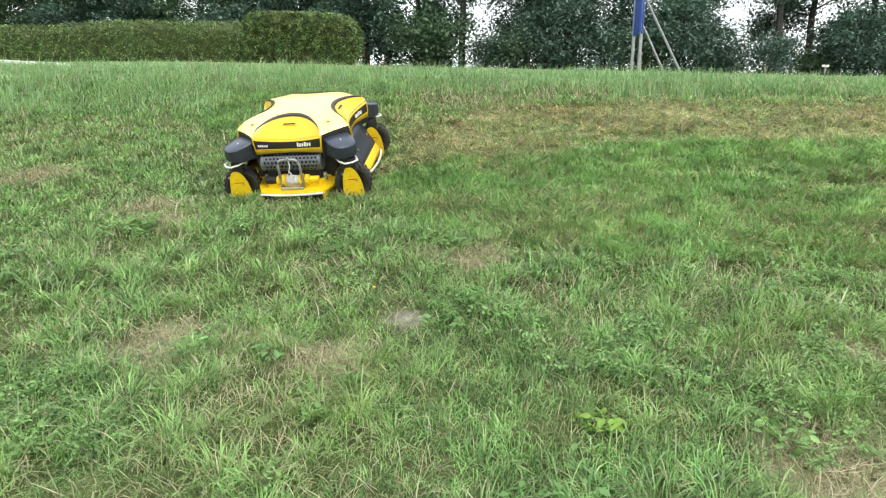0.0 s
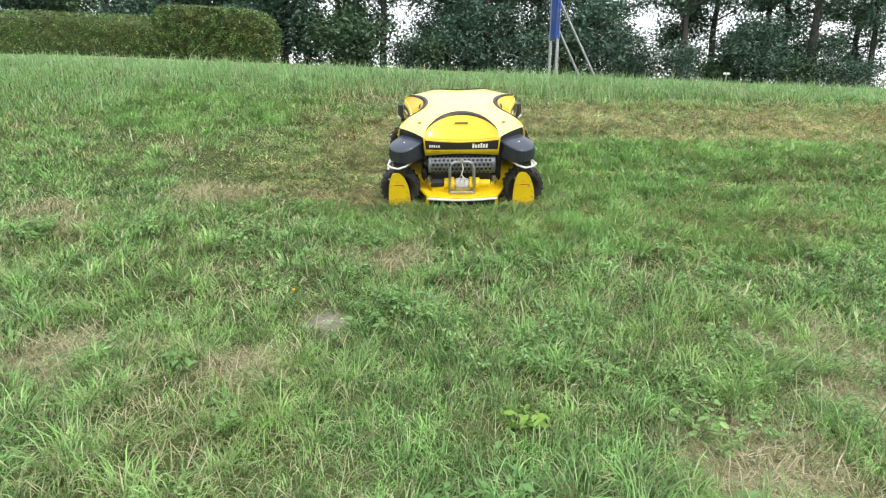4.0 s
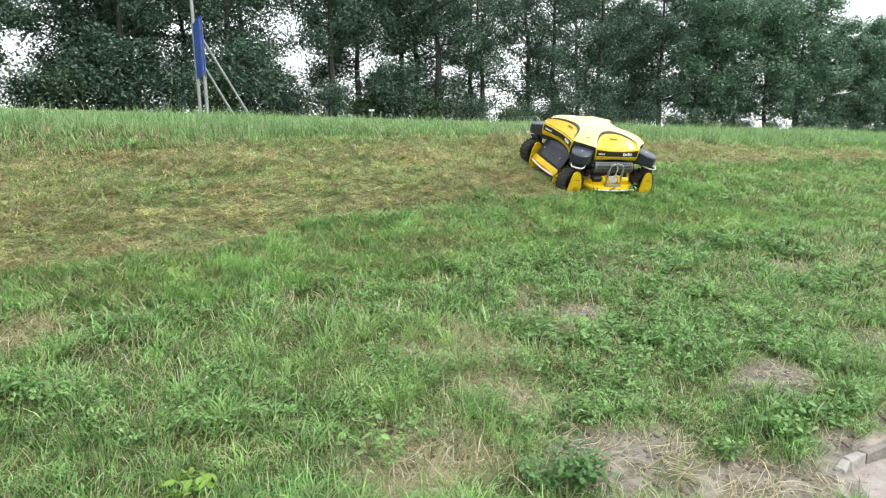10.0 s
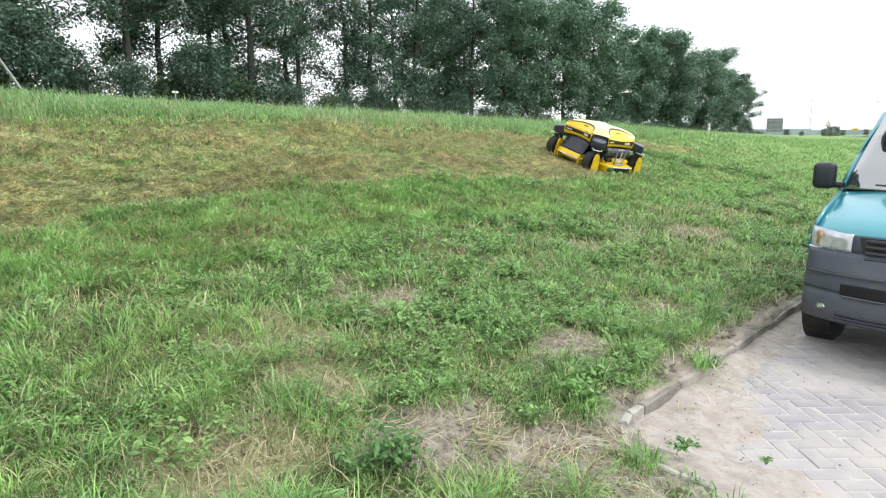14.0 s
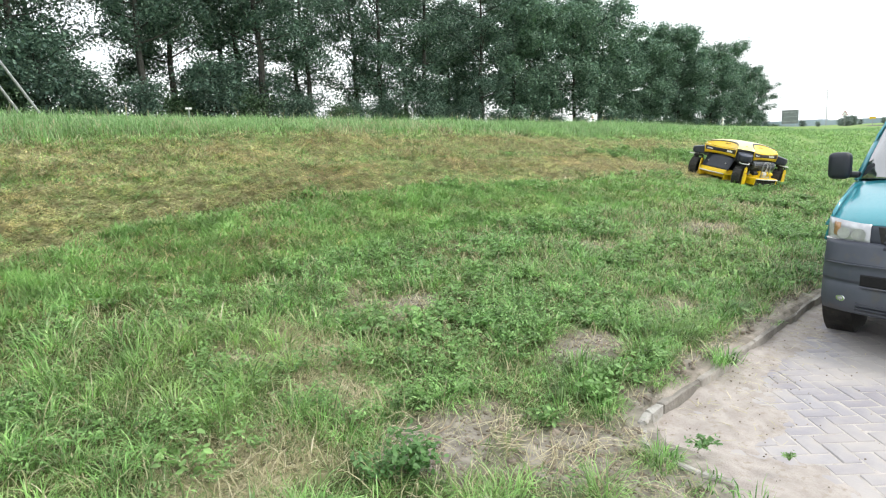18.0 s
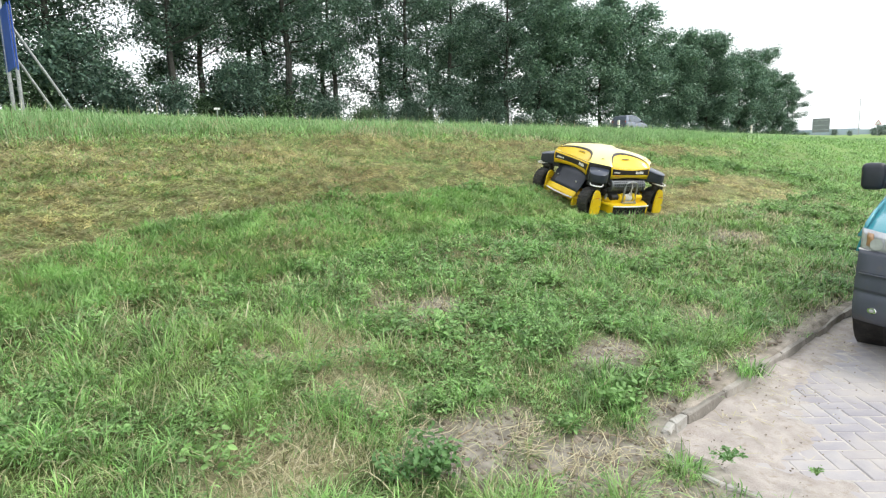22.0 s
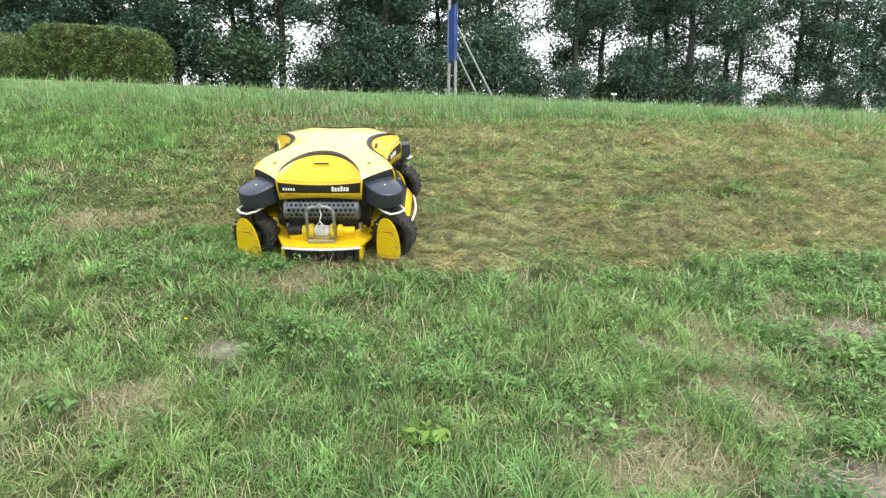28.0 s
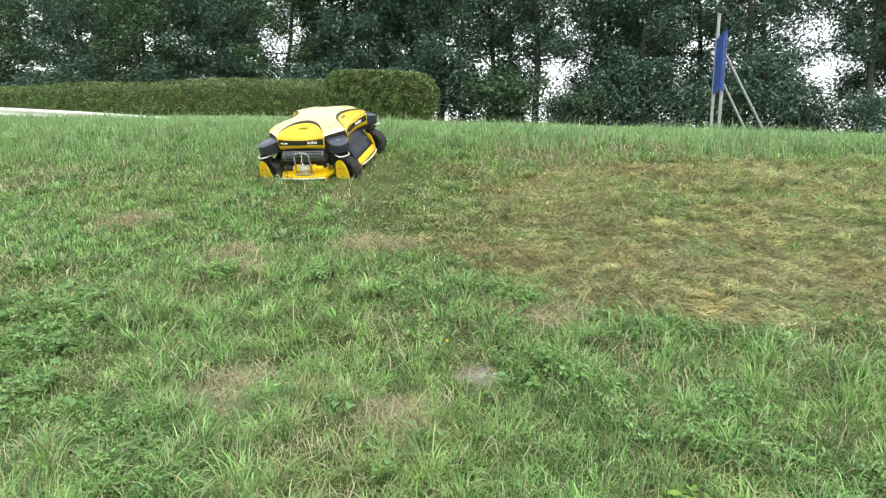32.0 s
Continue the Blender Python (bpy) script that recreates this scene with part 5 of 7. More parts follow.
    for i in range(cols):
        for j in range(rowsn):
            x = -.285 + .57 * (i + .5 + .5 * (j % 2)) / (cols + .5)
            a = math.radians(-80 + 190 * (j + .5) / rowsn)
            centre = Vector((x, -.575 - rad * math.cos(a), .392 + rad * math.sin(a)))
            du, dv = Vector((.57 / cols / 2, 0, 0)), Vector((0, rad * math.sin(a), rad * math.cos(a))) * math.radians(190 / rowsn / 2)
            ring_o = [bm.verts.new(centre + du * math.copysign(min(abs(math.cos(k * math.pi / 4)) * 1.42, 1), math.cos(k * math.pi / 4)) + dv * math.copysign(min(abs(math.sin(k * math.pi / 4)) * 1.42, 1), math.sin(k * math.pi / 4))) for k in range(8)]
            ring_i = [bm.verts.new(centre + du * .66 * math.cos(k * math.pi / 4) + dv * .66 * math.sin(k * math.pi / 4)) for k in range(8)]
            for k in range(8):
                bm.faces.new((ring_o[k], ring_o[(k + 1) % 8], ring_i[(k + 1) % 8], ring_i[k]))
    guard = part("silencer_guard", bm, DARK_STEEL, mower, "dark grey perforated silencer guard")
    for sx in (-1, 1):
        part("guard_end", moved(turned([(.02, 0), (.078, 0), (.085, -.008 * sx), (.085, -.03 * sx)], "x", 20), Matrix.Translation((sx * .296, -.575, .392))), DARK_STEEL, guard)
    part("silencer", moved(turned([(.03, -.255), (.068, -.25), (.068, .25), (.03, .255)], "x", 18), Matrix.Translation((0, -.572, .392))), ENGINE, guard)
    part("exhaust_elbow", tube([(-.255, -.60, .42), (-.31, -.60, .40), (-.33, -.58, .33), (-.33, -.55, .26)], .032, 10), ENGINE, guard)
    # winch on the front of the deck
    winch = part("winch_base", block((-.115, -.735, .165), (.115, -.60, .182), .004), STEEL, mower, "steel winch base plate")
    part("drum", moved(turned([(.035, -.065), (.048, -.05), (.050, 0), (.048, .05), (.035, .065)], "x", 18), Matrix.Translation((0, -.655, .235))), ROPE, winch, "drum wound with silver rope")
    for x0, r in ((-.135, .048), (-.085, .058), (.085, .058), (.14, .052)):
        part("drum_cheek", moved(turned([(r - .01, -.022), (r, -.016), (r, .016), (r - .01, .022)], "x", 18), Matrix.Translation((x0, -.655, .237))), YELLOW_STEEL, winch, "yellow winch housing")
    part("gearbox", moved(turned([(.03, -.05), (.035, -.04), (.035, .05), (.02, .055)], "x", 14), Matrix.Translation((.20, -.65, .235))), YELLOW_STEEL, winch)
    part("motor", moved(turned([(.035, -.06), (.04, -.05), (.04, .05), (.03, .06)], "x", 14), Matrix.Translation((-.215, -.64, .235))), ENGINE, winch)
    hoop = [(-.105, -.70, .18), (-.105, -.705, .40), (-.09, -.705, .445), (-.06, -.705, .462), (.06, -.705, .462), (.09, -.705, .445), (.105, -.705, .40), (.105, -.70, .18)]
    part("hoop", tube(hoop, .013, 8), GREY_STEEL, winch, "grey steel tube hoop", True)
    part("cross_bar", tube([(-.10, -.735, .19), (.10, -.735, .19)], .010, 8), STEEL, winch)
    part("rope_end", tube([(.0, -.70, .465), (.012, -.715, .40), (-.004, -.72, .35), (.03, -.715, .30), (.02, -.70, .27)], .006, 6), ROPE, winch, "slack silver rope")
    part("rope_loop", tube([(.0, -.72, .35), (-.03, -.722, .31), (-.02, -.715, .28), (.012, -.72, .33)], .006, 6), ROPE, winch)
    part("hook", turned([(.014, -.012), (.018, 0), (.014, .012)], "y", 10), STEEL, winch).location = (0, -.705, .472)

    # wheels: the fork turns with the steering, the tyre rolls in it
    wheels = []
    for sx in (-1, 1):
        for sy in (-1, 1):
            fork = block((-.05, -.10, .385), (.05, .06, .43), .008)
            fork = joined(fork, block((-.045, -.115, .20), (.045, -.098, .41), .006))
            unit = part("wheel_unit", fork, ENGINE, mower, "dark steering fork with its wheel")
            unit.location = (sx * .555, sy * .555, 0)
            tyre = turned([(.105, -.062), (.14, -.078), (.163, -.074), (.172, -.044), (.174, 0), (.172, .044), (.163, .074), (.14, .078), (.105, .062)], "y", 28, True)
            for k in range(20):
                for side in (-1, 1):
                    lug = moved(block((-.010, .0, .0), (.010, .080, .014), .003, 1), pose(0, 0, 0, 0, 0, side * 28))
                    if side < 0:
                        lug = moved(block((-.010, -.080, .0), (.010, .0, .014), .003, 1), pose(0, 0, 0, 0, 0, 28))
                    tyre = joined(tyre, moved(lug, pose(0, 0, 0, 0, k * 360 / 20 + (9 if side > 0 else 0), 0) @ Matrix.Translation((0, 0, .162))))
            tob = part("tyre", tyre, RUBBER, unit, "chunky black lugged tyre")
            tob.location = (0, 0, .172)
            rim_bm = turned([(.03, -.065), (.05, -.06), (.065, -.04), (.105, -.05), (.11, 0), (.105, .05), (.065, .04), (.05, .06), (.03, .065)], "y", 20)
            for k in range(5):
                rim_bm = joined(rim_bm, moved(turned([(.007, .068), (.009, .082), (.004, .085)], "y", 6), pose(0, 0, 0, 0, k * 72, 0) @ Matrix.Translation((.045, 0, 0))))
            rob = part("rim", rim_bm, ENGINE, unit, "grimy dark steel rim")
            rob.location = (0, 0, .172)
            outline = [(-.10, .02), (-.103, .12), (-.094, .24), (-.072, .325), (-.045, .350), (.0, .348), (.035, .315), (.065, .25), (.085, .17), (.092, .08), (.086, .02), (.06, .006), (-.07, .006)]
            for _ in range(2):
                nxt = outline[1:] + outline[:1]
                outline = [(p[0] * f + q[0] * (1 - f), p[1] * f + q[1] * (1 - f)) for p, q in zip(outline, nxt) for f in (.75, .25)]
            bm = bmesh.new()
            a = [bm.verts.new((x, -.135, z)) for x, z in outline]
            b = [bm.verts.new((x, -.129, z)) for x, z in outline]
            e = [bm.verts.new((x * 1.0, -.112, z)) for x, z in outline]
            bm.faces.new(a)
            for i in range(len(a)):
                k = (i + 1) % len(a)
                bm.faces.new((a[i], a[k], b[k], b[i]))
                bm.faces.new((b[i], b[k], e[k], e[i]))
            gd = part("wheel_guard", bm, YELLOW_STEEL, unit, "yellow plate guard beside the tyre")
            part("guard_sticker", block((-.045, -.1365, .232), (.035, -.1355, .242)), RED_DECAL, unit)
            for x, z in ((.05, .225), (.08, .12), (-.075, .30)):
                part("guard_bolt", moved(turned([(.009, -.142), (.009, -.134)], "y", 8), Matrix.Translation((x - .012, 0, z))), STEEL, unit)
            wheels.append((unit, tob, rob, sx, sy))
    tagged(mower, "yellow remote-controlled slope mower with dark corner arms working on the bank", "lawn mower")
    return mower, wheels


MOWER, WHEELS = slope_mower()


# ---------------------------------------------------------------- the parked van
def van():
    v = new("van")
    v.location = (5.20, .415, 0)

    def plan(x, y):
        """Pushes the front corners back so that the nose is rounded."""
        return x + .26 * abs(y / .95) ** 3.2 * max(0, 1 - x / 1.3)

    cols = [i / 8 - 1 for i in range(17)]
    prof = [(.135, .945, .915), (.14, .962, .912), (.18, 1.005, .89), (.34, 1.07, .885), (.6, 1.145, .885), (.86, 1.205, .885), (.96, 1.225, .88)]
    rows = [[(plan(x, c * w), c * w, z - .03 * c ** 4) for c in cols] for x, z, w in prof]
    part("bonnet", sheet(rows, .02), TEAL, v, "teal painted bonnet", True)
    roof = [(1.70, 1.855, .715), (1.80, 1.90, .72), (2.4, 1.945, .73), (3.4, 1.955, .735), (4.5, 1.94, .73), (4.80, 1.89, .72), (4.88, 1.7, .76), (4.90, 1.2, .88), (4.90, .45, .93)]
    part("roof", sheet([[(x, c * w, z - .05 * abs(c) ** 4) for c in cols] for x, z, w in roof], .02), TEAL, v, "teal roof and tail", True)
    # windscreen and wipers
    scr = [(.965, 1.228, .835), (1.2, 1.44, .80), (1.45, 1.65, .76), (1.69, 1.848, .715)]
    part("windscreen", sheet([[(x + .6 * (plan(x, c * w) - x) + .02 * c * c, c * w, z) for c in cols] for x, z, w in scr], .006), SCREEN, v, "windscreen reflecting the pale sky", True)
    for y0, y1 in ((.62, .05), (-.05, -.6)):
        part("wiper", tube([(1.0 + .12 * abs(y0) ** 3, y0, 1.262), (1.0, (y0 + y1) / 2, 1.255), (.99, y1, 1.25)], .012, 6), BLACK_PLASTIC, v)
    for s in (-1, 1):
        # pillar, side wall, side windows
        pil = [(1.05, 1.20, .905), (1.30, 1.43, .862), (1.52, 1.64, .81), (1.74, 1.86, .76)]
        part("pillar", sheet([[(x + .10, s * w, z - .005), (x + .05, s * w, z + .008), (x + .04, s * (w - .025), z + .014), (x + .045, s * (w - .05), z + .008)] for x, z, w in pil], .015), TEAL, v, "", True)
        side = []
        for x in (.36, .55, .8, 1.05, 1.3, 1.6, 1.9, 2.6, 3.4, 4.2, 4.88):
            top = np.interp(x, [.3, .6, .96, 1.3, 1.75, 2.4, 4.5, 4.9], [1.0, 1.12, 1.2, 1.22, 1.24, 1.24, 1.24, 1.24])
            side.append([(x, s * (np.interp(z, [.3, .6, .95, 1.25], [.93, .95, .95, .925]) - .05 * max(0, .9 - x) ** 2 - np.interp(z, [.75, .95, 1.2], [0, .05, .07]) * min(max((1.5 - x) / .5, 0), 1)), z) for z in np.linspace(.80 if x < .62 else .70 if x < 1.22 else .32, top, 8)])
        part("side_panel", sheet(side, .02), TEAL, v, "", True)
        up = []
        for x in (1.42, 1.75, 1.95, 2.6, 3.4, 4.2, 4.86):
            top = np.interp(x, [1.4, 1.75, 2.4, 4.5, 4.9], [1.56, 1.86, 1.90, 1.90, 1.80])
            up.append([(x, s * (.925 - .205 * ((z - 1.24) / .66)), z) for z in np.linspace(1.235, top, 5)])
        part("upper_side", sheet(up, .02), TEAL, v, "", True)
        win = [[(x, s * (.937 - .205 * ((z - 1.24) / .66)), z) for z in np.linspace(1.29, t, 4)] for x, t in ((1.56, 1.55), (1.8, 1.75), (2.1, 1.78), (2.45, 1.78))]
        part("side_window", sheet(win, .004), GLASS, v)
        # wheels
        for x in (.82, 3.93):
            arch = turned([(.40, -.10), (.40, .10)], "y", 24)
            part("wheel_arch", moved(arch, Matrix.Translation((x, s * .83, .36))), ENGINE, v)
            wheel = part("wheel", moved(turned([(.19, -.070), (.26, -.084), (.298, -.078), (.314, -.058), (.318, 0), (.314, .058), (.298, .078), (.26, .084), (.19, .070)], "y", 36, True), Matrix.Translation((x, s * .825, .322))), RUBBER, v, "black road tyre", True)
            part("rim", moved(turned([(.03, s * .05), (.15, s * .06), (.19, s * .10), (.2, s * -.05), (.05, s * -.05)], "y", 24), Matrix.Translation((x, s * .825, .322))), STEEL, wheel)
            for k in range(36):
                part("tread_block", moved(block((-.023, -.056, .312), (.023, .056, .321), .003, 1), Matrix.Translation((x, s * .825, .322)) @ pose(0, 0, 0, 0, k * 10, 0)), RUBBER, wheel)
        # headlight: lens, orange indicator, chrome rim
        def lens_at(y, f, out):
            """A place on the headlight: y across, f up, out in front of it."""
            g = max((y - .58) / .32, 0)
            z = .798 + .045 * g ** 1.5 + (.162 - .012 * g) * f
            return (plan(.085 + (z - .70) * .16, y) - .012 - out, s * y, z)

        hl = part("headlight", sheet([[lens_at(y, f, 0) for y in (.58, .64, .70, .76, .80, .83, .85, .875)] for f in (0, .33, .66, 1)], .02), LENS, v, "clear headlight", True)
        part("indicator", sheet([[lens_at(y, f, .004) for y in (.785, .81, .832)] for f in (.22, .4, .6, .86)], .003), AMBER, hl, "dull amber indicator behind the lens", True)
        part("lamp_edge", tube([lens_at(y, -.03, .002) for y in (.575, .66, .74, .82, .86, .88)], .008, 6), WHITE_PAINT, hl)
        for y0, r in ((.65, .045), (.755, .042)):
            part("reflector", moved(turned([(.005, 0), (r * .7, -.012), (r, -.03)], "x", 16), Matrix.Translation((plan(.115, y0) - .006, s * y0, .882))), LENS, hl, "bright round reflector")
            part("bulb_hood", moved(turned([(.004, 0), (.012, -.004), (.014, -.02)], "x", 12), Matrix.Translation((plan(.115, y0) - .012, s * y0, .882))), ENGINE, hl)
        # mirror
        bm = block((1.02, .925 if s > 0 else -1.095, 1.215), (1.16, 1.095 if s > 0 else -.925, 1.44), .045, 3)
        mir = part("mirror", bm, BLACK_PLASTIC, v, "black door mirror", True)
        part("mirror_stalk", block((1.08, s * .93 - .07, 1.225), (1.18, s * .93 + .07, 1.275), .02), BLACK_PLASTIC, mir)
        # fog lamp in the bumper
        fx = plan(-.03, .74) - .012
        fog = part("fog_lamp", moved(turned([(.026, .012), (.031, -.002), (.028, -.007)], "x", 18), Matrix.Translation((fx, s * .725, .415)) @ pose(0, 0, 0, 0, 0, -s * 24) @ Matrix.Diagonal((1, 1.15, .75, 1))), CHROME, v, "oval fog lamp with a bright rim")
        part("fog_glass", moved(turned([(.022, -.002), (.018, -.009), (.005, -.012)], "x", 18), Matrix.Translation((fx, s * .725, .415)) @ pose(0, 0, 0, 0, 0, -s * 24) @ Matrix.Diagonal((1, 1.05, .68, 1))), LENS, fog)
    # bumper with its openings, grille and plate
    bump = [(.075, .83), (.055, .80), (.035, .74), (.008, .685), (.004, .675), (.012, .66), (.0, .62), (-.015, .56), (-.012, .545), (.005, .54), (-.02, .52), (-.03, .42), (-.018, .36), (.03, .305), (.10, .285)]
    bcols = [i / 12 - 1 for i in range(25)]
    rows = [[(plan(x, c * .955) + (.36 * max(0, abs(c) - .93) / .07), c * (.955 if abs(c) < .95 else .96), z) for c in bcols] for x, z in bump]
    bumper = part("bumper", sheet(rows, .025), GREY_BUMPER, v, "grey moulded bumper", True)
    part("nose_panel", sheet([[(plan(.085 + (z - .70) * .16, y) - .004, y, z) for y in (-.60, -.4, -.2, 0, .2, .4, .60)] for z in (.79, .85, .90, .95)], .02), GREY_BUMPER, v, "grey panel round the grille", True)
    for s in (-1, 1):
        span = [s * (.30 + .03 * k) for k in range(11)]
        # black sheet on the bumper's face paints the shade inside an air opening
        part("air_slot", sheet([[(plan(-.030, y) - .004 + dx, y, z) for y in span] for z, dx in ((.612, .012), (.604, 0), (.57, .0), (.535, 0), (.528, .012))], .006), SLOT_SHADE, bumper, "black sheet standing for the shade in the air opening")
        part("slot_lip", tube([(plan(-.034, y) - .004, y, .524) for y in span], .007, 6), GREY_BUMPER, bumper)
        part("crease", tube([(plan(-.004, s * y) - .002, s * y, .676 - .01 * y) for y in (.1, .3, .5, .7, .85)], .006, 6), GREY_BUMPER, bumper)
    for k in range(4):
        z = .335 + .022 * k
        part("lower_slat", tube([(plan(-.034 + .006 * k, y) - .002, y, z) for y in (-.62, -.45, -.2, 0, .2, .45, .62)], .0085, 6), BLACK_PLASTIC, bumper)
    grille = part("grille", sheet([[(plan(x, y * w) - .018, y * w, z) for y in (-.53, -.3, 0, .3, .53)] for x, z, w in ((.095, .775, .92), (.11, .85, .96), (.125, .945, 1))], .02), ENGINE, v, "black front grille")
    for k in range(4):
        part("grille_slat", tube([(plan(.082 + .008 * k, y) - .022, y, .80 + .042 * k) for y in (-.48, -.25, 0, .25, .48)], .013, 6), BLACK_PLASTIC, grille)
    pl = part("number_plate", block((-.062, -.26, .425), (-.046, .26, .535), .004, 1), PLATE_YELLOW, v, "yellow plate with plain dark bars")
    part("plate_band", block((-.0645, .215, .43), (-.0615, .255, .53)), PLATE_BLUE, pl, "blue plate band")
    for k in range(6):
        part("plate_bar", block((-.0645, -.23 + .072 * k, .45), (-.0615, -.18 + .072 * k, .51)), BLACK_DECAL, pl)
    part("chassis", block((.3, -.70, .26), (4.8, .70, .45), .05), ENGINE, v)
    part("cabin", block((1.3, -.68, .45), (4.7, .68, 1.75), .1), ENGINE, v)
    return tagged(v, "teal panel van with a grey bumper parked on the brick paving", "van")


van()


# ---------------------------------------------------------------- the passing car
def passing_car():
    c = new("car")
    prof = [(0, .45, .74), (.02, .82, .78), (.09, 1.05, .76), (.20, 1.32, .67), (.40, 1.46, .61), (1.1, 1.52, .60), (1.6, 1.46, .61), (2.05, 1.27, .67), (2.5, 1.02, .74), (2.92, .86, .75), (3.25, .70, .70), (3.40, .52, .64), (3.43, .30, .62)]
    cols = [i / 4 - 1 for i in range(9)]
    part("body", sheet([[(x, q * w, z - .04 * abs(q) ** 4) for q in cols] for x, z, w in prof], .02), CAR_PAINT, c, "silver-blue body", True)
    for s in (-1, 1):
        side = []
        for x in np.linspace(.03, 3.38, 18):
            belt = np.interp(x, [0, 2.2, 2.9, 3.25, 3.4], [.92, .90, .80, .64, .50])
            low = .58 if abs(x - .62) < .3 or abs(x - 2.95) < .3 else .25
            side.append([(x, s * np.interp(z, [.2, .6, .95], [.76, .80, .76]), z) for z in np.linspace(low, belt, 5)])
        part("side_panel", sheet(side, .02), CAR_PAINT, c, "", True)
        up = []
        for x in np.linspace(.14, 2.45, 14):
            top = np.interp(x, [p[0] for p in prof], [p[1] for p in prof]) - .045
            w = np.interp(x, [p[0] for p in prof], [p[2] for p in prof])
            up.append([(x, s * (.765 + (w - .765) * f), .90 + (max(top, .91) - .90) * f) for f in (0, .33, .66, 1)])
        part("window_frame", sheet(up, .012), CAR_PAINT, c, "", True)
        for x0, x1 in ((.42, 1.12), (1.18, 2.12)):
            g = []
            for x in np.linspace(x0, x1, 5):
                top = np.interp(x, [p[0] for p in prof], [p[1] for p in prof]) - .09
                w = np.interp(x, [p[0] for p in prof], [p[2] for p in prof])
                g.append([(x, s * (.778 + (w - .765) * f * .9), .93 + (top - .93) * f) for f in (0, .5, 1)])
            part("window", sheet(g, .004), CAR_GLASS, c)
        for x in (.62, 2.95):
            wh = part("wheel", moved(turned([(.17, -.08), (.26, -.085), (.275, 0), (.26, .085), (.17, .08)], "y", 20, True), Matrix.Translation((x, s * .70, .275))), RUBBER, c)
            part("rim", moved(turned([(.02, s * .06), (.16, s * .07), (.17, s * -.05)], "y", 16), Matrix.Translation((x, s * .70, .275))), STEEL, wh)
        part("mirror", block((2.02, s * .86 - .07, .93), (2.14, s * .86 + .07, 1.05), .03), BLACK_PLASTIC, c)
        part("headlight", block((3.05, s * .60 - .1, .60), (3.34, s * .60 + .1, .72), .04), LENS, c)
        part("tail_lamp", block((.02, s * .58 - .04, .86), (.07, s * .58 + .04, 1.0), .02), RED_DECAL, c)
        part("door_handle", block((1.25, s * .80 - .015, .80), (1.38, s * .80 + .015, .83), .008, 1), BLACK_PLASTIC, c)
    part("windscreen", sheet([[(x + .015, q * w, z + .02) for q in (-.9, -.4, 0, .4, .9)] for x, z, w in ((1.68, 1.44, .58), (2.05, 1.27, .64), (2.42, 1.075, .70))], .004), CAR_GLASS, c)
    part("rear_window", sheet([[(x - .015, q * w, z + .01) for q in (-.85, 0, .85)] for x, z, w in ((.10, 1.08, .70), (.22, 1.34, .62))], .004), CAR_GLASS, c)
    part("underbody", block((.15, -.7, .2), (3.25, .7, .6), .05), ENGINE, c)
    part("cabin", block((.3, -.55, .6), (2.0, .55, 1.3), .1), ENGINE, c)
    return tagged(c, "small silver-blue hatchback driving along the road", "car")


CAR = passing_car()


# ---------------------------------------------------------------- road furniture
def blue_sign():
    s = new("road_sign")
    gx, gy = 3.10, 17.9
    z0 = float(ground_z(gx, gy))
    s.location = (gx, gy, z0)
    for y, x, top, name in ((0, .04, 5.22 - z0, "pole"), (1.0, .03, 5.92 - z0, "pole")):
        part(name, tube([(x, y, -.2), (x, y, top)], .045, 10), GREY_STEEL, s, "galvanised steel pole")
    pan = [[(.0 + .03 * math.sin(f * 2.2), -.10 + 1.25 * f, z) for f in np.linspace(0, 1, 9)] for z in np.linspace(3.80 - z0, 5.25 - z0, 4)]
    panel = part("panel", sheet(pan, .025), BLUE_SIGN, s, "blue sheet panel seen from its edge")
    part("panel_edge", tube([(.04, -.10, 3.75 - z0), (.04, -.10, 5.28 - z0)], .02, 6), BLUE_SIGN, panel)
    for k in range(7):
        part("panel_rib", tube([(.035, -.05, 3.85 + .2 * k - z0), (.06, 1.1, 3.85 + .2 * k - z0)], .012, 6), WHITE_PAINT if k % 3 == 0 else BLUE_SIGN, panel)
    for (zt, y, xb) in ((4.74 - z0, 0, 1.24), (4.45 - z0, .9, 1.04)):
        part("stay", tube([(.04, y, zt), (xb, y, -.15)], .033, 8), GREY_STEEL, s, "slanting steel stay")
    tagged(s, "blue road sign on two poles with slanting stays at the verge", "road sign")


def marker_post(x, y, height, label):
    p = new("marker_post")
    p.location = (x, y, float(ground_z(x, y)))
    part("post", block((-.06, -.05, -.1), (.06, .05, height), .015), WHITE_PAINT, p, "white plastic post")
    part("reflector", block((-.065, -.03, height - .18), (-.058, .03, height - .13), .003, 1), RED_DECAL, p)
    part("band", block((-.063, -.053, height - .30), (.063, .053, height - .26), .002, 1), BLACK_PLASTIC, p)
    tagged(p, label, "marker post")


blue_sign()
marker_post(31.1, 19.2, .62, "white marker post standing in the verge grass")
marker_post(55.0, 21.5, .7, "white marker post standing in the verge grass")


def small_notice():
    x, y = 8.8, 20.0
    n = new("notice_plate")
    n.location = (x, y, float(ground_z(x, y)))
    h = 1.72 + .0695 * y - float(ground_z(x, y))
    part("stake", tube([(0, 0, -.1), (0, 0, h)], .02, 6), GREY_STEEL, n)
    part("plate", block((-.10, -.012, h - .06), (.10, .012, h), .004, 1), WHITE_PAINT, n, "small white plate")
    tagged(n, "small white plate on a stake above the grass", "sign")


small_notice()


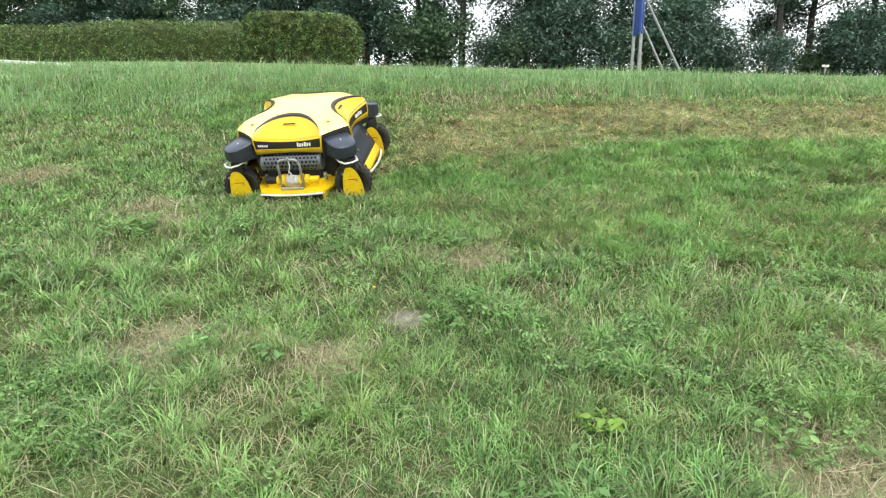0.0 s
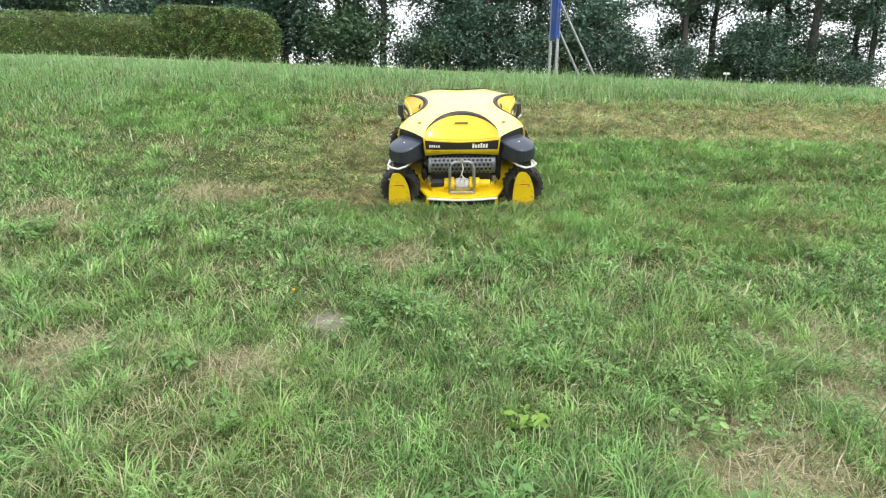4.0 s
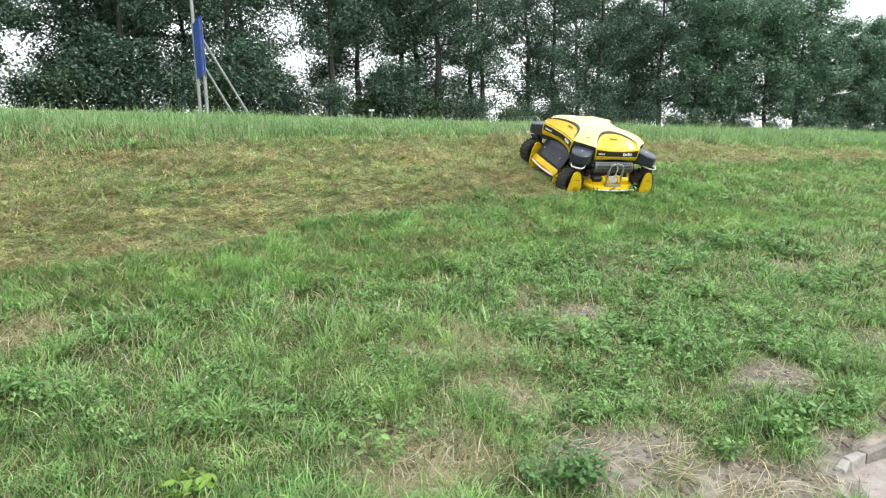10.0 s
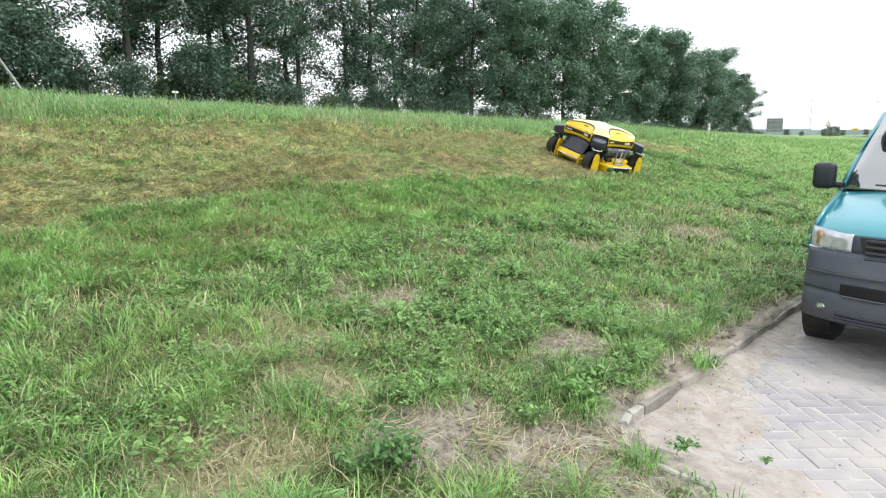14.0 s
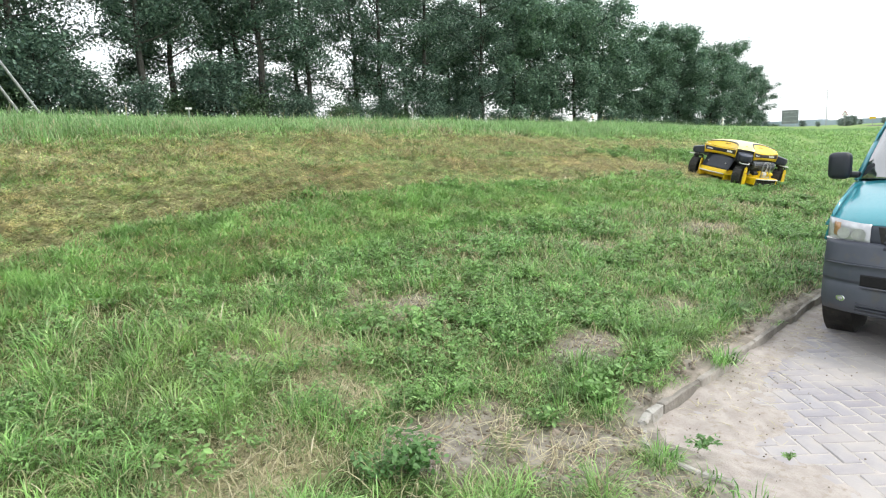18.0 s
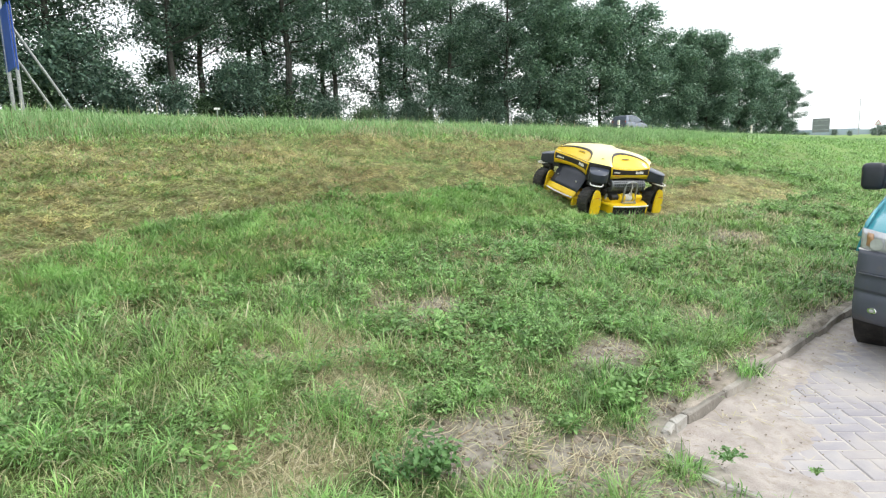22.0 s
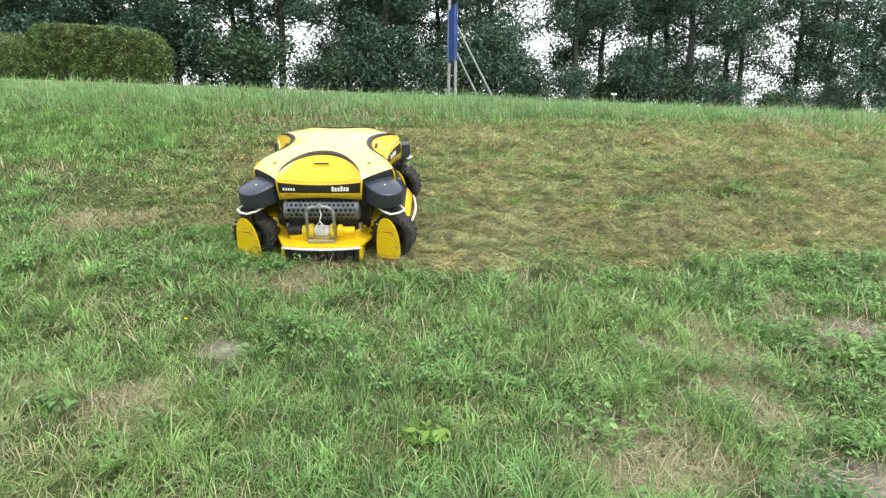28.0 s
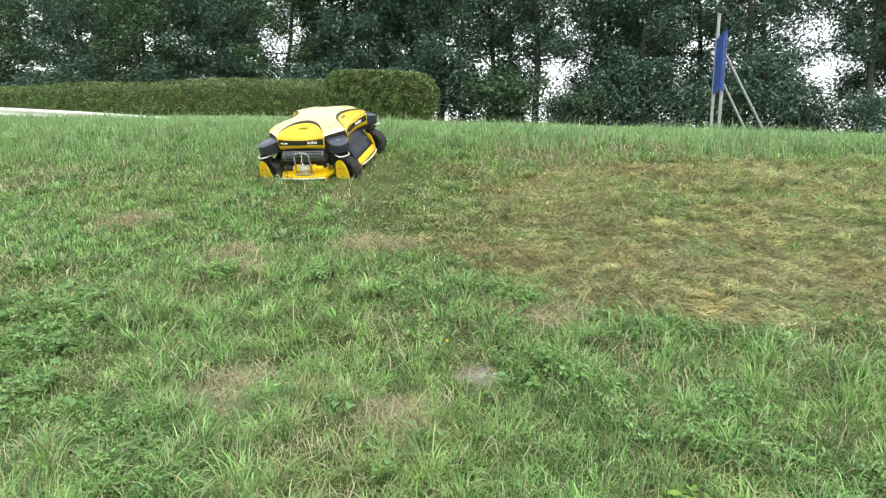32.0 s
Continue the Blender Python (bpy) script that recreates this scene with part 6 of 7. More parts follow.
def guard_rail():
    g = new("guard_rail")
    pts = [(-30, 17.4, 3.42), (-24, 17.2, 3.30), (-18.2, 17.0, 3.13), (-15.5, 17.0, 3.02), (-13.9, 17.0, 2.94), (-12.4, 17.0, 2.86), (-10.8, 17.0, 2.74)]
    up = [(0, -.16), (.03, -.11), (.03, -.07), (-.02, -.02), (-.02, .02), (.03, .07), (.03, .11), (0, .16)]
    part("rail_beam", sheet([[(x, y - a, z + b - .05) for a, b in up] for x, y, z in pts], .006), WHITE_PAINT, g, "pale corrugated steel beam")
    for x, y, z in pts[:-1]:
        part("rail_post", block((x - .04, y + .02, float(ground_z(x, y)) - .1), (x + .04, y + .1, z - .05), .006, 1), GREY_STEEL, g)
    tagged(g, "pale steel guard rail sloping down into the grass", "guard rail")


guard_rail()


# ---------------------------------------------------------------- paving and kerb
def kerb_line():
    kerb = new("kerb")
    tagged(kerb, "weathered concrete kerb stones edging the brick paving", "kerb", kind="structure")
    pts = [Vector((11.4 - .499 * k, 1.60 + .004 * math.sin(2.1 * k), 0)) for k in range(17)]
    pts += [Vector((3.26, 1.60, 0)), Vector((3.11, 1.56, 0)), Vector((2.98, 1.485, 0)), Vector((2.875, 1.37, 0)), Vector((2.80, 1.23, 0)), Vector((2.765, 1.09, 0)), Vector((2.755, .93, 0)), Vector((2.755, .62, 0)), Vector((2.76, .3, 0)), Vector((2.76, -.5, 0)), Vector((2.76, -1.4, 0)), Vector((2.76, -2.4, 0)), Vector((2.76, -3.4, 0)), Vector((2.76, -4.4, 0)), Vector((2.76, -5.4, 0)), Vector((2.76, -6.4, 0)), Vector((2.76, -7.9, 0))]
    rng = random.Random(4)
    for a, b in zip(pts, pts[1:]):
        d = (b - a).normalized()
        nrm = Vector((d.y, -d.x, 0))
        L = (b - a).length
        small = a.x < 3.5
        mid = (a + b) / 2
        h = .090 if not small else max(.082, float(ground_z(mid.x - .03, mid.y)) + .012)
        h = .052 if b.y < .7 else h
        bm = block((.006, -.005, -.12), (L - .006, .056 if not small else .045, h), .012)
        for v in bm.verts:
            v.co += Vector((rng.uniform(-1, 1), rng.uniform(-1, 1), rng.uniform(-1, 1))) * .006
        m = Matrix.Translation(a + Vector((0, 0, rng.uniform(-.007, .004)))) @ Matrix(((d.x, nrm.x, 0, 0), (d.y, nrm.y, 0, 0), (0, 0, 1, 0), (0, 0, 0, 1)))
        part("kerb_stone", moved(bm, m), EDGING if small or b.x < 2.9 else KERB, kerb)


kerb_line()


def kerb_soil():
    xs, ys = np.arange(3.42, 11.4, .05), np.linspace(1.606, 1.74, 11)
    X, Y = np.meshgrid(xs, ys)
    Z = .100 + .05 * (value_noise(X, Y, 2.2, 63) - .35) + .02 * (value_noise(X, Y, 9, 64) - .5) - .04 * np.clip((1.64 - Y) / .03, 0, 1) - .08 * np.clip((3.55 - X) / .1, 0, 1)
    n, k = X.shape
    i = np.arange((n - 1) * (k - 1))
    a = i // (k - 1) * k + i % (k - 1)
    ob = big_mesh("spilt_soil", np.stack([X, Y, Z], -1).reshape(-1, 3), np.stack([a, a + 1, a + k + 1, a + k], 1), np.zeros((0, 3), int), SPILT)
    ob.data.polygons.foreach_set("use_smooth", [True] * len(ob.data.polygons))
    tagged(ob, "sandy soil spilt over the top of the kerb", "soil", kind="stuff")


kerb_soil()


def paving():
    bed = part("pavement", block((2.80, -8, -.08), (40, 1.60, -.003)), JOINT_SAND)
    tagged(bed, "sand bed of the grey brick paving beside the kerb", "pavement", kind="structure")
    L, W, gap = .210, .105, .007
    def brick_mesh(seed):
        rng = random.Random(seed)
        bm = block((-L / 2 + gap / 2, -W / 2 + gap / 2, -.05), (L / 2 - gap / 2, W / 2 - gap / 2, 0), .006, 1)
        for v in bm.verts:
            v.co.z += rng.uniform(-.002, .002) if v.co.z > -.02 else 0
        me = bpy.data.meshes.new("brick")
        bm.to_mesh(me)
        bm.free()
        me.materials.append(PAVER)
        return me
    kinds = [brick_mesh(s) for s in range(6)]
    places = []
    turn = math.radians(45)
    for i in range(-110, 110):
        for j in range(-45, 45):
            # herringbone: one flat and one upright brick to a step
            for upright in (0, 1):
                u = (i * W + j * 2 * L if not upright else i * W + j * 2 * L + L / 2 + W / 2)
                w = (i * W if not upright else i * W - L / 2 + W / 2)
                u, w = u + (L / 2), w
                x = 5.6 + u * math.cos(turn) - w * math.sin(turn)
                y = .2 + u * math.sin(turn) + w * math.cos(turn)
                edge = 2.86 + np.clip((y - .9) * .75, 0, .5)
                if edge + .05 < x < 12.5 and -7.9 < y < 1.54:
                    places.append((math.hypot(x - 1.0, y - .3) + 3 * max(0, .2 - y), x, y, turn + upright * math.pi / 2))
    places.sort()
    rng = random.Random(9)
    vs, qs = [], []
    for k, (_, x, y, a) in enumerate(places):
        z = rng.uniform(-.002, .003)
        m = Matrix.Translation((x, y, z)) @ Matrix.Rotation(a + rng.uniform(-.012, .012), 4, "Z")
        if k < 300:
            b = new("brick", kinds[k % 6])
            b.matrix_basis = m
            b.parent = bed
        else:
            o = len(vs)
            for q in ((-1, -1, -.05), (1, -1, -.05), (1, 1, -.05), (-1, 1, -.05), (-1, -1, 0), (1, -1, 0), (1, 1, 0), (-1, 1, 0)):
                vs.append(m @ Vector((q[0] * (L - gap) / 2, q[1] * (W - gap) / 2, q[2])))
            qs += [(o + 4, o + 5, o + 6, o + 7), (o, o + 1, o + 5, o + 4), (o + 1, o + 2, o + 6, o + 5), (o + 2, o + 3, o + 7, o + 6), (o + 3, o, o + 4, o + 7)]
    rest = mesh_object("far_bricks", vs, qs, PAVER, bed)
    tagged(rest, "grey herringbone bricks running on", kind="stuff")
    # sand washed against the kerb, thinning over the bricks
    xs, ys = np.concatenate([np.arange(2.78, 6, .03), np.arange(6, 11, .08)]), np.arange(-1.2, 1.62, .03)
    X, Y = np.meshgrid(xs, ys)
    edge = 2.86 + np.clip((Y - .9) * .75, 0, .5)
    d = np.minimum(1.62 - Y, (X - edge) * 1.1 + .12)
    Z = .022 - .070 * np.clip(d, 0, 2) + .036 * (value_noise(X, Y, 2.5, 61) - .5) + .020 * (value_noise(X, Y, 8, 62) - .5) + .014 * (value_noise(X, Y, 21, 65) - .5) + .012 * np.exp(-((X - 3.3) / .5) ** 2 - ((Y - .8) / .5) ** 2)
    Z = np.clip(Z, -.05, .05) + .002
    n, k = X.shape
    i = np.arange((n - 1) * (k - 1))
    a = i // (k - 1) * k + i % (k - 1)
    ob = big_mesh("drifted_sand", np.stack([X, Y, Z], -1).reshape(-1, 3), np.stack([a, a + 1, a + k + 1, a + k], 1), np.zeros((0, 3), int), SAND)
    ob.data.polygons.foreach_set("use_smooth", [True] * len(ob.data.polygons))
    tagged(ob, "pale sand drifted along the kerb over the bricks", "sand", kind="stuff")
    # stalks and crumbs lying on the sand
    n = 260
    x, y = RNG.uniform(2.85, 6.5, n), 1.58 - np.abs(RNG.normal(0, .28, n))
    keep = x > 2.95 + np.clip((y - .9) * .75, 0, .5)
    x, y = x[keep], y[keep]
    n = len(x)
    tagged(blades("dry_stalks", x, y, np.full(n, .028), RNG.uniform(.03, .14, n), RNG.uniform(.003, .006, n), RNG.uniform(0, math.tau, n), np.full(n, 1.5), RNG.normal(0, .06, n), DRY), "dry stalks scattered on the sand by the kerb", "straw", kind="stuff")
    bm = bmesh.new()
    for q in range(170):
        x, y = 2.95 + abs(RNG.normal(0, 1.9)), 1.56 - abs(RNG.normal(0, .38))
        r = RNG.uniform(.003, .009)
        bmesh.ops.create_icosphere(bm, subdivisions=1, radius=r, matrix=Matrix.Translation((x, y, .022)) @ Matrix.Diagonal((1, RNG.uniform(.6, 1), .6, 1)))
    tagged(part("soil_crumbs", bm, SOIL_CLOD), "small soil crumbs and stones on the paving", "gravel", kind="stuff")
    # branches lying on the bare ground at the kerb's end
    for k, (x0, y0, x1, y1) in enumerate(((2.25, 1.62, 2.62, 1.86), (2.3, 1.9, 2.75, 1.98), (2.4, 1.55, 2.85, 1.72), (2.5, 1.80, 2.62, 1.45), (2.1, 1.75, 2.5, 1.70), (2.62, 1.62, 2.95, 1.80), (2.7, 1.9, 2.9, 1.6), (2.35, 1.45, 2.7, 1.5), (2.8, 1.5, 2.98, 1.62), (2.2, 2.0, 2.55, 2.12), (2.0, 2.2, 2.4, 2.3))):
        xm, ym = (x0 + x1) / 2 + .03, (y0 + y1) / 2 - .03
        pts = [(x, y, float(ground_z(x, y)) + .02) for x, y in ((x0, y0), (xm, ym), (x1, y1))]
        tagged(part("fallen_twig", tube(pts, [.0045, .004, .002], 6), surface("dry_twig", (.24, .19, .13), (.36, .30, .21), 20, .9) if k == 0 else bpy.data.materials["dry_twig"]), "dry pale twig lying on bare soil", "twig", "twigs by the kerb")


# ---------------------------------------------------------------- hedge, trees and the far distance
def hedge(name, x0, y0, x1, y1, height, depth, count, label):
    h = new(name)
    n = 26
    rng = np.random.default_rng(int(abs(x0 * 10)))
    L = math.hypot(x1 - x0, y1 - y0)
    ux, uy = (x1 - x0) / L, (y1 - y0) / L
    def at(f, a, z):
        return (x0 + ux * f * L - uy * a, y0 + uy * f * L + ux * a, z)
    base = lambda f: float(ground_z(x0 + ux * f * L, y0 + uy * f * L))  # noqa: E731
    rows = []
    for i in range(n + 1):
        f = i / n
        end = max(0, 1 - min(f, 1 - f) * L / .6)
        hh, dd = (height - .08) * (1 - .45 * end ** 2) + .06 * math.sin(f * L * .9), depth * .42 * (1 - .62 * end ** 2)
        f = min(max(f, .25 / L), 1 - .25 / L)
        rows.append([at(f, a * dd, base(f) + z * hh) for a, z in ((-1, -.05), (-1.03, .4), (-1, .8), (-.7, .97), (0, 1), (.7, .97), (1, .8), (1, -.05))])
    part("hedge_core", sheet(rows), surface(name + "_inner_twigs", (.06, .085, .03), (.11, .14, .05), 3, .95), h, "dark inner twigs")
    f = rng.uniform(-.005, 1.005, count)
    side = rng.uniform(0, 1, count)
    end = np.clip(1 - np.minimum(f, 1 - f) * L / .6, 0, 1)
    hh = height * (1 - .30 * end ** 2) + .06 * np.sin(f * L * .9) + .05 * (value_noise(f * L, f * 0, 1.3, 71) - .5)
    dd = depth * .5 * (1 - .45 * end ** 2)
    top = side > .72
    z = np.where(top, hh - .02, rng.uniform(-.02, 1, count) * hh) + rng.normal(0, .035, count)
    a = np.where(top, rng.uniform(-1, 1, count), np.where(side < .6, -1, 1)) * dd * np.where(top, 1, 1 - .14 * np.clip(z / height - .8, 0, 1) * 5) + rng.normal(0, .05, count)
    cap = rng.uniform(0, 1, count) < .10
    f = np.where(cap, np.where(rng.uniform(0, 1, count) < .5, 0, 1) + rng.normal(0, .01, count), f)
    a = np.where(cap, rng.uniform(-.6, .6, count) * depth * .5, a)
    z = np.where(cap, rng.uniform(0, .72, count) * height, z)
    bulge = 1 + .10 * (value_noise(f * L, z, 1.0, 72) - .5) + .16 * (value_noise(f * L, z, 3.3, 73) - .5)
    X, Y = x0 + ux * f * L - uy * a * bulge, y0 + uy * f * L + ux * a * bulge
    Z = ground_z(X, Y) + np.maximum(z, .03)
    pts = np.stack([X, Y, Z], 1)
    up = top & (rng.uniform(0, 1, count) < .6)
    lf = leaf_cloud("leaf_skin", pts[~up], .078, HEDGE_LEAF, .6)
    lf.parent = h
    lt = leaf_cloud("leaf_top", pts[up], .07, HEDGE_TOP_LIT, .4)
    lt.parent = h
    tagged(h, label, "hedge")


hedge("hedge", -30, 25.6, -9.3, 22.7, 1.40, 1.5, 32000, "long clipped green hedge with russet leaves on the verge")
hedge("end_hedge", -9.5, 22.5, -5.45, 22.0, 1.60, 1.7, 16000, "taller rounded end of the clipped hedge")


def grown_tree(seed, height, spread, leaf_material, leaves, name="tree", low=.12, leaf=.16):
    """A tree: tapered trunk and limbs in one mesh, and a crown of many small leaves in clumps."""
    rng = np.random.default_rng(seed)
    t = new(name)
    r0 = .011 * height + .06
    trunk_pts = [(0, 0, -.3)]
    wx, wy = rng.normal(0, .12), rng.normal(0, .12)
    for k in range(1, 7):
        trunk_pts.append((wx * k * .6 + rng.normal(0, .08), wy * k * .6 + rng.normal(0, .08), height * .92 * k / 6))
    wood = tube(trunk_pts, [r0 * (1 - .15 * k) + .015 for k in range(7)], 8)
    clumps = []
    for i in range(26):
        h = height * (low + (.95 - low) * (i + rng.uniform(0, 1)) / 26)
        k = min(int(h / (height * .92) * 6), 5)
        f = h / (height * .92) * 6 - k
        p0 = Vector(trunk_pts[k]).lerp(Vector(trunk_pts[k + 1]), min(f, 1)) if h < height * .92 else Vector(trunk_pts[6])
        a = i * 2.4 + rng.uniform(-.5, .5)
        shape = math.sin(math.pi * min(max((h / height - low * .4) / (1.06 - low * .4), 0.02), 1)) ** .6
        ln = spread * (.45 + .6 * rng.uniform(0, 1)) * (shape * .9 + .12)
        rise = rng.uniform(.1, .7) * ln
        p2 = p0 + Vector((math.cos(a) * ln, math.sin(a) * ln, rise))
        p1 = p0.lerp(p2, .5) + Vector((rng.normal(0, .1), rng.normal(0, .1), -.06 * ln))
        rr = max(.018, r0 * .38 * (1 - h / height * .7))
        wood = joined(wood, tube([p0, p1, p2], [rr, rr * .6, .012], 5))
        for q in range(5):
            f = .35 + .65 * (q + rng.uniform(0, 1)) / 5
            c = (p0.lerp(p1, f * 2) if f < .5 else p1.lerp(p2, f * 2 - 1)) + Vector((rng.normal(0, .3), rng.normal(0, .3), rng.normal(.1, .25)))
            clumps.append((c, rng.uniform(.40, .80) * (.6 + .13 * spread)))
    part("trunk", wood, BARK, t, "dark trunk with bare lower limbs")
    per = leaves // len(clumps)
    cs = np.repeat(np.array([c[:] for c, _ in clumps]), per, 0)
    rs = np.repeat(np.array([r for _, r in clumps]), per)[:, None]
    pts = cs + np.clip(rng.normal(0, 1, (len(cs), 3)), -1.7, 1.7) * rs * np.array([.66, .66, .46])
    crown = leaf_cloud("crown", pts[pts[:, 2] > .3], leaf, leaf_material, .6, .40)
    crown.parent = t
    return t


def woods():
    label = "tall dark deciduous tree in the belt beyond the road"
    protos = [grown_tree(11, 12.6, 3.6, TREE_LEAF[0], 17500, low=.14), grown_tree(12, 13.4, 3.9, TREE_LEAF[0], 19000, low=.15), grown_tree(13, 11.4, 3.3, TREE_LEAF[1], 15000, low=.12), grown_tree(14, 12.8, 3.6, TREE_LEAF[0], 17000, low=.15), grown_tree(15, 10.8, 3.4, TREE_LEAF[1], 14500), grown_tree(16, 13.0, 3.1, TREE_LEAF[0], 15000, low=.3), grown_tree(17, 11.2, 4.0, TREE_HAZED, 24000, low=.12, leaf=.21), grown_tree(18, 12.0, 4.2, TREE_HAZED, 24000, low=.12, leaf=.21)]
    rng = random.Random(8)
    row = [(-2.8, 34, 5, 1), (-5.3, 36, 3, .95), (.6, 36.6, 0, .97), (-9.9, 37, 2, 1), (-15.4, 36.4, 0, 1), (20.2, 38, 1, .95),  (-7.7, 33.4, 1, 1), (-12.6, 34.5, 0, 1), (2.3, 34.2, 3, 1), (7.6, 35, 1, 1), (12.8, 34.4, 5, 1), (19.2, 33.4, 5, 1.08), (23.0, 34.6, 5, .84), (28.4, 34.2, 0, 1), (33.2, 34.8, 3, 1), (38.9, 34.2, 1, 1)]
    row += [(-17.5, 34, 2, .95), (-22, 35, 0, 1), (-26.6, 34, 4, 1), (-31, 34.6, 1, 1), (-36, 34, 2, 1), (-41, 35, 0, 1), (-46, 34, 3, 1), (-52, 35, 1, 1), (-58, 34, 0, 1), (-65, 35, 3, 1)]
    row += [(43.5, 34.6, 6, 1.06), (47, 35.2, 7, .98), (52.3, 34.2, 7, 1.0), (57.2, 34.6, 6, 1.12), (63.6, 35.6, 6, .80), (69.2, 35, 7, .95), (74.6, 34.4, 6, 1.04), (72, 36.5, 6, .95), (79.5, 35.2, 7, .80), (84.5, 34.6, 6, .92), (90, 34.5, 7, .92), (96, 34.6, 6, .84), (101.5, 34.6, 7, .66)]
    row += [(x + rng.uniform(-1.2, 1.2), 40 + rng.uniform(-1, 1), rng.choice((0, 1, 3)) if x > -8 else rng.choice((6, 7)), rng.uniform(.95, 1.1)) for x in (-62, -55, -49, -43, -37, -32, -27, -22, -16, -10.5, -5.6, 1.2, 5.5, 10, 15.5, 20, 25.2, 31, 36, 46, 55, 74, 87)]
    row += [(15.4, 36.8, 5, .98), (3.4, 42, 7, .8), (41.4, 40.2, 6, .98)]
    used = set()
    for x, y, k, s in row:
        m = Matrix.Translation((x, y, float(ground_z(x, y)) - .05)) @ Matrix.Rotation(rng.uniform(0, math.tau), 4, "Z") @ Matrix.Diagonal((s, s, s * rng.uniform(.96, 1.06), 1))
        if k in used:
            ob = copy_thing(protos[k], m)
            ob.matrix_basis = m
        else:
            ob = protos[k]
            ob.matrix_basis = m
            used.add(k)
        tagged(ob, label, "tree", "tree belt")


def undergrowth():
    label = "dense dark shrub under the tree belt"
    protos = [grown_tree(31, 2.4, 1.5, TREE_LEAF[0], 4200, "shrub", .05, .155), grown_tree(32, 1.9, 1.7, TREE_LEAF[1], 4200, "shrub", .05, .155), grown_tree(33, 3.2, 1.6, TREE_LEAF[0], 5000, "shrub", .04, .155)]
    rng = random.Random(18)
    used = set()
    x = -60.0
    while x < 103:
        k = rng.randrange(3)
        gap = 17 < x < 31
        s = rng.uniform(.95, 1.4) * (.84 if gap else 1) * (1 - .25 * (x > 40))
        y = 33.2 + rng.uniform(-.5, .9)
        s *= .8 if -3.2 < x < -.9 else .55 if x > 28 else .78 if x > 9 else .92
        m = Matrix.Translation((x, y, float(ground_z(x, y)) - .02)) @ Matrix.Rotation(rng.uniform(0, math.tau), 4, "Z") @ Matrix.Diagonal((s, s, s, 1))
        if k in used:
            ob = copy_thing(protos[k], m)
            ob.matrix_basis = m
        else:
            ob = protos[k]
            ob.matrix_basis = m
            used.add(k)
        tagged(ob, label, "shrub", "shrubs under the trees")
        x += rng.uniform(1.5, 2.6) * (1.05 if gap else 1)
    for k in range(9):
        x, y, s = -18 + 7.1 * k + rng.uniform(-1.5, 1.5), 37 + rng.uniform(-.6, .6), rng.uniform(.7, 1.05)
        ob = copy_thing(protos[k % 3], Matrix.Identity(4))
        ob.matrix_basis = Matrix.Translation((x, y, float(ground_z(x, y)) - .02)) @ Matrix.Rotation(rng.uniform(0, math.tau), 4, "Z") @ Matrix.Diagonal((s, s, s, 1))


woods()
undergrowth()


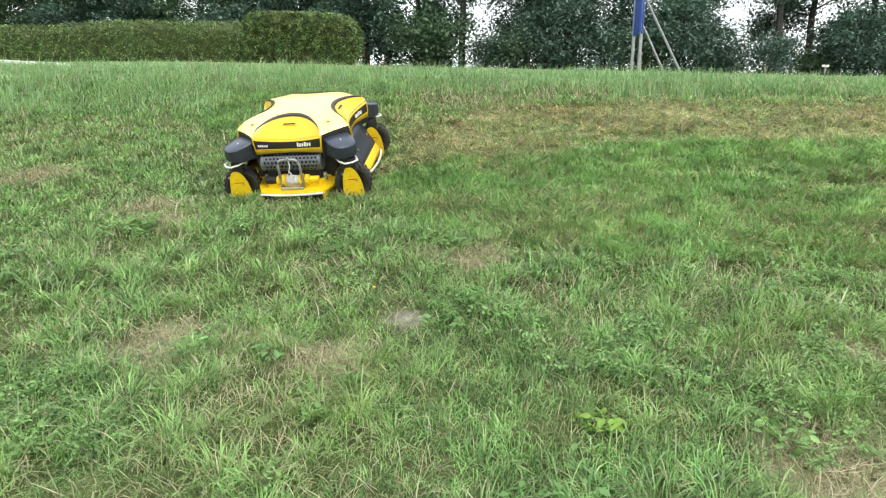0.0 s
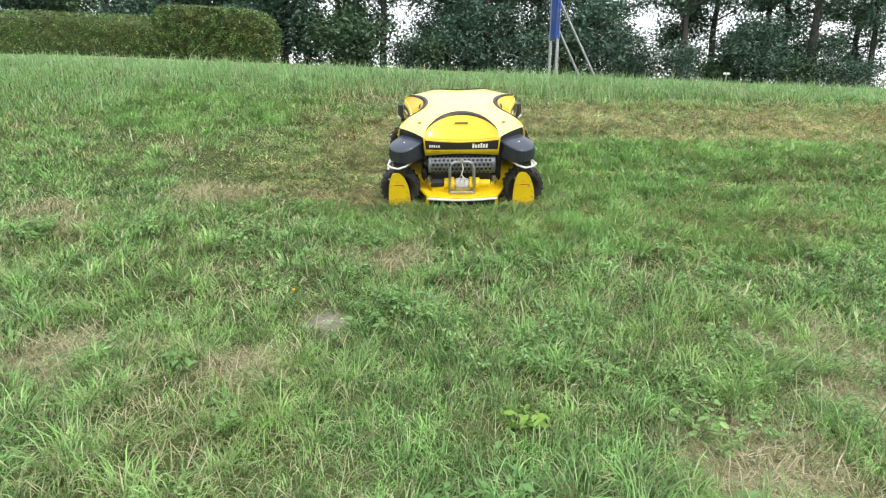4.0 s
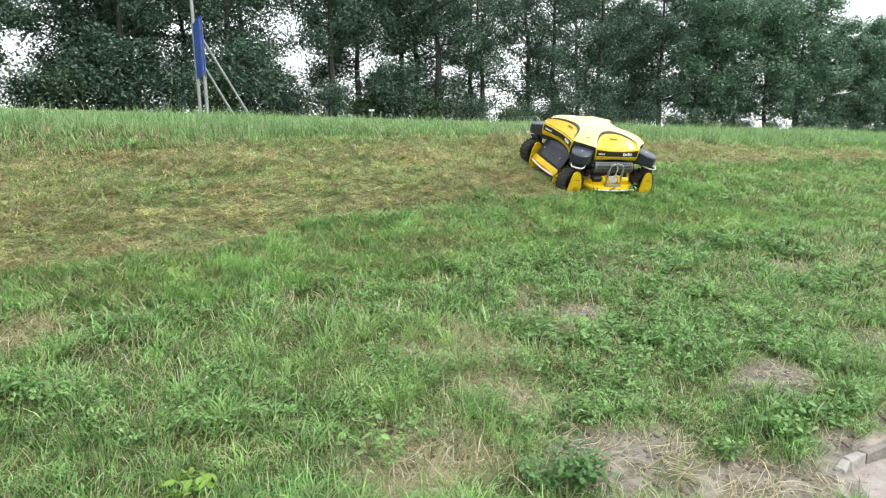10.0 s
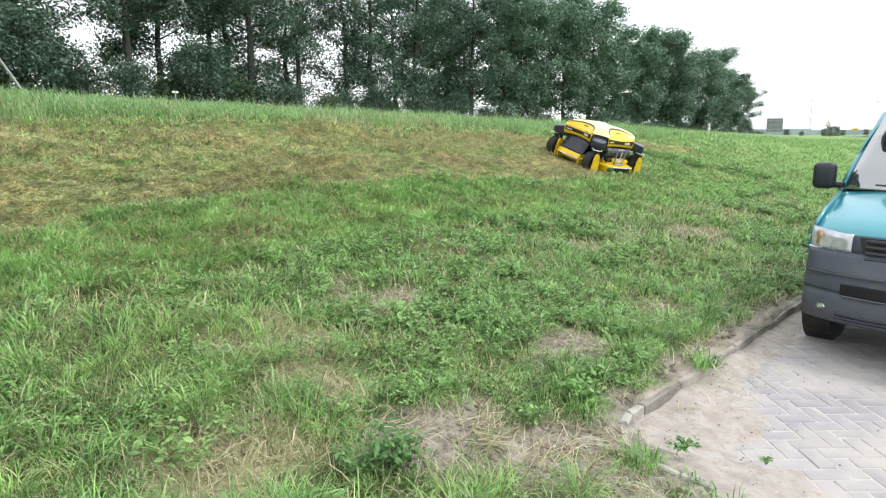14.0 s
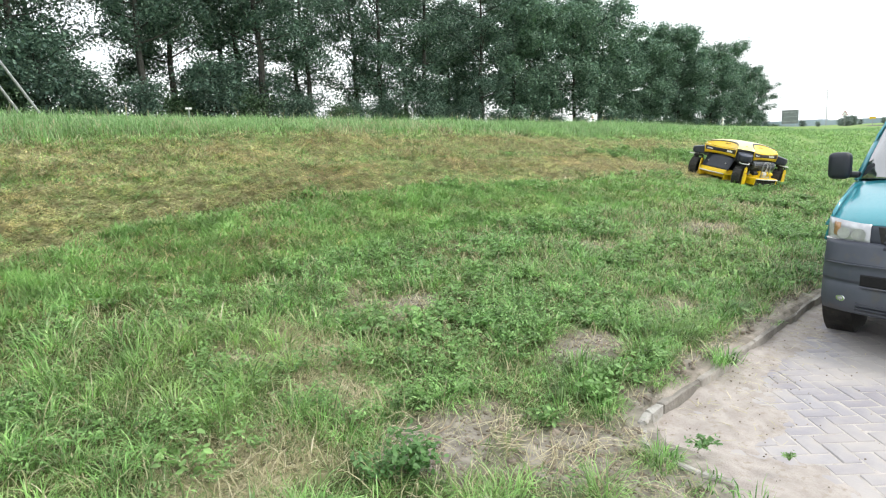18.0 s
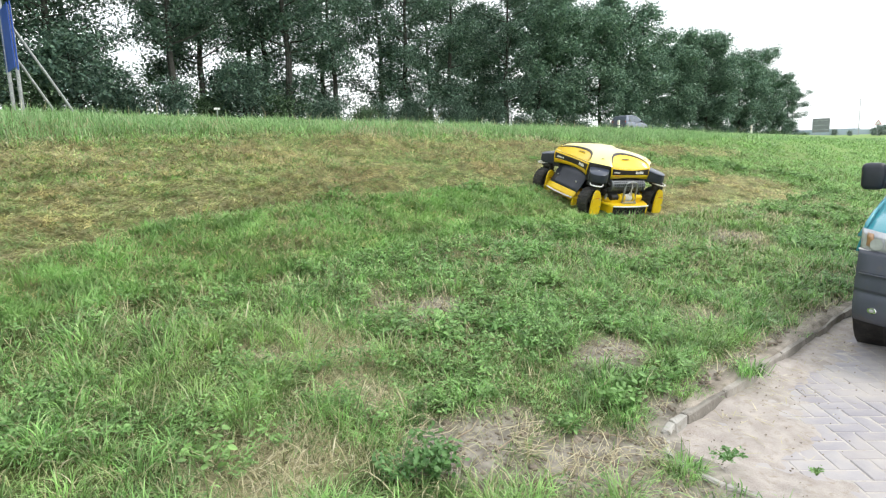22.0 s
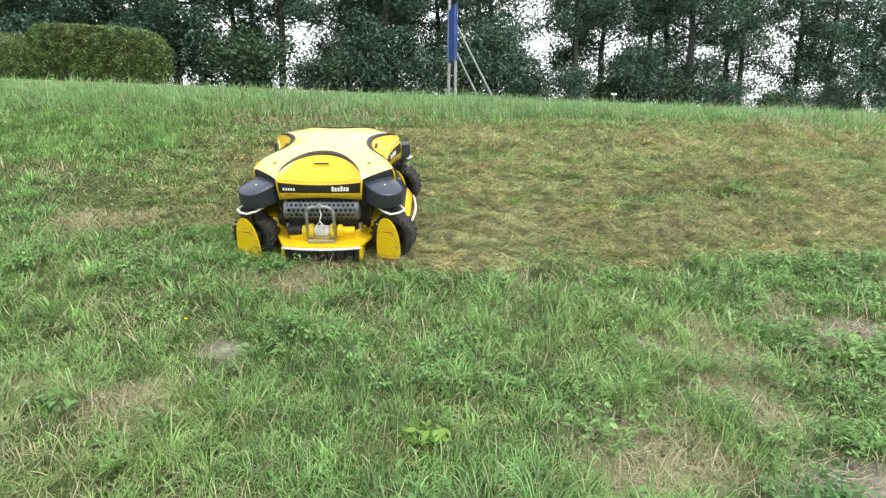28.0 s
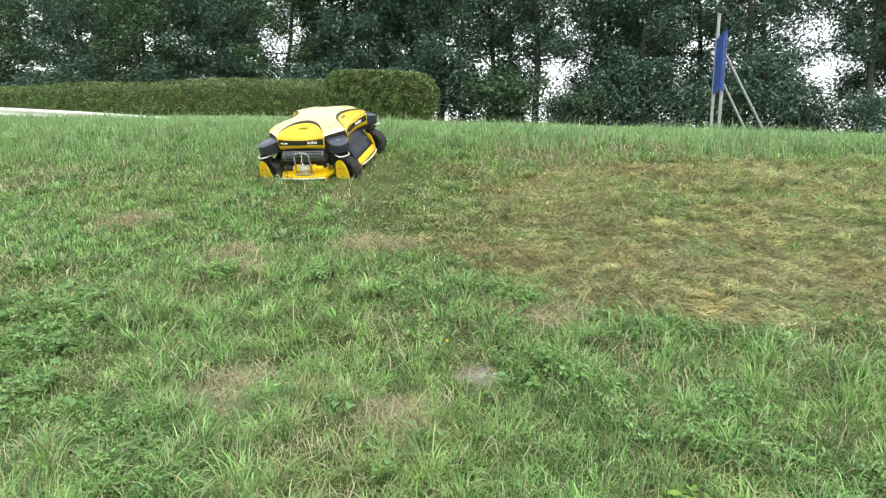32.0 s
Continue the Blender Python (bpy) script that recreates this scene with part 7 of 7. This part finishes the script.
def far_things():
    s = new("direction_sign")
    s.location = (143, 42.5, 1.6)
    s.rotation_euler = (0, 0, radians(16))
    part("panel", block((-.03, -1.5, .3), (.03, 1.5, 3.05), .01, 1), SIGN_BACK, s, "grey back of the panel")
    for y in (-1.0, 0, 1.0):
        part("post", tube([(.06, y, -1), (.06, y, 3.0)], .06, 6), GREY_STEEL, s)
    for z in (.8, 1.7, 2.6):
        part("rail", block((-.05, -1.48, z - .04), (-.03, 1.48, z + .04)), GREY_STEEL, s)
    tagged(s, "large road sign seen from its bare grey back", "road sign")
    p = new("lamp_post")
    p.location = (175, 44, 1.0)
    part("mast", tube([(0, 0, 0), (0, 0, 8.3)], [.1, .06], 8), GREY_STEEL, p)
    part("lantern", block((-.6, -.12, 8.25), (.1, .12, 8.4), .04), GREY_STEEL, p)
    tagged(p, "slim grey lamp post far along the road", "lamp post")
    RED_DULL = surface("faded_red_sheet", (.50, .25, .22), (.56, .30, .26), 9, .6)
    w = new("warning_sign")
    w.location = (150, 34.4, 2.1)
    bm = bmesh.new()
    a = [bm.verts.new(q) for q in ((0, -.62, .95), (0, .62, .95), (0, 0, 2.0))]
    b = [bm.verts.new((.04, v.co.y, v.co.z)) for v in a]
    bm.faces.new(a)
    bm.faces.new(b[::-1])
    for i in range(3):
        bm.faces.new((a[i], a[(i + 1) % 3], b[(i + 1) % 3], b[i]))
    tri = part("triangle", bm, RED_DULL, w, "red triangular plate")
    part("triangle_field", mesh_bm([(-.04, -.42, 1.06), (-.04, .42, 1.06), (-.04, 0, 1.75)]), WHITE_PAINT, tri)
    part("post", tube([(.05, 0, -1.5), (.05, 0, 1.9)], .05, 6), GREY_STEEL, w)
    tagged(w, "triangular warning sign far along the road", "road sign")
    y = new("yellow_sign")
    y.location = (150, 29.6, 1.0)
    part("plate", block((0, -.55, 1.05), (.04, .55, 1.5), .01, 1), PLATE_YELLOW, y)
    part("post", tube([(.05, 0, -.5), (.05, 0, 1.3)], .06, 6), GREY_STEEL, y)
    tagged(y, "yellow plate sign far along the road", "road sign")
    sheds = part("far_sheds", joined(block((330, 40, 0), (345, 190, 2.9)), block((360, -40, 0), (372, 60, 3.4)), block((352, 90, 0), (362, 130, 3.6))), HAZE_BLUE)
    tagged(sheds, "long low pale sheds on the flat horizon", "building", kind="structure")
    protos = grown_tree(41, 3.6, 1.3, FAR_LEAF_HAZED, 1600, "far_tree", .1, .4)
    first = True
    for x, yy, sc in ((200, 56, .62), (215, 47, .8), (210, 49, .6), (235, 49.5, .55), (250, 46, .6), (190, 43, .75), (230, 60, .5), (270, 44, .6), (60, 4, .0)):
        if sc == 0:
            continue
        m = Matrix.Translation((x, yy, .3)) @ Matrix.Diagonal((sc, sc, sc, 1))
        ob = protos if first else copy_thing(protos, m)
        ob.matrix_basis = m
        first = False
        tagged(ob, "small round tree far off on the flat land", "tree", "far trees")
    big = grown_tree(42, 11, 4.5, TREE_LEAF[0], 3500, "tree", .1)
    big.matrix_basis = Matrix.Translation((152, 23.5, .4))
    tagged(big, "broad dark tree standing far off beyond the van", "tree")


def mesh_bm(points):
    bm = bmesh.new()
    bm.faces.new([bm.verts.new(p) for p in points])
    bm.normal_update()
    bmesh.ops.solidify(bm, geom=bm.faces[:], thickness=.01)
    return bm


far_things()
paving()


# ---------------------------------------------------------------- what moves
def motions():
    rows = [(t, pose(*p, *e)) for t, p, e in MOWER_ROWS]
    walk(MOWER, rows)
    # steering and rolling follow from the mower's own way
    ts = np.array([r[0] for r in MOWER_ROWS])
    px, py = np.array([r[1][0] for r in MOWER_ROWS]), np.array([r[1][1] for r in MOWER_ROWS])
    yaw = np.array([r[2][2] for r in MOWER_ROWS])
    fine = np.arange(0, 32.001, 0.1)
    X, Y, A = (np.interp(fine, ts, v) for v in (px, py, yaw))
    ker = np.ones(7) / 7
    vx, vy = (np.convolve(np.pad(np.gradient(v, fine), 3, "edge"), ker, "valid") for v in (X, Y))
    speed = np.hypot(vx, vy)
    line = np.degrees(np.arctan2(vy, vx)) - A
    line = (line + 90) % 180 - 90
    line = np.where(speed < 0.12, np.nan, np.clip(line, -65, 65))
    ok = ~np.isnan(line)
    line = np.interp(fine, fine[ok], line[ok])
    line = np.convolve(np.pad(line, 4, "edge"), np.ones(9) / 9, "valid")
    # at the start the wheels still point uphill
    line = line + 18 * np.clip((4.2 - fine) / 2.2, 0, 1)
    ahead = vx * np.cos(np.radians(line + A)) + vy * np.sin(np.radians(line + A))
    rolled = np.degrees(np.concatenate([[0], np.cumsum((ahead[1:] + ahead[:-1]) / 2 * 0.1)]) / 0.172)
    for unit, tyre, rim, sx, sy in WHEELS:
        walk(unit, [(float(fine[i]), pose(sx * .555, sy * .555, 0, 0, 0, float(line[i]))) for i in range(0, len(fine), 4)] + [(32.0, pose(sx * .555, sy * .555, 0, 0, 0, float(line[-1])))] * (len(fine) % 4 != 1))
        for ob in (tyre, rim):
            walk(ob, [(float(fine[i]), pose(0, 0, .172, 0, float(rolled[i]), 0)) for i in range(0, len(fine), 1)])
    # grass falls as the deck passes over it
    for ob, t0, t1, fall in STRIPS:
        t1 = min(t1, 31.9)
        t0 = min(t0, t1 - 0.1)
        up, down = pose(0, 0, 0), pose(0, 0, -fall)
        walk(ob, [(0, up), (t0, up), (t1, down), (32.0, down)])
    # the car drives by at a steady pace
    def car_at(t):
        x = 6.7 + 20.0 * (t - 20)
        slope = math.degrees(math.atan(float(road_z(x + .5) - road_z(x + 3)) / 2.5))
        return pose(x, 28.85, float(road_z(x)) + .05, 0, slope, 0)
    walk(CAR, [(t, car_at(t)) for t in [0] + [18.5 + .25 * k for k in range(29)] + [27, 29, 32]])


motions()
